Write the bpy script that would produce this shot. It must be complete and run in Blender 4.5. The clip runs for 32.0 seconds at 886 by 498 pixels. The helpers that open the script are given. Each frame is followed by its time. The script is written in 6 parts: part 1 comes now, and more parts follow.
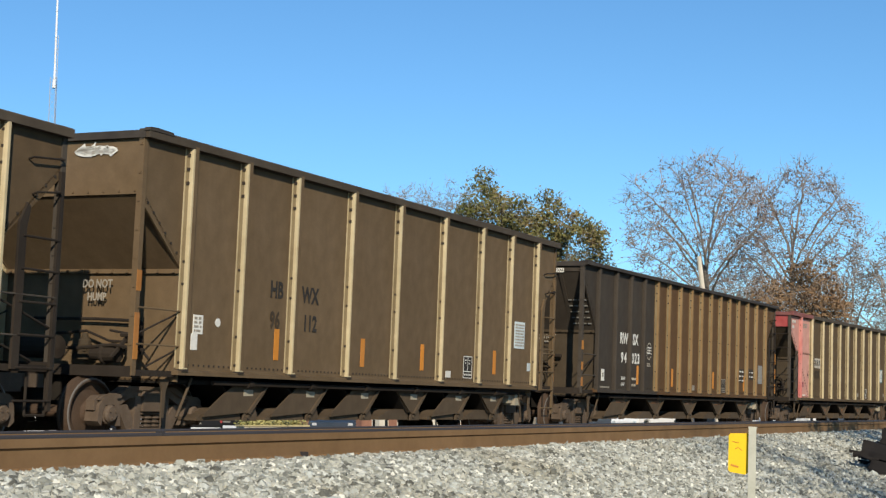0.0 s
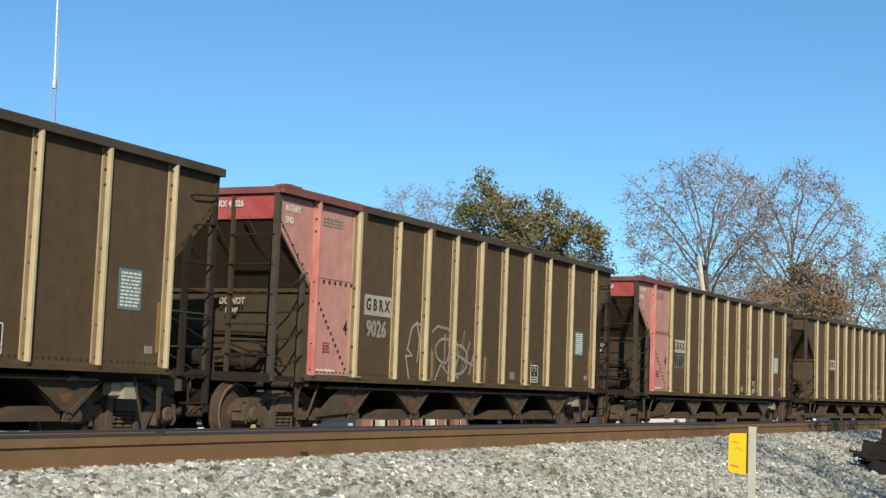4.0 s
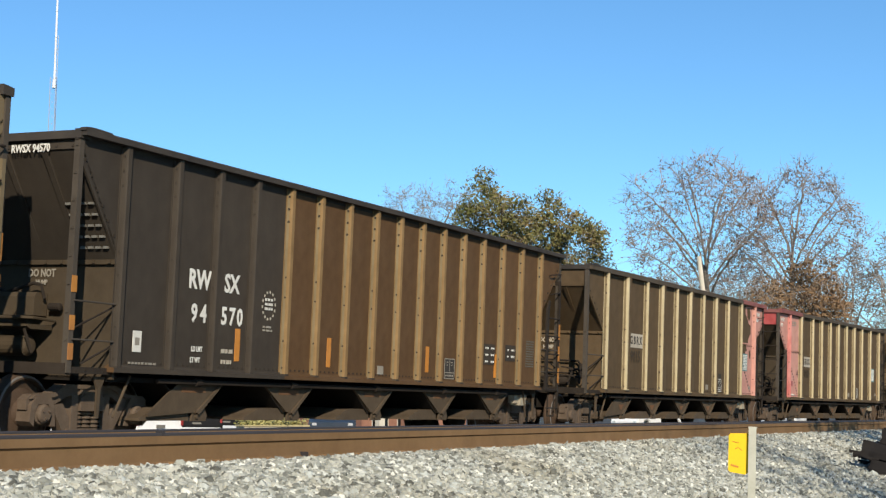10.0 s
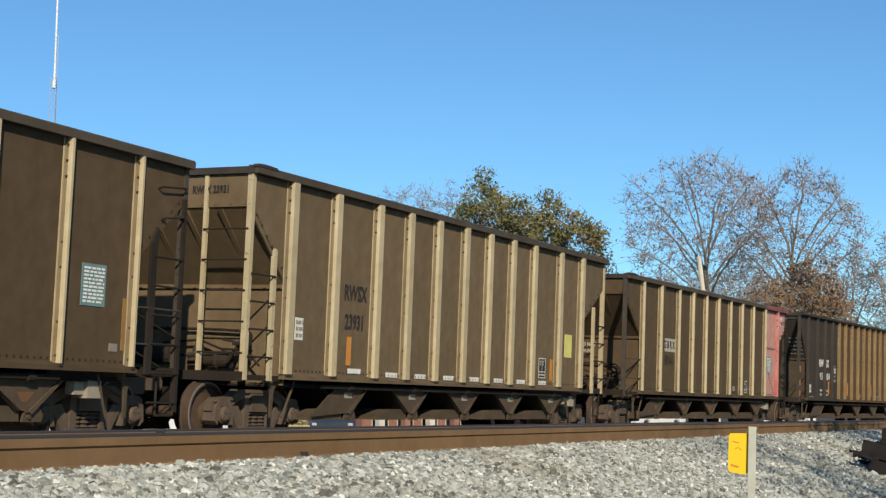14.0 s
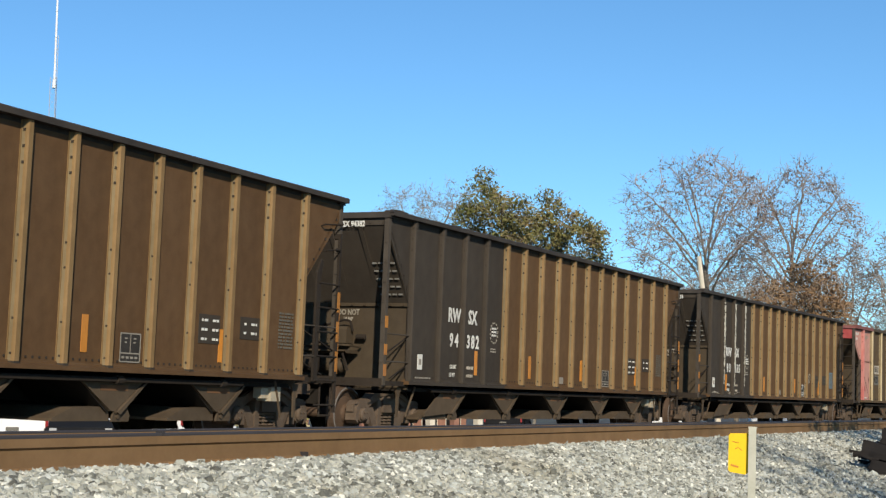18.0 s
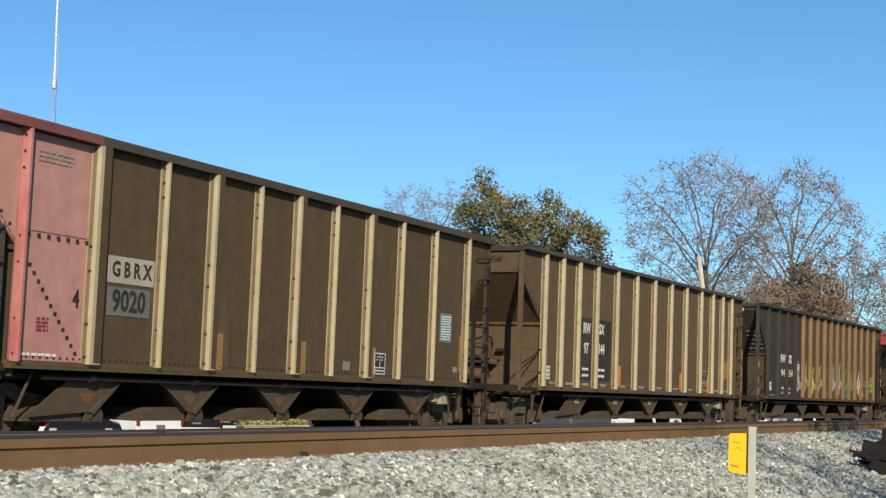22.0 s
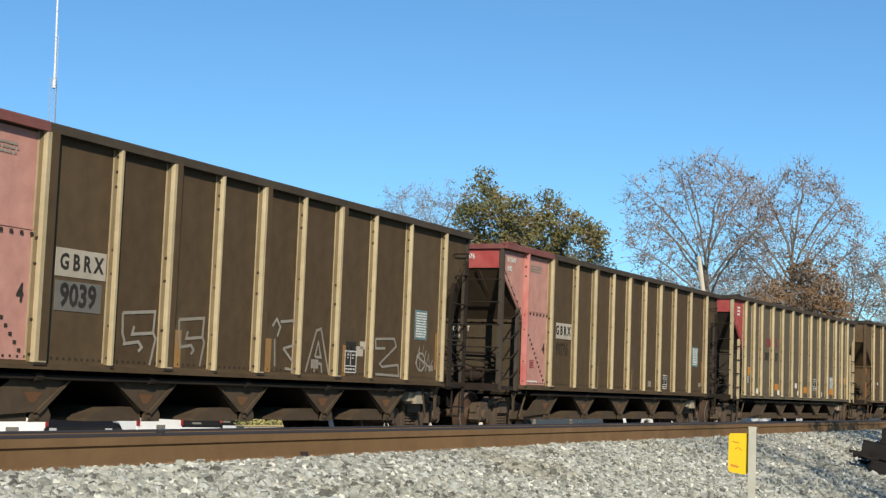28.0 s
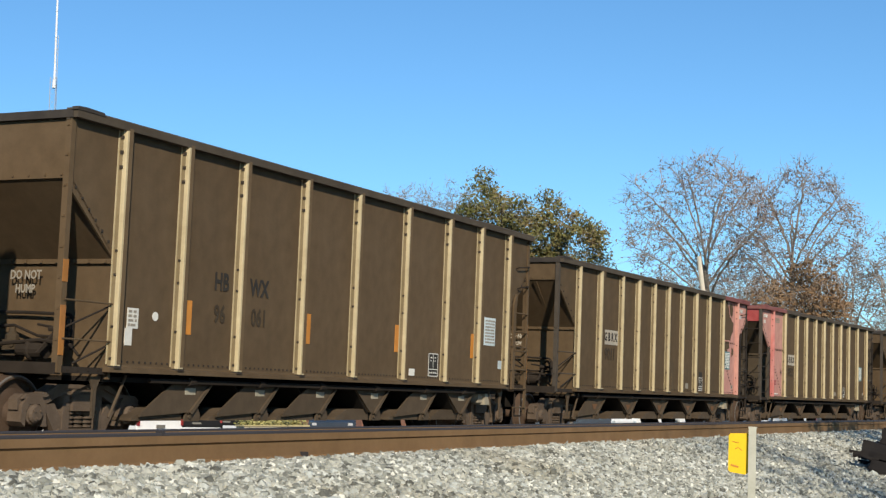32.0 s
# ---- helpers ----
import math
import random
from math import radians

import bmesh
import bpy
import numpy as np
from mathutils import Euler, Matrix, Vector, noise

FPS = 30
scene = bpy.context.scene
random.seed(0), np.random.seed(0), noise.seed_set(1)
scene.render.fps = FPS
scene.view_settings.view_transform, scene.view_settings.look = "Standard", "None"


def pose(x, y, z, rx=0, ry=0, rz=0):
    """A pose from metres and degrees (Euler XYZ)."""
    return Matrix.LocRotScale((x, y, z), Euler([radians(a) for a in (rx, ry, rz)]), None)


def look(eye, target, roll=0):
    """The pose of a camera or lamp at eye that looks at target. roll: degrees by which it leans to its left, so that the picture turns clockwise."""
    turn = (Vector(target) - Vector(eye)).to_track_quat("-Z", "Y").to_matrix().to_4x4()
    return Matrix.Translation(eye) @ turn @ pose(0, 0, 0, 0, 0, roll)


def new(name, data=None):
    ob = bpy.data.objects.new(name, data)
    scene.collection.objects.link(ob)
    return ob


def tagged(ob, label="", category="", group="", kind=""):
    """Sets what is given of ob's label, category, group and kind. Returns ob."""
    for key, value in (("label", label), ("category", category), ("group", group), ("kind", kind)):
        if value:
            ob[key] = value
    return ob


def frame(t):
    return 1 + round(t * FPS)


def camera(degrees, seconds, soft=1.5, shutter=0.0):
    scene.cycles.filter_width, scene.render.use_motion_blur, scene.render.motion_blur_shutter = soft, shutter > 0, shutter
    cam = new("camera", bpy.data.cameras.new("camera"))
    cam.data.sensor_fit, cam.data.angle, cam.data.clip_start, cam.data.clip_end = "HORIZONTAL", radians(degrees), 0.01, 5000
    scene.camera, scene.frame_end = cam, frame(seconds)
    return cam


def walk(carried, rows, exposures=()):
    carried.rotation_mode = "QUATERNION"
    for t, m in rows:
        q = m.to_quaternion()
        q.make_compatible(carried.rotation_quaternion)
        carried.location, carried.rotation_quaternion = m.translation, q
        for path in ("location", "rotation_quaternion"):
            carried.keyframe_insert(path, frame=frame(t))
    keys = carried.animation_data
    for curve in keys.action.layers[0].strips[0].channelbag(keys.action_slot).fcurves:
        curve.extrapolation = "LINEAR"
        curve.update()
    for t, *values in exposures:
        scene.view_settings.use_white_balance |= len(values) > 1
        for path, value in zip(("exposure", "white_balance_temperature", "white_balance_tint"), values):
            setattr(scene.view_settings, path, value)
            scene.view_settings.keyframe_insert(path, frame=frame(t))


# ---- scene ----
# camera: low tripod beside the near track, still for the whole clip
cam = camera(33.56, 32.0, soft=1.35)
EYE = Vector((0.0, 0.0, 0.58))
YAW, TILT = radians(66.0), radians(6.2)
AIM = EYE + Vector((math.sin(YAW) * math.cos(TILT), math.cos(YAW) * math.cos(TILT), math.sin(TILT)))
STAND = look(EYE, AIM, 0.6)
EXPOSURES = [(0.0, 0.05), (1.0, 0.06), (3.0, 0.0), (8.0, 0.0), (9.0, 0.12), (10.0, 0.17), (11.0, 0.08), (12.0, 0.0), (13.0, -0.05), (14.0, -0.06), (16.0, 0.04), (18.0, 0.1), (19.0, 0.1), (20.0, 0.09),
             (21.0, 0.03), (22.0, 0.0), (24.0, 0.0), (25.0, 0.07), (26.5, 0.03), (28.0, 0.0), (31.0, 0.02), (32.0, 0.08)]
walk(cam, [(0.0, STAND), (32.0, STAND)], EXPOSURES)

# world: clear afternoon sky and one low sun from behind the camera
SUN_TURN, SUN_HIGH = radians(57.0), radians(26.0)
TO_SUN = Vector((-math.sin(SUN_TURN) * math.cos(SUN_HIGH), -math.cos(SUN_TURN) * math.cos(SUN_HIGH), math.sin(SUN_HIGH)))
world = bpy.data.worlds.new("sky")
scene.world = world
world.use_nodes = True
sky = world.node_tree.nodes.new("ShaderNodeTexSky")
sky.sky_type, sky.sun_disc = "NISHITA", False
sky.sun_elevation = SUN_HIGH
sky.sun_rotation = math.atan2(TO_SUN.x, TO_SUN.y)
sky.altitude, sky.air_density, sky.dust_density, sky.ozone_density = 600.0, 1.0, 0.0, 4.0
back = world.node_tree.nodes["Background"]
back.inputs["Strength"].default_value = 0.128
deep = world.node_tree.nodes.new("ShaderNodeMix")
deep.data_type, deep.blend_type = "RGBA", "MULTIPLY"
deep.inputs[0].default_value, deep.inputs[7].default_value = 1.0, (0.65, 0.925, 1.03, 1.0)
world.node_tree.links.new(sky.outputs[0], deep.inputs[6])
world.node_tree.links.new(deep.outputs[2], back.inputs["Color"])
sun_data = bpy.data.lights.new("sun", "SUN")
sun_data.energy, sun_data.angle, sun_data.color = 5.0, radians(0.5), (1.0, 0.9, 0.74)
sun = new("sun", sun_data)
sun.matrix_world = look(TO_SUN * 50, (0, 0, 0))


# ---- materials ----
def material(name, rough=0.7, metal=0.0):
    m = bpy.data.materials.new(name)
    m.use_nodes = True
    b = m.node_tree.nodes["Principled BSDF"]
    b.inputs["Roughness"].default_value, b.inputs["Metallic"].default_value = rough, metal
    return m, m.node_tree, b


def noise_node(tree, scale, detail=4.0, stretch=None, rough=0.6):
    n = tree.nodes.new("ShaderNodeTexNoise")
    n.inputs["Scale"].default_value, n.inputs["Detail"].default_value, n.inputs["Roughness"].default_value = scale, detail, rough
    co = tree.nodes.new("ShaderNodeTexCoord")
    if stretch:
        mp = tree.nodes.new("ShaderNodeMapping")
        mp.inputs["Scale"].default_value = stretch
        tree.links.new(co.outputs["Object"], mp.inputs["Vector"])
        tree.links.new(mp.outputs[0], n.inputs["Vector"])
    else:
        tree.links.new(co.outputs["Object"], n.inputs["Vector"])
    return n


def ramp_node(tree, source, lo, hi):
    r = tree.nodes.new("ShaderNodeMapRange")
    r.inputs["From Min"].default_value, r.inputs["From Max"].default_value = lo, hi
    tree.links.new(source, r.inputs["Value"])
    return r.outputs[0]


def mix_node(tree, fac, a, b, kind="MIX"):
    n = tree.nodes.new("ShaderNodeMix")
    n.data_type, n.blend_type = "RGBA", kind
    for value, socket in ((fac, n.inputs[0]), (a, n.inputs[6]), (b, n.inputs[7])):
        if hasattr(value, "is_linked"):
            tree.links.new(value, socket)
        elif isinstance(value, (int, float)):
            socket.default_value = value
        else:
            socket.default_value = (*value, 1.0)
    return n.outputs[2]


def bump_node(tree, b, source, strength, distance=0.02):
    n = tree.nodes.new("ShaderNodeBump")
    n.inputs["Strength"].default_value, n.inputs["Distance"].default_value = strength, distance
    tree.links.new(source, n.inputs["Height"])
    tree.links.new(n.outputs[0], b.inputs["Normal"])


def weathered(name, base, dust, stain, rough=0.75, dust_lo=0.35, dust_hi=0.75, streak=0.08, tone=0.08, fine=0.09):
    """Paint under dust: blotches, long vertical streaks, grain, and a tone of its own for each piece."""
    m, tree, b = material(name, rough)
    blot = noise_node(tree, 1.1, 5.0)
    col = mix_node(tree, ramp_node(tree, blot.outputs[0], dust_lo, dust_hi), base, dust)
    run = noise_node(tree, 1.0, 5.0, (4.5, 4.5, 0.4))
    f = ramp_node(tree, run.outputs[0], 0.52, 0.78)
    mul = tree.nodes.new("ShaderNodeMath")
    mul.operation = "MULTIPLY"
    mul.inputs[1].default_value = streak
    tree.links.new(f, mul.inputs[0])
    col = mix_node(tree, mul.outputs[0], col, stain)
    grain = noise_node(tree, 45.0, 3.0)
    g = tree.nodes.new("ShaderNodeMapRange")
    g.inputs["To Min"].default_value, g.inputs["To Max"].default_value = 1.0 - fine, 1.0 + fine
    tree.links.new(grain.outputs[0], g.inputs["Value"])
    info = tree.nodes.new("ShaderNodeObjectInfo")
    r = tree.nodes.new("ShaderNodeMapRange")
    r.inputs["To Min"].default_value, r.inputs["To Max"].default_value = 1.0 - tone, 1.0 + tone
    tree.links.new(info.outputs["Random"], r.inputs["Value"])
    both = tree.nodes.new("ShaderNodeMath")
    both.operation = "MULTIPLY"
    tree.links.new(g.outputs[0], both.inputs[0])
    tree.links.new(r.outputs[0], both.inputs[1])
    vm = tree.nodes.new("ShaderNodeVectorMath")
    vm.operation = "SCALE"
    tree.links.new(col, vm.inputs[0])
    tree.links.new(both.outputs[0], vm.inputs["Scale"])
    smudge = noise_node(tree, 4.5, 5.0)
    sm = tree.nodes.new("ShaderNodeMapRange")
    sm.inputs["From Min"].default_value, sm.inputs["From Max"].default_value = 0.3, 0.7
    sm.inputs["To Min"].default_value, sm.inputs["To Max"].default_value = 1.0 - tone * 1.4, 1.0 + tone * 1.4
    tree.links.new(smudge.outputs[0], sm.inputs["Value"])
    vs = tree.nodes.new("ShaderNodeVectorMath")
    vs.operation = "SCALE"
    tree.links.new(vm.outputs[0], vs.inputs[0])
    tree.links.new(sm.outputs[0], vs.inputs["Scale"])
    tree.links.new(vs.outputs[0], b.inputs["Base Color"])
    bump_node(tree, b, blot.outputs[0], 0.15, 0.05)
    b.inputs["Specular IOR Level"].default_value = 0.12
    return m


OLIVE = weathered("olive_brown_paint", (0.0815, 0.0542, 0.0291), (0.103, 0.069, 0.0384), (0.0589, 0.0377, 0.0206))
DRAB = weathered("grey_drab_paint", (0.108, 0.0878, 0.0561), (0.133, 0.108, 0.0704), (0.0775, 0.0616, 0.0396))
SEPIA = weathered("sepia_paint", (0.094, 0.062, 0.0336), (0.112, 0.076, 0.0432), (0.066, 0.043, 0.024))
KHAKI = weathered("khaki_brown_paint", (0.128, 0.0885, 0.0484), (0.16, 0.112, 0.0638), (0.0922, 0.0625, 0.0352))
OCHRE = weathered("dusty_ochre_brown_paint", (0.142, 0.106, 0.06), (0.17, 0.13, 0.076), (0.1, 0.074, 0.042))
RUSSET = weathered("russet_brown_paint", (0.104, 0.067, 0.036), (0.125, 0.083, 0.048), (0.07, 0.045, 0.026))
# OLIVE cut by about a quarter: shade on the car ends, as colour
DIM_OLIVE = weathered("shade_dimmed_olive", (0.058, 0.043, 0.027), (0.073, 0.054, 0.035), (0.042, 0.031, 0.02))
BROWN = weathered("rusty_brown_paint", (0.0942, 0.0511, 0.0232), (0.111, 0.0642, 0.0315), (0.0623, 0.035, 0.0185))
UMBER = weathered("umber_paint", (0.115, 0.077, 0.0412), (0.139, 0.0949, 0.0544), (0.0824, 0.0539, 0.031))
BLACK = weathered("dull_black_paint", (0.042, 0.0335, 0.0255), (0.056, 0.045, 0.034), (0.03, 0.0238, 0.0185), tone=0.06)
PINK = weathered("faded_pink_paint", (0.438, 0.21, 0.167), (0.505, 0.276, 0.219), (0.343, 0.154, 0.116), dust_lo=0.3, dust_hi=0.8)
RED = weathered("red_paint", (0.34, 0.0638, 0.0595), (0.391, 0.111, 0.0978), (0.204, 0.0425, 0.0382), dust_lo=0.45, dust_hi=0.7)
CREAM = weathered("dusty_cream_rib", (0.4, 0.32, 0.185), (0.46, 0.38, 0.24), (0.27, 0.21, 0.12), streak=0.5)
GOLD = weathered("dusty_golden_rib", (0.194, 0.119, 0.0511), (0.235, 0.15, 0.0697), (0.13, 0.0792, 0.0387), streak=0.5)
# darker dusty tan: the dimmer left flank of a rib, put into the colour
FLANK_SHADE = weathered("shaded_tan_rib_side", (0.165, 0.123, 0.066), (0.22, 0.171, 0.099), (0.11, 0.0825, 0.0462), streak=0.6)
CHORD = weathered("dusty_dark_chord", (0.034, 0.029, 0.026), (0.06, 0.05, 0.04), (0.022, 0.019, 0.018))
RAIL_BROWN = weathered("dusty_brown_chord", (0.062, 0.048, 0.034), (0.085, 0.067, 0.048), (0.044, 0.034, 0.025))
DUSTY = weathered("dusty_grey_steel", (0.056, 0.046, 0.036), (0.078, 0.064, 0.05), (0.034, 0.028, 0.023), rough=0.9)
UNDER = weathered("grimy_underframe", (0.024, 0.0186, 0.0145), (0.038, 0.029, 0.0215), (0.016, 0.013, 0.011), rough=0.9)
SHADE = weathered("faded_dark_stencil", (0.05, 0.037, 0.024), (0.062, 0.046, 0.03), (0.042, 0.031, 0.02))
CHUTE = weathered("dusty_chute_steel", (0.07, 0.0505, 0.0325), (0.093, 0.067, 0.0435), (0.0425, 0.0315, 0.0215), rough=0.9)
TRUCK = weathered("rusty_cast_steel", (0.09, 0.064, 0.045), (0.122, 0.09, 0.064), (0.055, 0.042, 0.031), rough=0.9, streak=0.3, fine=0.2)
WHEEL = weathered("brown_wheel_steel", (0.064, 0.043, 0.03), (0.088, 0.055, 0.035), (0.034, 0.025, 0.02), rough=0.75, fine=0.2)
TREAD, _t, _b = material("polished_tread", 0.65, 0.0)
_b.inputs["Base Color"].default_value = (0.13, 0.115, 0.1, 1)
PEEL = weathered("peeling_white_paint", (0.55, 0.5, 0.4), (0.44, 0.39, 0.3), (0.3, 0.26, 0.2))
FAINT = weathered("faint_grey_stencil", (0.1, 0.09, 0.07), (0.12, 0.108, 0.085), (0.08, 0.07, 0.055))
CROWN = weathered("dusty_grey_shoulder", (0.16, 0.135, 0.09), (0.19, 0.16, 0.11), (0.12, 0.1, 0.066))
HAZE = weathered("faded_grey_spray", (0.12, 0.104, 0.07), (0.135, 0.118, 0.08), (0.1, 0.086, 0.058))
SMEAR = weathered("pale_dust_smear", (0.087, 0.0605, 0.0345), (0.104, 0.0745, 0.044), (0.072, 0.049, 0.028))
RUSTY = weathered("orange_rust", (0.16, 0.075, 0.035), (0.11, 0.065, 0.035), (0.07, 0.045, 0.028))
WHITE = weathered("chalky_white_lettering", (0.66, 0.64, 0.58), (0.56, 0.53, 0.46), (0.42, 0.39, 0.33))
WORN = weathered("dusty_white_paint", (0.44, 0.39, 0.31), (0.36, 0.31, 0.24), (0.24, 0.2, 0.15))
ROSE = weathered("chalky_red_paint", (0.4, 0.11, 0.095), (0.46, 0.2, 0.17), (0.26, 0.07, 0.06), dust_lo=0.35, dust_hi=0.6)
GHOST = weathered("worn_white_lettering", (0.3, 0.27, 0.22), (0.22, 0.19, 0.15), (0.16, 0.13, 0.1))
OXIDE = weathered("dark_oxide_red", (0.18, 0.06, 0.054), (0.225, 0.0975, 0.0825), (0.105, 0.045, 0.039))
INK = weathered("faded_black_lettering", (0.03, 0.028, 0.025), (0.05, 0.043, 0.036), (0.036, 0.032, 0.028))
VALVE = weathered("pale_dusty_steel", (0.3, 0.26, 0.19), (0.36, 0.31, 0.23), (0.2, 0.17, 0.12))
# inner steel near black, so the gaps under the cars look shaded
INNER_SHADE = weathered("shade_black_inner_steel", (0.014, 0.012, 0.01), (0.022, 0.018, 0.014), (0.01, 0.009, 0.008), rough=0.95)
RIVET = weathered("dark_rivets", (0.035, 0.028, 0.022), (0.05, 0.04, 0.03), (0.03, 0.024, 0.02))
ORANGE = weathered("orange_reflector", (0.55, 0.21, 0.03), (0.45, 0.19, 0.05), (0.32, 0.14, 0.04))
AMBER = weathered("dull_orange_reflector", (0.36, 0.155, 0.035), (0.28, 0.12, 0.045), (0.18, 0.08, 0.035))
DULL = weathered("grimy_orange_reflector", (0.36, 0.18, 0.05), (0.26, 0.15, 0.06), (0.2, 0.12, 0.05), dust_lo=0.3, dust_hi=0.7)
TEAL = weathered("faded_blue_placard", (0.12, 0.2, 0.2), (0.16, 0.24, 0.23), (0.1, 0.15, 0.14))
BLUE = weathered("faded_blue_enamel", (0.1, 0.16, 0.2), (0.14, 0.2, 0.23), (0.09, 0.12, 0.14))
SLATE = weathered("dusty_slate_placard", (0.2, 0.21, 0.22), (0.24, 0.24, 0.23), (0.15, 0.15, 0.14))
PALE = weathered("pale_blue_placard", (0.5, 0.56, 0.56), (0.45, 0.5, 0.5), (0.38, 0.42, 0.42))
GREY = weathered("grey_touch_up_paint", (0.13, 0.125, 0.11), (0.16, 0.15, 0.13), (0.1, 0.095, 0.085))
LIME = weathered("lime_spray_paint", (0.2, 0.42, 0.04), (0.25, 0.48, 0.06), (0.16, 0.34, 0.04))
LEMON = weathered("lemon_spray_paint", (0.62, 0.56, 0.16), (0.66, 0.6, 0.22), (0.5, 0.44, 0.14))
MAROON = weathered("maroon_stripe", (0.246, 0.0382, 0.051), (0.281, 0.0553, 0.068), (0.187, 0.034, 0.0425))
FADED = weathered("faded_maroon_stripe", (0.31, 0.08, 0.09), (0.34, 0.1, 0.11), (0.25, 0.06, 0.07))
RAIL_RUST = weathered("rusted_rail_side", (0.188, 0.11, 0.0513), (0.226, 0.135, 0.0668), (0.129, 0.0716, 0.0351), rough=0.9, streak=0.0, fine=0.08)
# matt dark colour stands in for the train mirrored in the rail head
RAIL_TOP, _t, _b = material("rail_dark_reflection", 0.75, 0.0)
_b.inputs["Base Color"].default_value = (0.045, 0.04, 0.04, 1)
_b.inputs["Specular IOR Level"].default_value = 0.2
TARRED = weathered("tarred_old_timber", (0.016, 0.014, 0.013), (0.026, 0.022, 0.02), (0.011, 0.01, 0.009), rough=0.85)
TIMBER = weathered("creosoted_timber", (0.05, 0.04, 0.032), (0.08, 0.065, 0.052), (0.035, 0.029, 0.024), rough=0.9)


# ---- mesh helpers ----
def part(name, bm, mat, parent, label=""):
    me = bpy.data.meshes.new(name)
    bm.to_mesh(me)
    bm.free()
    return link_part(name, me, mat, parent, label)


def link_part(name, me, mat, parent, label=""):
    if mat and not me.materials:
        me.materials.append(mat)
    ob = new(name, me)
    ob.parent = parent
    if label:
        ob["label"] = label
    return ob


def box(bm, x0, x1, y0, y1, z0, z1):
    v = [bm.verts.new((x, y, z)) for x in (x0, x1) for y in (y0, y1) for z in (z0, z1)]
    for f in ((0, 1, 3, 2), (4, 6, 7, 5), (0, 4, 5, 1), (2, 3, 7, 6), (0, 2, 6, 4), (1, 5, 7, 3)):
        bm.faces.new([v[i] for i in f])


def prism(bm, outline, a, b, axis="y"):
    """An outline of (u, v) pairs drawn from a to b along an axis."""
    def at(u, v, w):
        return {"y": (u, w, v), "x": (w, u, v), "z": (u, v, w)}[axis]
    lo = [bm.verts.new(at(u, v, a)) for u, v in outline]
    hi = [bm.verts.new(at(u, v, b)) for u, v in outline]
    n = len(outline)
    bm.faces.new(lo)
    bm.faces.new(hi[::-1])
    for i in range(n):
        bm.faces.new((lo[i], hi[i], hi[(i + 1) % n], lo[(i + 1) % n]))
    bmesh.ops.recalc_face_normals(bm, faces=bm.faces)


def tube(bm, p, q, r, r2=None, sides=6, caps=True):
    p, q = Vector(p), Vector(q)
    r2 = r if r2 is None else r2
    d = (q - p).normalized()
    u = d.orthogonal().normalized()
    w = d.cross(u)
    rings = []
    for c, rad in ((p, r), (q, r2)):
        rings.append([bm.verts.new(c + (u * math.cos(k * math.tau / sides) + w * math.sin(k * math.tau / sides)) * rad) for k in range(sides)])
    for k in range(sides):
        bm.faces.new((rings[0][k], rings[0][(k + 1) % sides], rings[1][(k + 1) % sides], rings[1][k]))
    if caps:
        bm.faces.new(rings[0][::-1])
        bm.faces.new(rings[1])


def bent_tube(bm, pts, r, sides=6):
    for a, b in zip(pts, pts[1:]):
        tube(bm, a, b, r, None, sides)


def lathe(bm, profile, sides=28, axis="y"):
    """A profile of (along, radius) pairs turned round an axis."""
    rings = []
    for a, rad in profile:
        ring = []
        for k in range(sides):
            c, s = math.cos(k * math.tau / sides) * rad, math.sin(k * math.tau / sides) * rad
            ring.append(bm.verts.new({"y": (c, a, s), "x": (a, c, s), "z": (c, s, a)}[axis]))
        rings.append(ring)
    for r0, r1 in zip(rings, rings[1:]):
        for k in range(sides):
            bm.faces.new((r0[k], r0[(k + 1) % sides], r1[(k + 1) % sides], r1[k]))
    bm.faces.new(rings[0])
    bm.faces.new(rings[-1])
    bmesh.ops.recalc_face_normals(bm, faces=bm.faces)


def text_mesh(words, size, width=1.0):
    """Flat letters from the built-in font, centred, in the x-z plane facing -y."""
    cu = bpy.data.curves.new("letters", "FONT")
    cu.body, cu.size, cu.align_x, cu.align_y, cu.extrude, cu.resolution_u, cu.offset = words, size, "CENTER", "CENTER", 0.0015, 2, size * 0.03
    ob = bpy.data.objects.new("letters", cu)
    me = bpy.data.meshes.new_from_object(ob)
    bpy.data.objects.remove(ob)
    me.transform(Matrix.Rotation(radians(90), 4, "X") @ Matrix.Diagonal((width, 1, 1, 1)))
    return me


# ---- the line of the track ----
SIDE, BEND = 11.38, -0.00188
CENTRE = SIDE + 1.59
X_LOW, X_HIGH = -35.0, 95.0


def line_at(x, offset):
    """Point and heading of a line parallel to the track, offset metres from the camera's foot."""
    c = min(max(x, X_LOW), X_HIGH)
    slope = BEND * c
    return offset + BEND * c * c / 2 + slope * (x - c), math.atan(slope)


def travelled(t):
    u = t / 32.0
    return 11.488 * t - 0.2915 * t * u + 0.0899 * t * u * u


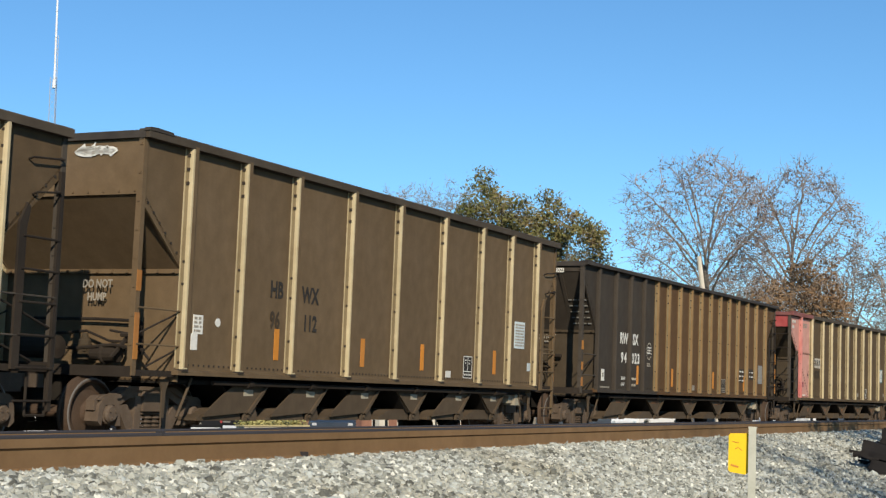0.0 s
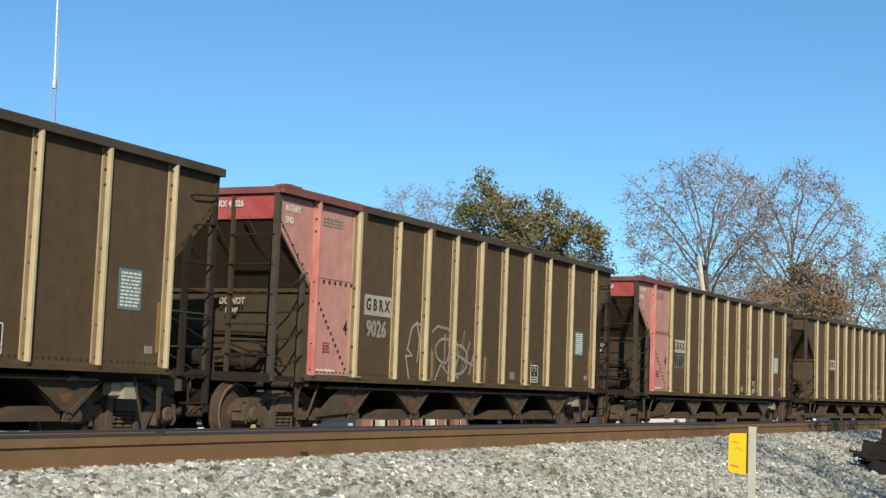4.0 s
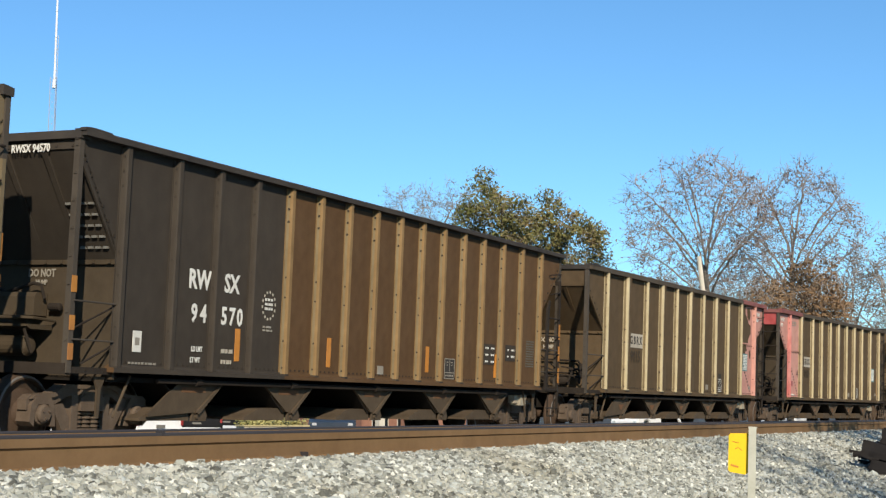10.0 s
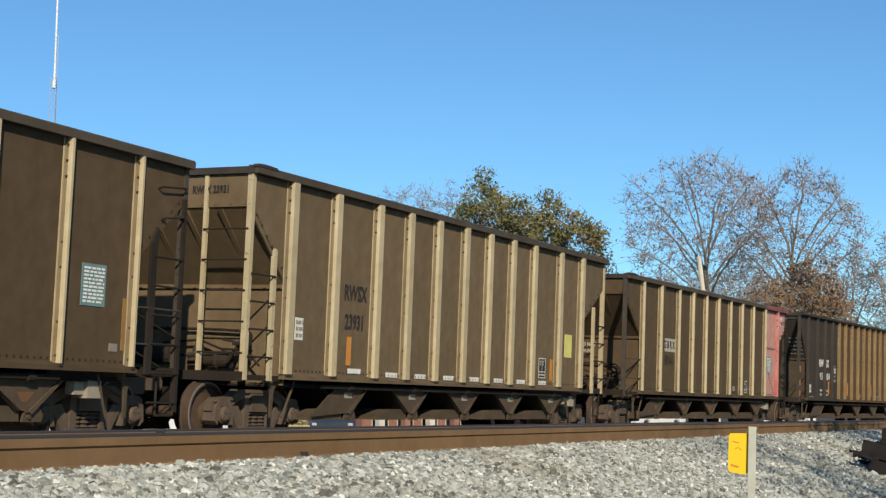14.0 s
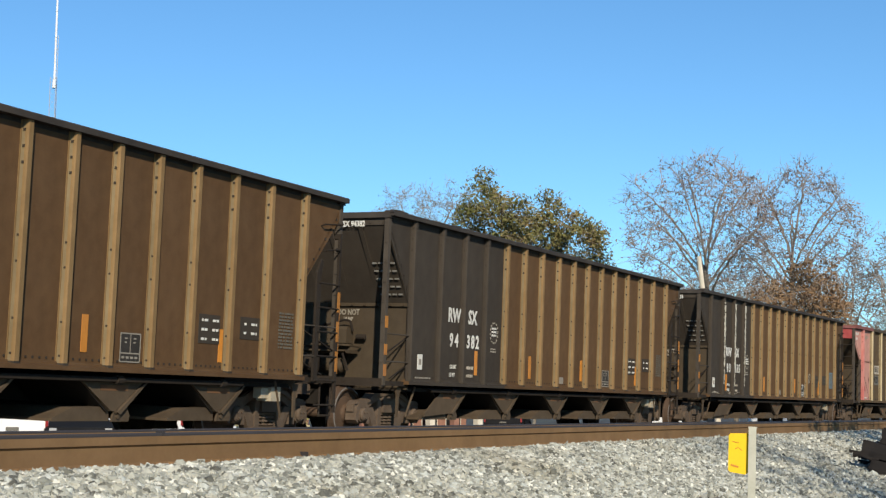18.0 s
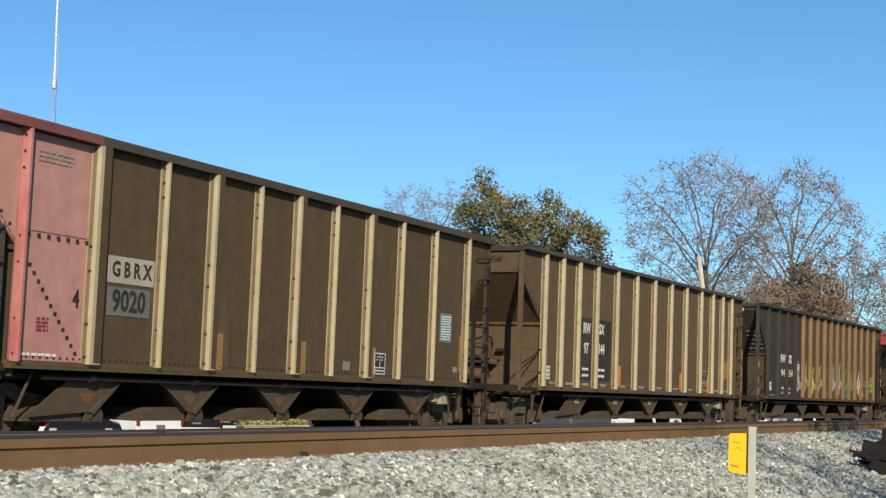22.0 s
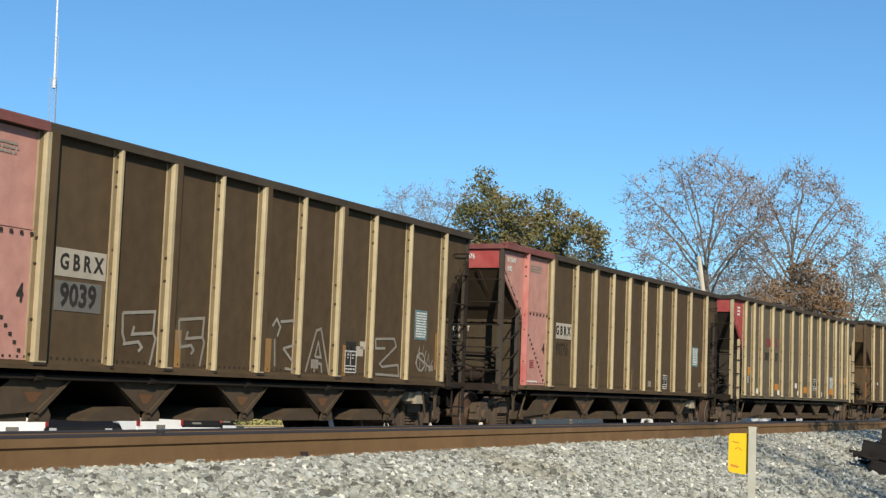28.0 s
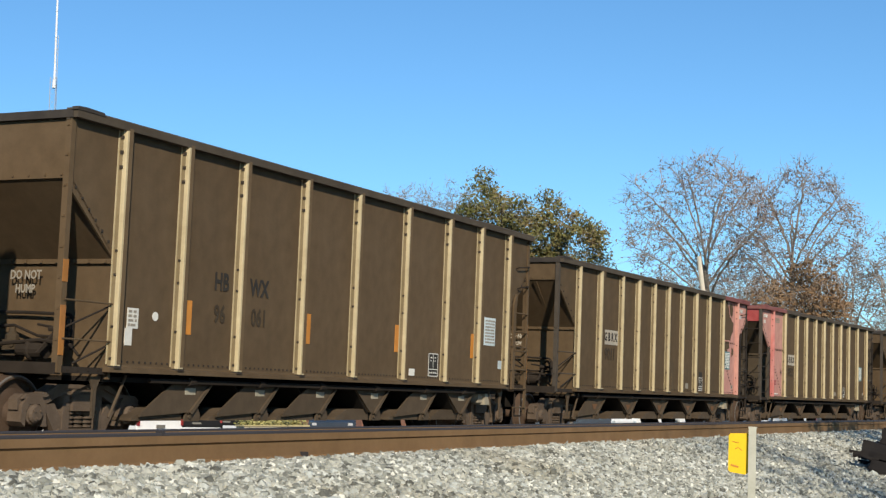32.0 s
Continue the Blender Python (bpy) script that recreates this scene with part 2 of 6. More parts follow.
# ---- cars ----
CANT = 1.75          # the curve banks the cars towards the near side
R_WHEEL = 0.457
GATES = {"G": (2.6, 4.72, 6.95, 9.2, 11.3), "R": (2.9, 5.3, 7.9, 10.4, 12.7), "H": (2.9, 4.6, 6.3, 8.05, 9.85, 11.4),
         "P": (3.2, 5.4, 7.5, 9.6, 11.7), "Q": (3.4, 5.75, 8.1, 10.5, 12.8), "B": (3.2, 5.3, 7.4, 9.5, 11.5), "Y": (3.0, 5.1, 7.2, 9.3, 11.4)}
RIBS = {"G": (1.15, 2.44, 3.76, 4.88, 5.97, 7.06, 8.15, 9.28, 10.39, 11.66, 13.04),
        "R": (1.06, 2.14, 3.09, 4.01, 4.92, 5.78, 6.66, 7.55, 8.39, 9.22, 10.06, 10.9, 11.76, 12.68, 13.61, 14.6),
        "H": (1.13, 2.43, 3.8, 5.46, 7.07, 8.78, 10.4, 11.78, 13.1),
        "B": (1.12, 1.94, 2.7, 3.84, 4.91, 6.0, 7.08, 8.2, 9.3, 10.35, 11.44, 12.3, 13.1),
        "Q": (1.23, 2.13, 3.06, 4.12, 5.37, 6.65, 7.93, 9.18, 10.38, 11.64, 12.67, 13.58, 14.43),
        "P": (1.17, 2.45, 3.8, 4.89, 5.98, 7.1, 8.15, 9.24, 10.32, 11.75, 13.0),
        "Y": (1.3, 13.55)}
#        length, height, upper band, plain colour, rib colour
KINDS = {"G": (14.1, 3.89, 0.5, OLIVE, CREAM), "R": (15.75, 3.94, 0.24, BROWN, GOLD), "H": (14.2, 4.16, 0.85, UMBER, CREAM),
         "P": (14.5, 4.08, 0.6, KHAKI, CREAM), "Q": (15.6, 3.95, 0.56, RUSSET, CREAM), "B": (14.3, 4.0, 0.5, DRAB, CREAM),
         "Y": (14.76, 4.2, 0.4, OCHRE, OCHRE)}
NOSE = {"G": 0.13, "R": 0.22, "H": 0.2, "P": 0.16, "Q": 0.2, "B": 0.1, "Y": 0.1}  # how far the leading end stands back
SETBACK = {}
HALF = 1.53          # half width over the side sheets
RIB_OUT = 0.112
SILL, FLOOR, MID = 1.06, 0.9, 2.38
MESHES = {}


def shared(key, build):
    """One mesh for all alike pieces; build fills a bmesh."""
    if key not in MESHES:
        bm = bmesh.new()
        build(bm)
        me = bpy.data.meshes.new(str(key[0]))
        bm.to_mesh(me)
        bm.free()
        MESHES[key] = me
    return MESHES[key]


def piece(name, key, build, mat, parent, where=None, label="", second=None, more=()):
    ob = link_part(name, shared((name, mat.name) + tuple(key), build), mat, parent, label)
    if second and len(ob.data.materials) < 2:
        ob.data.materials.append(second)
        for m in more:
            ob.data.materials.append(m)
    if where:
        ob.matrix_basis = where
    return ob


def dots(bm, spots, r, depth=0.012, flank=False):
    """Rivet heads, as small blocks of the second material."""
    for x, y, z in spots:
        n = len(bm.faces)
        if flank:
            box(bm, x - depth, x, y - r, y + r, z - r, z + r)
        else:
            box(bm, x - r, x + r, y - depth, y, z - r, z + r)
        bm.faces.ensure_lookup_table()
        for f in bm.faces[n:]:
            f.material_index = 1


def rib_shape(bm, top, foot, wide, half, o):
    """A pressed hat-section stake, out towards -y from the sheet, with rivets on its flank."""
    w = wide
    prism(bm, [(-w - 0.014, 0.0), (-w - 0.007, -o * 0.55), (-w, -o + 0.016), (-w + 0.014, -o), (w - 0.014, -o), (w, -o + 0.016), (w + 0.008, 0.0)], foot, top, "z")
    # inner left flank takes the tan with shade painted in
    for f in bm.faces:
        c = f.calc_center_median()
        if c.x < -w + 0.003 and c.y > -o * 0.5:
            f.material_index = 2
    box(bm, -w - 0.034, w + 0.028, -0.008, 0.0, foot + 0.02, top)
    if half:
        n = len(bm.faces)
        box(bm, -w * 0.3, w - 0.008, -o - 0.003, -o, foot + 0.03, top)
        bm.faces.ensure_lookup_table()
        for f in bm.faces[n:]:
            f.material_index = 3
    n = len(bm.faces)
    prism(bm, [(-w - 0.02, 0.0), (w + 0.02, 0.0), (w, -o - 0.006), (-w, -o - 0.006)], foot - 0.02, foot + 0.012, "z")
    bm.faces.ensure_lookup_table()
    for f in bm.faces[n:]:
        f.material_index = 1
    if wide < 0.079 or not half:
        dots(bm, [(-w - 0.004, -o * 0.45, top - 0.12 - 0.19 * i) for i in range(3)], 0.022 if half else 0.016, 0.02 if half else 0.012, True)
    dots(bm, [(-w - 0.004, -o * 0.45, z) for z in (foot + 0.1, foot + 0.5, foot + 1.15, foot + 1.45)], 0.016 if half else 0.012, 0.016 if half else 0.01, True)


def panel_shape(bm, x0, x1, z0, z1, seam, rows):
    box(bm, x0, x1, 0.0, 0.03, z0, z1)
    n = max(3, int((x1 - x0 - 0.2) / 0.1))
    spots = [(x0 + 0.12 + (x1 - x0 - 0.24) * k / (n - 1), 0.0, z0 + 0.07) for k in range(n)]
    if seam:
        box(bm, x0 + 0.1, x1 - 0.1, -0.012, 0.0, seam, seam + 0.035)
        spots += [(x0 + 0.14 + (x1 - x0 - 0.28) * k / 6, -0.012, seam - 0.045) for k in range(7)]
    if rows:
        spots += [(x0 + 0.2 + (x1 - x0 - 0.42) * k / 11, 0.0, z0 + 1.14 - 1.0 * k / 11) for k in range(12)]
    dots(bm, spots[:n], 0.013, 0.01)
    dots(bm, spots[n:], 0.02, 0.016)


def gusset_shape(bm, length, drop, mid, top):
    prism(bm, [(0.0, top), (0.0, top - drop), (length, mid), (length, top)], 0.0, 0.03, "y")
    n = 7
    for i in range(n):
        f = (i + 0.5) / n
        x, z = length * f, (top - drop) + (mid - top + drop) * f
        dots(bm, [(x + 0.05, 0.0, z + 0.06)], 0.016)


def wheel_shape(bm):
    for side in (-1, 1):
        prof = [(0.66, 0.1), (0.66, 0.2), (0.7, 0.33), (0.66, 0.41), (0.66, 0.485), (0.69, 0.487), (0.705, 0.465), (0.812, R_WHEEL), (0.82, R_WHEEL - 0.012), (0.82, R_WHEEL - 0.026), (0.82, 0.41), (0.775, 0.395),
                (0.745, 0.3), (0.77, 0.17), (0.82, 0.14), (0.83, 0.1)]
        n = len(bm.faces)
        lathe(bm, [(a * side, r) for a, r in prof], 36)
        bm.faces.ensure_lookup_table()
        for f in bm.faces[n + 36 * 7:n + 36 * 9]:
            f.material_index = 1
    lathe(bm, [(-1.12, 0.03), (-1.12, 0.09), (-0.95, 0.1), (-0.8, 0.085), (0.8, 0.085), (0.95, 0.1), (1.12, 0.09), (1.12, 0.03)], 14)
    for k in range(3):
        a = k * math.tau / 3
        for side in (-1, 1):
            tube(bm, (0.05 * math.cos(a), side * 1.11, 0.05 * math.sin(a)), (0.05 * math.cos(a), side * 1.14, 0.05 * math.sin(a)), 0.016)


def frame_shape(bm):
    """A cast truck side frame, centred between its two axles, at y 0."""
    top = [(-1.14, 0.5), (-1.14, 0.63), (-1.05, 0.69), (-0.72, 0.71), (-0.5, 0.82), (0.5, 0.82), (0.72, 0.71), (1.05, 0.69), (1.14, 0.63), (1.14, 0.5), (0.7, 0.54), (0.42, 0.67), (-0.42, 0.67), (-0.7, 0.54)]
    prism(bm, top, -0.07, 0.07)
    prism(bm, [(a * 0.97, 0.02 + b * 0.97) for a, b in top[:10]][1:9] + [(0.68, 0.66), (0.4, 0.77), (-0.4, 0.77), (-0.68, 0.66)], -0.11, -0.07)
    for s in (-1, 1):
        prism(bm, [(s * 0.7, 0.56), (s * 0.5, 0.58), (s * 0.26, 0.25), (s * 0.44, 0.17)], -0.08, 0.08)
        prism(bm, [(s * 0.24, 0.25), (s * 0.36, 0.25), (s * 0.36, 0.69), (s * 0.24, 0.69)], -0.1, 0.08)
        prism(bm, [(s * 0.66, 0.3), (s * 0.7, 0.56), (s * 0.76, 0.66), (s * 1.02, 0.66), (s * 1.1, 0.56), (s * 1.12, 0.36), (s * 1.04, 0.3), (s * 1.03, 0.48), (s * 0.98, 0.57), (s * 0.8, 0.57), (s * 0.75, 0.48), (s * 0.74, 0.3)], -0.12, 0.1)
        lathe_at(bm, (s * 0.89, -0.17, R_WHEEL), [(0.0, 0.03), (0.0, 0.09), (0.03, 0.115), (0.06, 0.115), (0.07, 0.135), (0.28, 0.135)], 16)
        for k in range(3):
            a = k * math.tau / 3 + 0.5
            tube(bm, (s * 0.89 + 0.06 * math.cos(a), -0.185, R_WHEEL + 0.06 * math.sin(a)), (s * 0.89 + 0.06 * math.cos(a), -0.16, R_WHEEL + 0.06 * math.sin(a)), 0.017)
    prism(bm, [(-0.5, 0.14), (0.5, 0.14), (0.42, 0.27), (-0.42, 0.27)], -0.11, 0.09)
    box(bm, -0.2, 0.2, -0.12, -0.05, 0.68, 0.76)


def lathe_at(bm, where, profile, sides=12, axis="y"):
    old = set(bm.verts)
    lathe(bm, profile, sides, axis)
    bmesh.ops.translate(bm, verts=[v for v in bm.verts if v not in old], vec=where)


def spring_shape(bm):
    prof = []
    for k in range(4):
        z = 0.275 + k * 0.055
        prof += [(z, 0.05), (z + 0.01, 0.088), (z + 0.032, 0.088), (z + 0.042, 0.05)]
    lathe(bm, [(prof[0][0], 0.01)] + prof + [(prof[-1][0], 0.01)], 12, "z")


def truck_beam(bm):
    prism(bm, [(-0.22, 0.49), (-0.22, 0.66), (-0.16, 0.7), (0.16, 0.7), (0.22, 0.66), (0.22, 0.49)], -1.13, 1.13)
    lathe_at(bm, (0, 0, 0.7), [(0.0, 0.2), (0.12, 0.2)], 16, "z")
    for s in (-1, 1):
        box(bm, s * 0.36 - 0.05, s * 0.36 + 0.05, -0.85, 0.85, 0.38, 0.5)
        for w in (-1, 1):
            box(bm, s * 0.4 - 0.04 + s * 0.02, s * 0.4 + 0.05 + s * 0.02, w * 0.74 - 0.06, w * 0.74 + 0.06, 0.3, 0.6)


def chute_shape(bm, wide, first):
    """The near or far cheek of one hopper pocket, with its turned edge."""
    h, f = wide / 2, FLOOR - 0.03
    if first:
        prism(bm, [(-h * 0.55, f), (h, f), (0.08, 0.49), (-0.95, 0.43), (-0.95, 0.47)], 0.0, 0.03)
    else:
        prism(bm, [(-h, f), (h, f), (0.07, 0.5), (-0.05, 0.5)], 0.0, 0.03)
        prism(bm, [(-h - 0.02, f), (-h + 0.03, f), (-0.02, 0.5), (-0.07, 0.52)], -0.02, -0.002)
    prism(bm, [(h, f), (h + 0.05, f), (0.13, 0.46), (0.07, 0.49)], -0.035, 0.03)


def inner_shape(bm, wide, s):
    h, f = wide / 2, FLOOR - 0.03
    prism(bm, [(s * h, f), (s * h - s * 0.04, f), (s * 0.03, 0.49), (s * 0.08, 0.49)], -1.388, 1.388)


def door_shape(bm):
    prism(bm, [(0.02, 0.375), (0.0, 0.56), (-0.68, 0.545), (-1.05, 0.41), (-1.05, 0.375)], -1.36, 1.36)


def door_lug(bm):
    prism(bm, [(0.02, 0.37), (0.06, 0.52), (0.17, 0.62), (0.29, 0.6), (0.38, 0.45), (0.36, 0.37)], -0.015, 0.015)
    for x, z in ((0.08, 0.5), (0.12, 0.43)):
        tube(bm, (x, -0.04, z), (x, 0.0, z), 0.03, None, 8)


def rust_shape(bm):
    prism(bm, [(-0.12, 0.72), (0.2, 0.72), (0.06, 0.6), (-0.02, 0.6)], -0.0015, 0.0015)


def rust_bar(bm):
    box(bm, -0.25, 0.3, -0.0015, 0.0015, 0.76, 0.83)


def print_shape(bm):
    box(bm, -0.02, 0.22, -0.0015, 0.0015, 0.73, 0.82)


def rear_ladder(car, h, kind, plain):
    """The ladder at the trailing end: a broad bent inner plate, a thin outer stile and round rungs."""
    y = -HALF - 0.03
    x0, x1 = h - 0.66, h - 0.03
    mat = plain if kind in "HQY" else UNDER
    bm = bmesh.new()
    prism(bm, [(x0 - 0.06, 0.98), (x0 + 0.06, 0.98), (x0 + 0.06, 2.62), (x0 + 0.11, 2.86), (x0 + 0.06, 2.9), (x0 - 0.06, 2.68)], y - 0.02, y + 0.02)
    ladder = part("ladder", bm, mat, car, "dark steel end ladder")
    bm = bmesh.new()
    box(bm, x1 - 0.03, x1 + 0.03, y - 0.02, y + 0.02, 0.5, 3.35)
    box(bm, x1 - 0.03, x1 + 0.03, y + 0.02, y + 0.1, 3.27, 3.35)
    part("stile", bm, mat, ladder)
    for z in (0.62, 1.0, 1.38, 1.76, 2.14, 2.52):
        bm = bmesh.new()
        tube(bm, (x0, y - 0.02, z), (x1, y - 0.02, z), 0.015)
        part("rung", bm, mat, ladder)
    for u0, u1, z in ((0.5, 0.1, 3.02), (0.6, 0.06, 3.42)):
        bm = bmesh.new()
        bent_tube(bm, [(h - u0, y + 0.02, z), (h - u0, y - 0.05, z + 0.02), (h - u1, y - 0.05, z + 0.07), (h - u1, y + 0.02, z + 0.09)], 0.013)
        part("grab_iron", bm, UNDER, ladder)
    if kind in "RQ":
        for z in (1.15, 1.62, 2.09):
            bm = bmesh.new()
            box(bm, x1 - 0.034, x1 + 0.034, y - 0.028, y - 0.016, z, z + 0.32)
            part("reflector", bm, AMBER, ladder, "orange reflective strip")


LEAD, TRAIL, CARS = [], [], []


def running_gear(car, x):
    truck = piece("truck", (), truck_beam, TRUCK, car, pose(x, 0, 0), "rusty cast steel freight truck with roller bearings")
    for y in (-1.0, 1.0):
        piece("side_frame", (), frame_shape, TRUCK, truck, pose(0, y, 0))
        for sx in (-0.17, 0.0, 0.17):
            piece("spring", (), spring_shape, TRUCK, truck, pose(sx, y, 0))
    for dx, rank in ((-0.89, LEAD), (0.89, TRAIL)):
        w = piece("wheelset", (), wheel_shape, WHEEL, truck, pose(dx, 0, R_WHEEL), "brown steel wheelset with worn bright treads", TREAD)
        rank.append(w)


def brake_stand(car, inn, mat):
    """Brake gear stacked before the end wall: reservoir, platform with a rail, control box and a bent pipe."""
    r = bmesh.new()
    lathe_at(r, (inn - 0.26, 0.0, 1.29), [(-0.42, 0.02), (-0.41, 0.09), (-0.36, 0.135), (0.3, 0.135), (0.35, 0.09), (0.36, 0.02)], 16, "y")
    part("brake_reservoir", r, mat, car)
    r = bmesh.new()
    prism(r, [(-0.5, 0.0), (-0.44, -0.03), (-0.05, -0.03), (-0.05, 0.03), (-0.5, 0.03)], -0.55, 0.42)
    for v in r.verts:
        v.co += Vector((inn, 0.0, 1.53))
    part("brake_platform", r, mat, car)
    r = bmesh.new()
    bent_tube(r, [(inn - 0.05, -0.6, 1.62), (inn - 0.46, -0.6, 1.64), (inn - 0.54, -0.5, 1.64), (inn - 0.54, 0.36, 1.64), (inn - 0.46, 0.46, 1.64), (inn - 0.05, 0.46, 1.62)], 0.02)
    part("platform_rail", r, mat, car)
    r = bmesh.new()
    prism(r, [(-0.26, 1.68), (-0.02, 1.68), (-0.02, 1.98), (-0.22, 1.98), (-0.26, 1.92)], -0.42, 0.2)
    for v in r.verts:
        v.co.x += inn
    part("control_box", r, mat, car)
    r = bmesh.new()
    bent_tube(r, [(inn - 0.14, 0.42, 1.84), (inn - 0.16, 0.4, 1.97), (inn - 0.16, 0.3, 2.04), (inn - 0.16, 0.16, 1.98), (inn - 0.16, -0.05, 2.03), (inn - 0.16, -0.3, 2.1), (inn - 0.16, -0.43, 2.08), (inn - 0.14, -0.48, 1.9)], 0.022)
    part("brake_pipe", r, UNDER, car)
    r = bmesh.new()
    lathe_at(r, (inn - 0.1, -0.62, 1.8), [(-0.1, 0.02), (-0.09, 0.05), (0.08, 0.05), (0.1, 0.02)], 10, "y")
    part("valve_knob", r, UNDER, car)
    for run in ([(-0.5, -0.5, 1.5), (-0.4, -0.56, 1.2)], [(-0.5, 0.36, 1.5), (-0.4, 0.42, 1.2)]):
        r = bmesh.new()
        tube(r, *[(inn + dx, dy, dz) for dx, dy, dz in run], 0.022)
        part("platform_strut", r, UNDER, car)


def end_of_car(car, kind, s, length, top, band, side_mat, post_mat, band_mat, sheet_mat, drop_mat, lean):
    """One end: band, slope sheet, wall, posts, platform. s is -1 at the front, 1 at the rear."""
    a = s * length / 2 + (NOSE[kind] if s < 0 else 0.0)
    inn = s * length / 2 - s * lean
    y = HALF
    climb = kind in "BP" or kind == "G" and band_mat is RED and s < 0
    bm = bmesh.new()
    box(bm, min(a, a - s * 0.03), max(a, a - s * 0.03), -y, y, top - band, top - 0.08)
    for k in range(12):
        yy = -y + 0.12 + k * (2 * y - 0.24) / 11
        box(bm, min(a, a + s * 0.014), max(a, a + s * 0.014), yy - 0.013, yy + 0.013, top - band + 0.03, top - band + 0.056)
    part("end_band", bm, band_mat, car)
    bm = bmesh.new()
    prism(bm, [(a - s * 0.02, top - band), (a - s * 0.06, top - band), (inn - s * 0.04, MID), (inn, MID)], -y, y)
    part("slope_sheet", bm, sheet_mat, car)
    for yy in (-0.95, -0.32, 0.32, 0.95) if kind not in "HQ" else ():
        bm = bmesh.new()
        prism(bm, [(a, top - band - 0.03), (a - s * 0.06, top - band - 0.03), (inn - s * 0.03, MID + 0.08), (inn + s * 0.045, MID + 0.08)], yy - 0.04, yy + 0.04)
        part("stiffener", bm, sheet_mat, car)
    bm = bmesh.new()
    box(bm, min(inn, inn - s * 0.04), max(inn, inn - s * 0.04), -y, y, FLOOR, MID)
    box(bm, min(inn, inn + s * 0.05), max(inn, inn + s * 0.05), -y, y, MID - 0.03, MID + 0.03)
    for k in range(12):
        yy = -y + 0.1 + k * (2 * y - 0.2) / 11
        box(bm, min(inn + s * 0.05, inn + s * 0.07), max(inn + s * 0.05, inn + s * 0.07), yy - 0.02, yy + 0.02, MID - 0.02, MID + 0.02)
    part("end_wall", bm, drop_mat, car)
    for yy in (-1.0, 1.0):
        bm = bmesh.new()
        box(bm, a - 0.04, a + 0.04, yy * (y - 0.02) - 0.045, yy * (y - 0.02) + 0.045, SILL - 0.1, top - 0.06)
        for i in range(8):
            z = SILL + 0.3 + i * (top - SILL - 0.5) / 7
            box(bm, a - 0.052, a - 0.04, yy * (y - 0.02) - 0.02, yy * (y - 0.02) + 0.02, z - 0.015, z + 0.015)
        post = part("corner_post", bm, post_mat, car)
        for z, tall in {"R": ((1.12, 0.2), (1.48, 0.18), (1.94, 0.2)), "H": ((1.17, 0.6), (2.05, 0.27)), "Y": ((1.25, 0.32), (1.72, 0.32), (2.19, 0.32))}.get(kind, ()):
            r = bmesh.new()
            box(r, a - 0.044, a + 0.044, yy * (y + 0.03) - 0.006, yy * (y + 0.03) + 0.006, z, z + tall)
            part("reflector", r, AMBER, post, "orange reflective strip")
        if climb:
            at, peak, rise = {"G": (0.72, 2.62, 0.2), "B": (0.56, 2.72, 0.0), "P": (0.62, 2.92, 0.0)}[kind]
            r = bmesh.new()
            prism(r, [(a - s * at - 0.04, SILL - 0.1), (a - s * at + 0.04, SILL - 0.1), (a - s * at + 0.04, peak - 0.03), (a - s * at, peak), (a - s * at - 0.04, peak - 0.03)], yy * (y + 0.01) - 0.03, yy * (y + 0.01) + 0.03)
            for k in range(6):
                z = SILL + 0.1 + k * (peak - SILL - 0.2) / 5
                box(r, a - s * at - 0.015, a - s * at + 0.015, yy * (y + 0.046) - 0.006, yy * (y + 0.046) + 0.006, z - 0.015, z + 0.015)
            part("short_post", r, post_mat, car)
            for z in (1.3, 1.7, 2.1, 2.5):
                r = bmesh.new()
                if rise:
                    bent_tube(r, [(a, yy * (y + 0.06), z - 0.12), (a - s * at * 0.45, yy * (y + 0.07), z - 0.1), (a - s * at, yy * (y + 0.06), z + 0.08)], 0.014)
                else:
                    tube(r, (a, yy * (y + 0.05), z), (a - s * at, yy * (y + 0.05), z), 0.015)
                part("grab_iron", r, UNDER, car)
        else:
            for z in (1.37, 1.84):
                r = bmesh.new()
                tube(r, (a, yy * (y + 0.04), z), (inn, yy * (y + 0.04), z), 0.012)
                part("grab_iron", r, post_mat, car)
            for u0, z0, z1 in ((0.0, 1.47, 1.82), (0.3, 1.08, 1.33)):
                r = bmesh.new()
                tube(r, (a + (inn - a) * u0, yy * (y - 0.02), z0), (inn, yy * (y - 0.02), z1), 0.014)
                part("diagonal_brace", r, UNDER, car)
        r = bmesh.new()
        prism(r, [(inn + s * 0.24, SILL - 0.13), (inn + s * 0.02, SILL - 0.13), (inn + s * 0.1, SILL - 0.28), (inn + s * 0.115, 0.42), (inn + s * 0.165, 0.42), (inn + s * 0.17, SILL - 0.28)], yy * (y - 0.1) - 0.015, yy * (y - 0.1) + 0.015)
        part("hanger_bracket", r, CHUTE, car)
        r = bmesh.new()
        tube(r, (inn - s * 0.45, yy * (y - 0.08), SILL - 0.1), (inn - s * 0.2, yy * (y - 0.12), 0.42), 0.02)
        part("brake_strut", r, CHUTE, car)
        if s > 0:
            r = bmesh.new()
            bent_tube(r, [(a, yy * (y - 0.05), SILL - 0.1), (a, yy * (y - 0.05), 0.45), (a - 0.34, yy * (y - 0.05), 0.45), (a - 0.34, yy * (y - 0.05), SILL - 0.1)], 0.018)
            part("sill_step", r, UNDER, car)
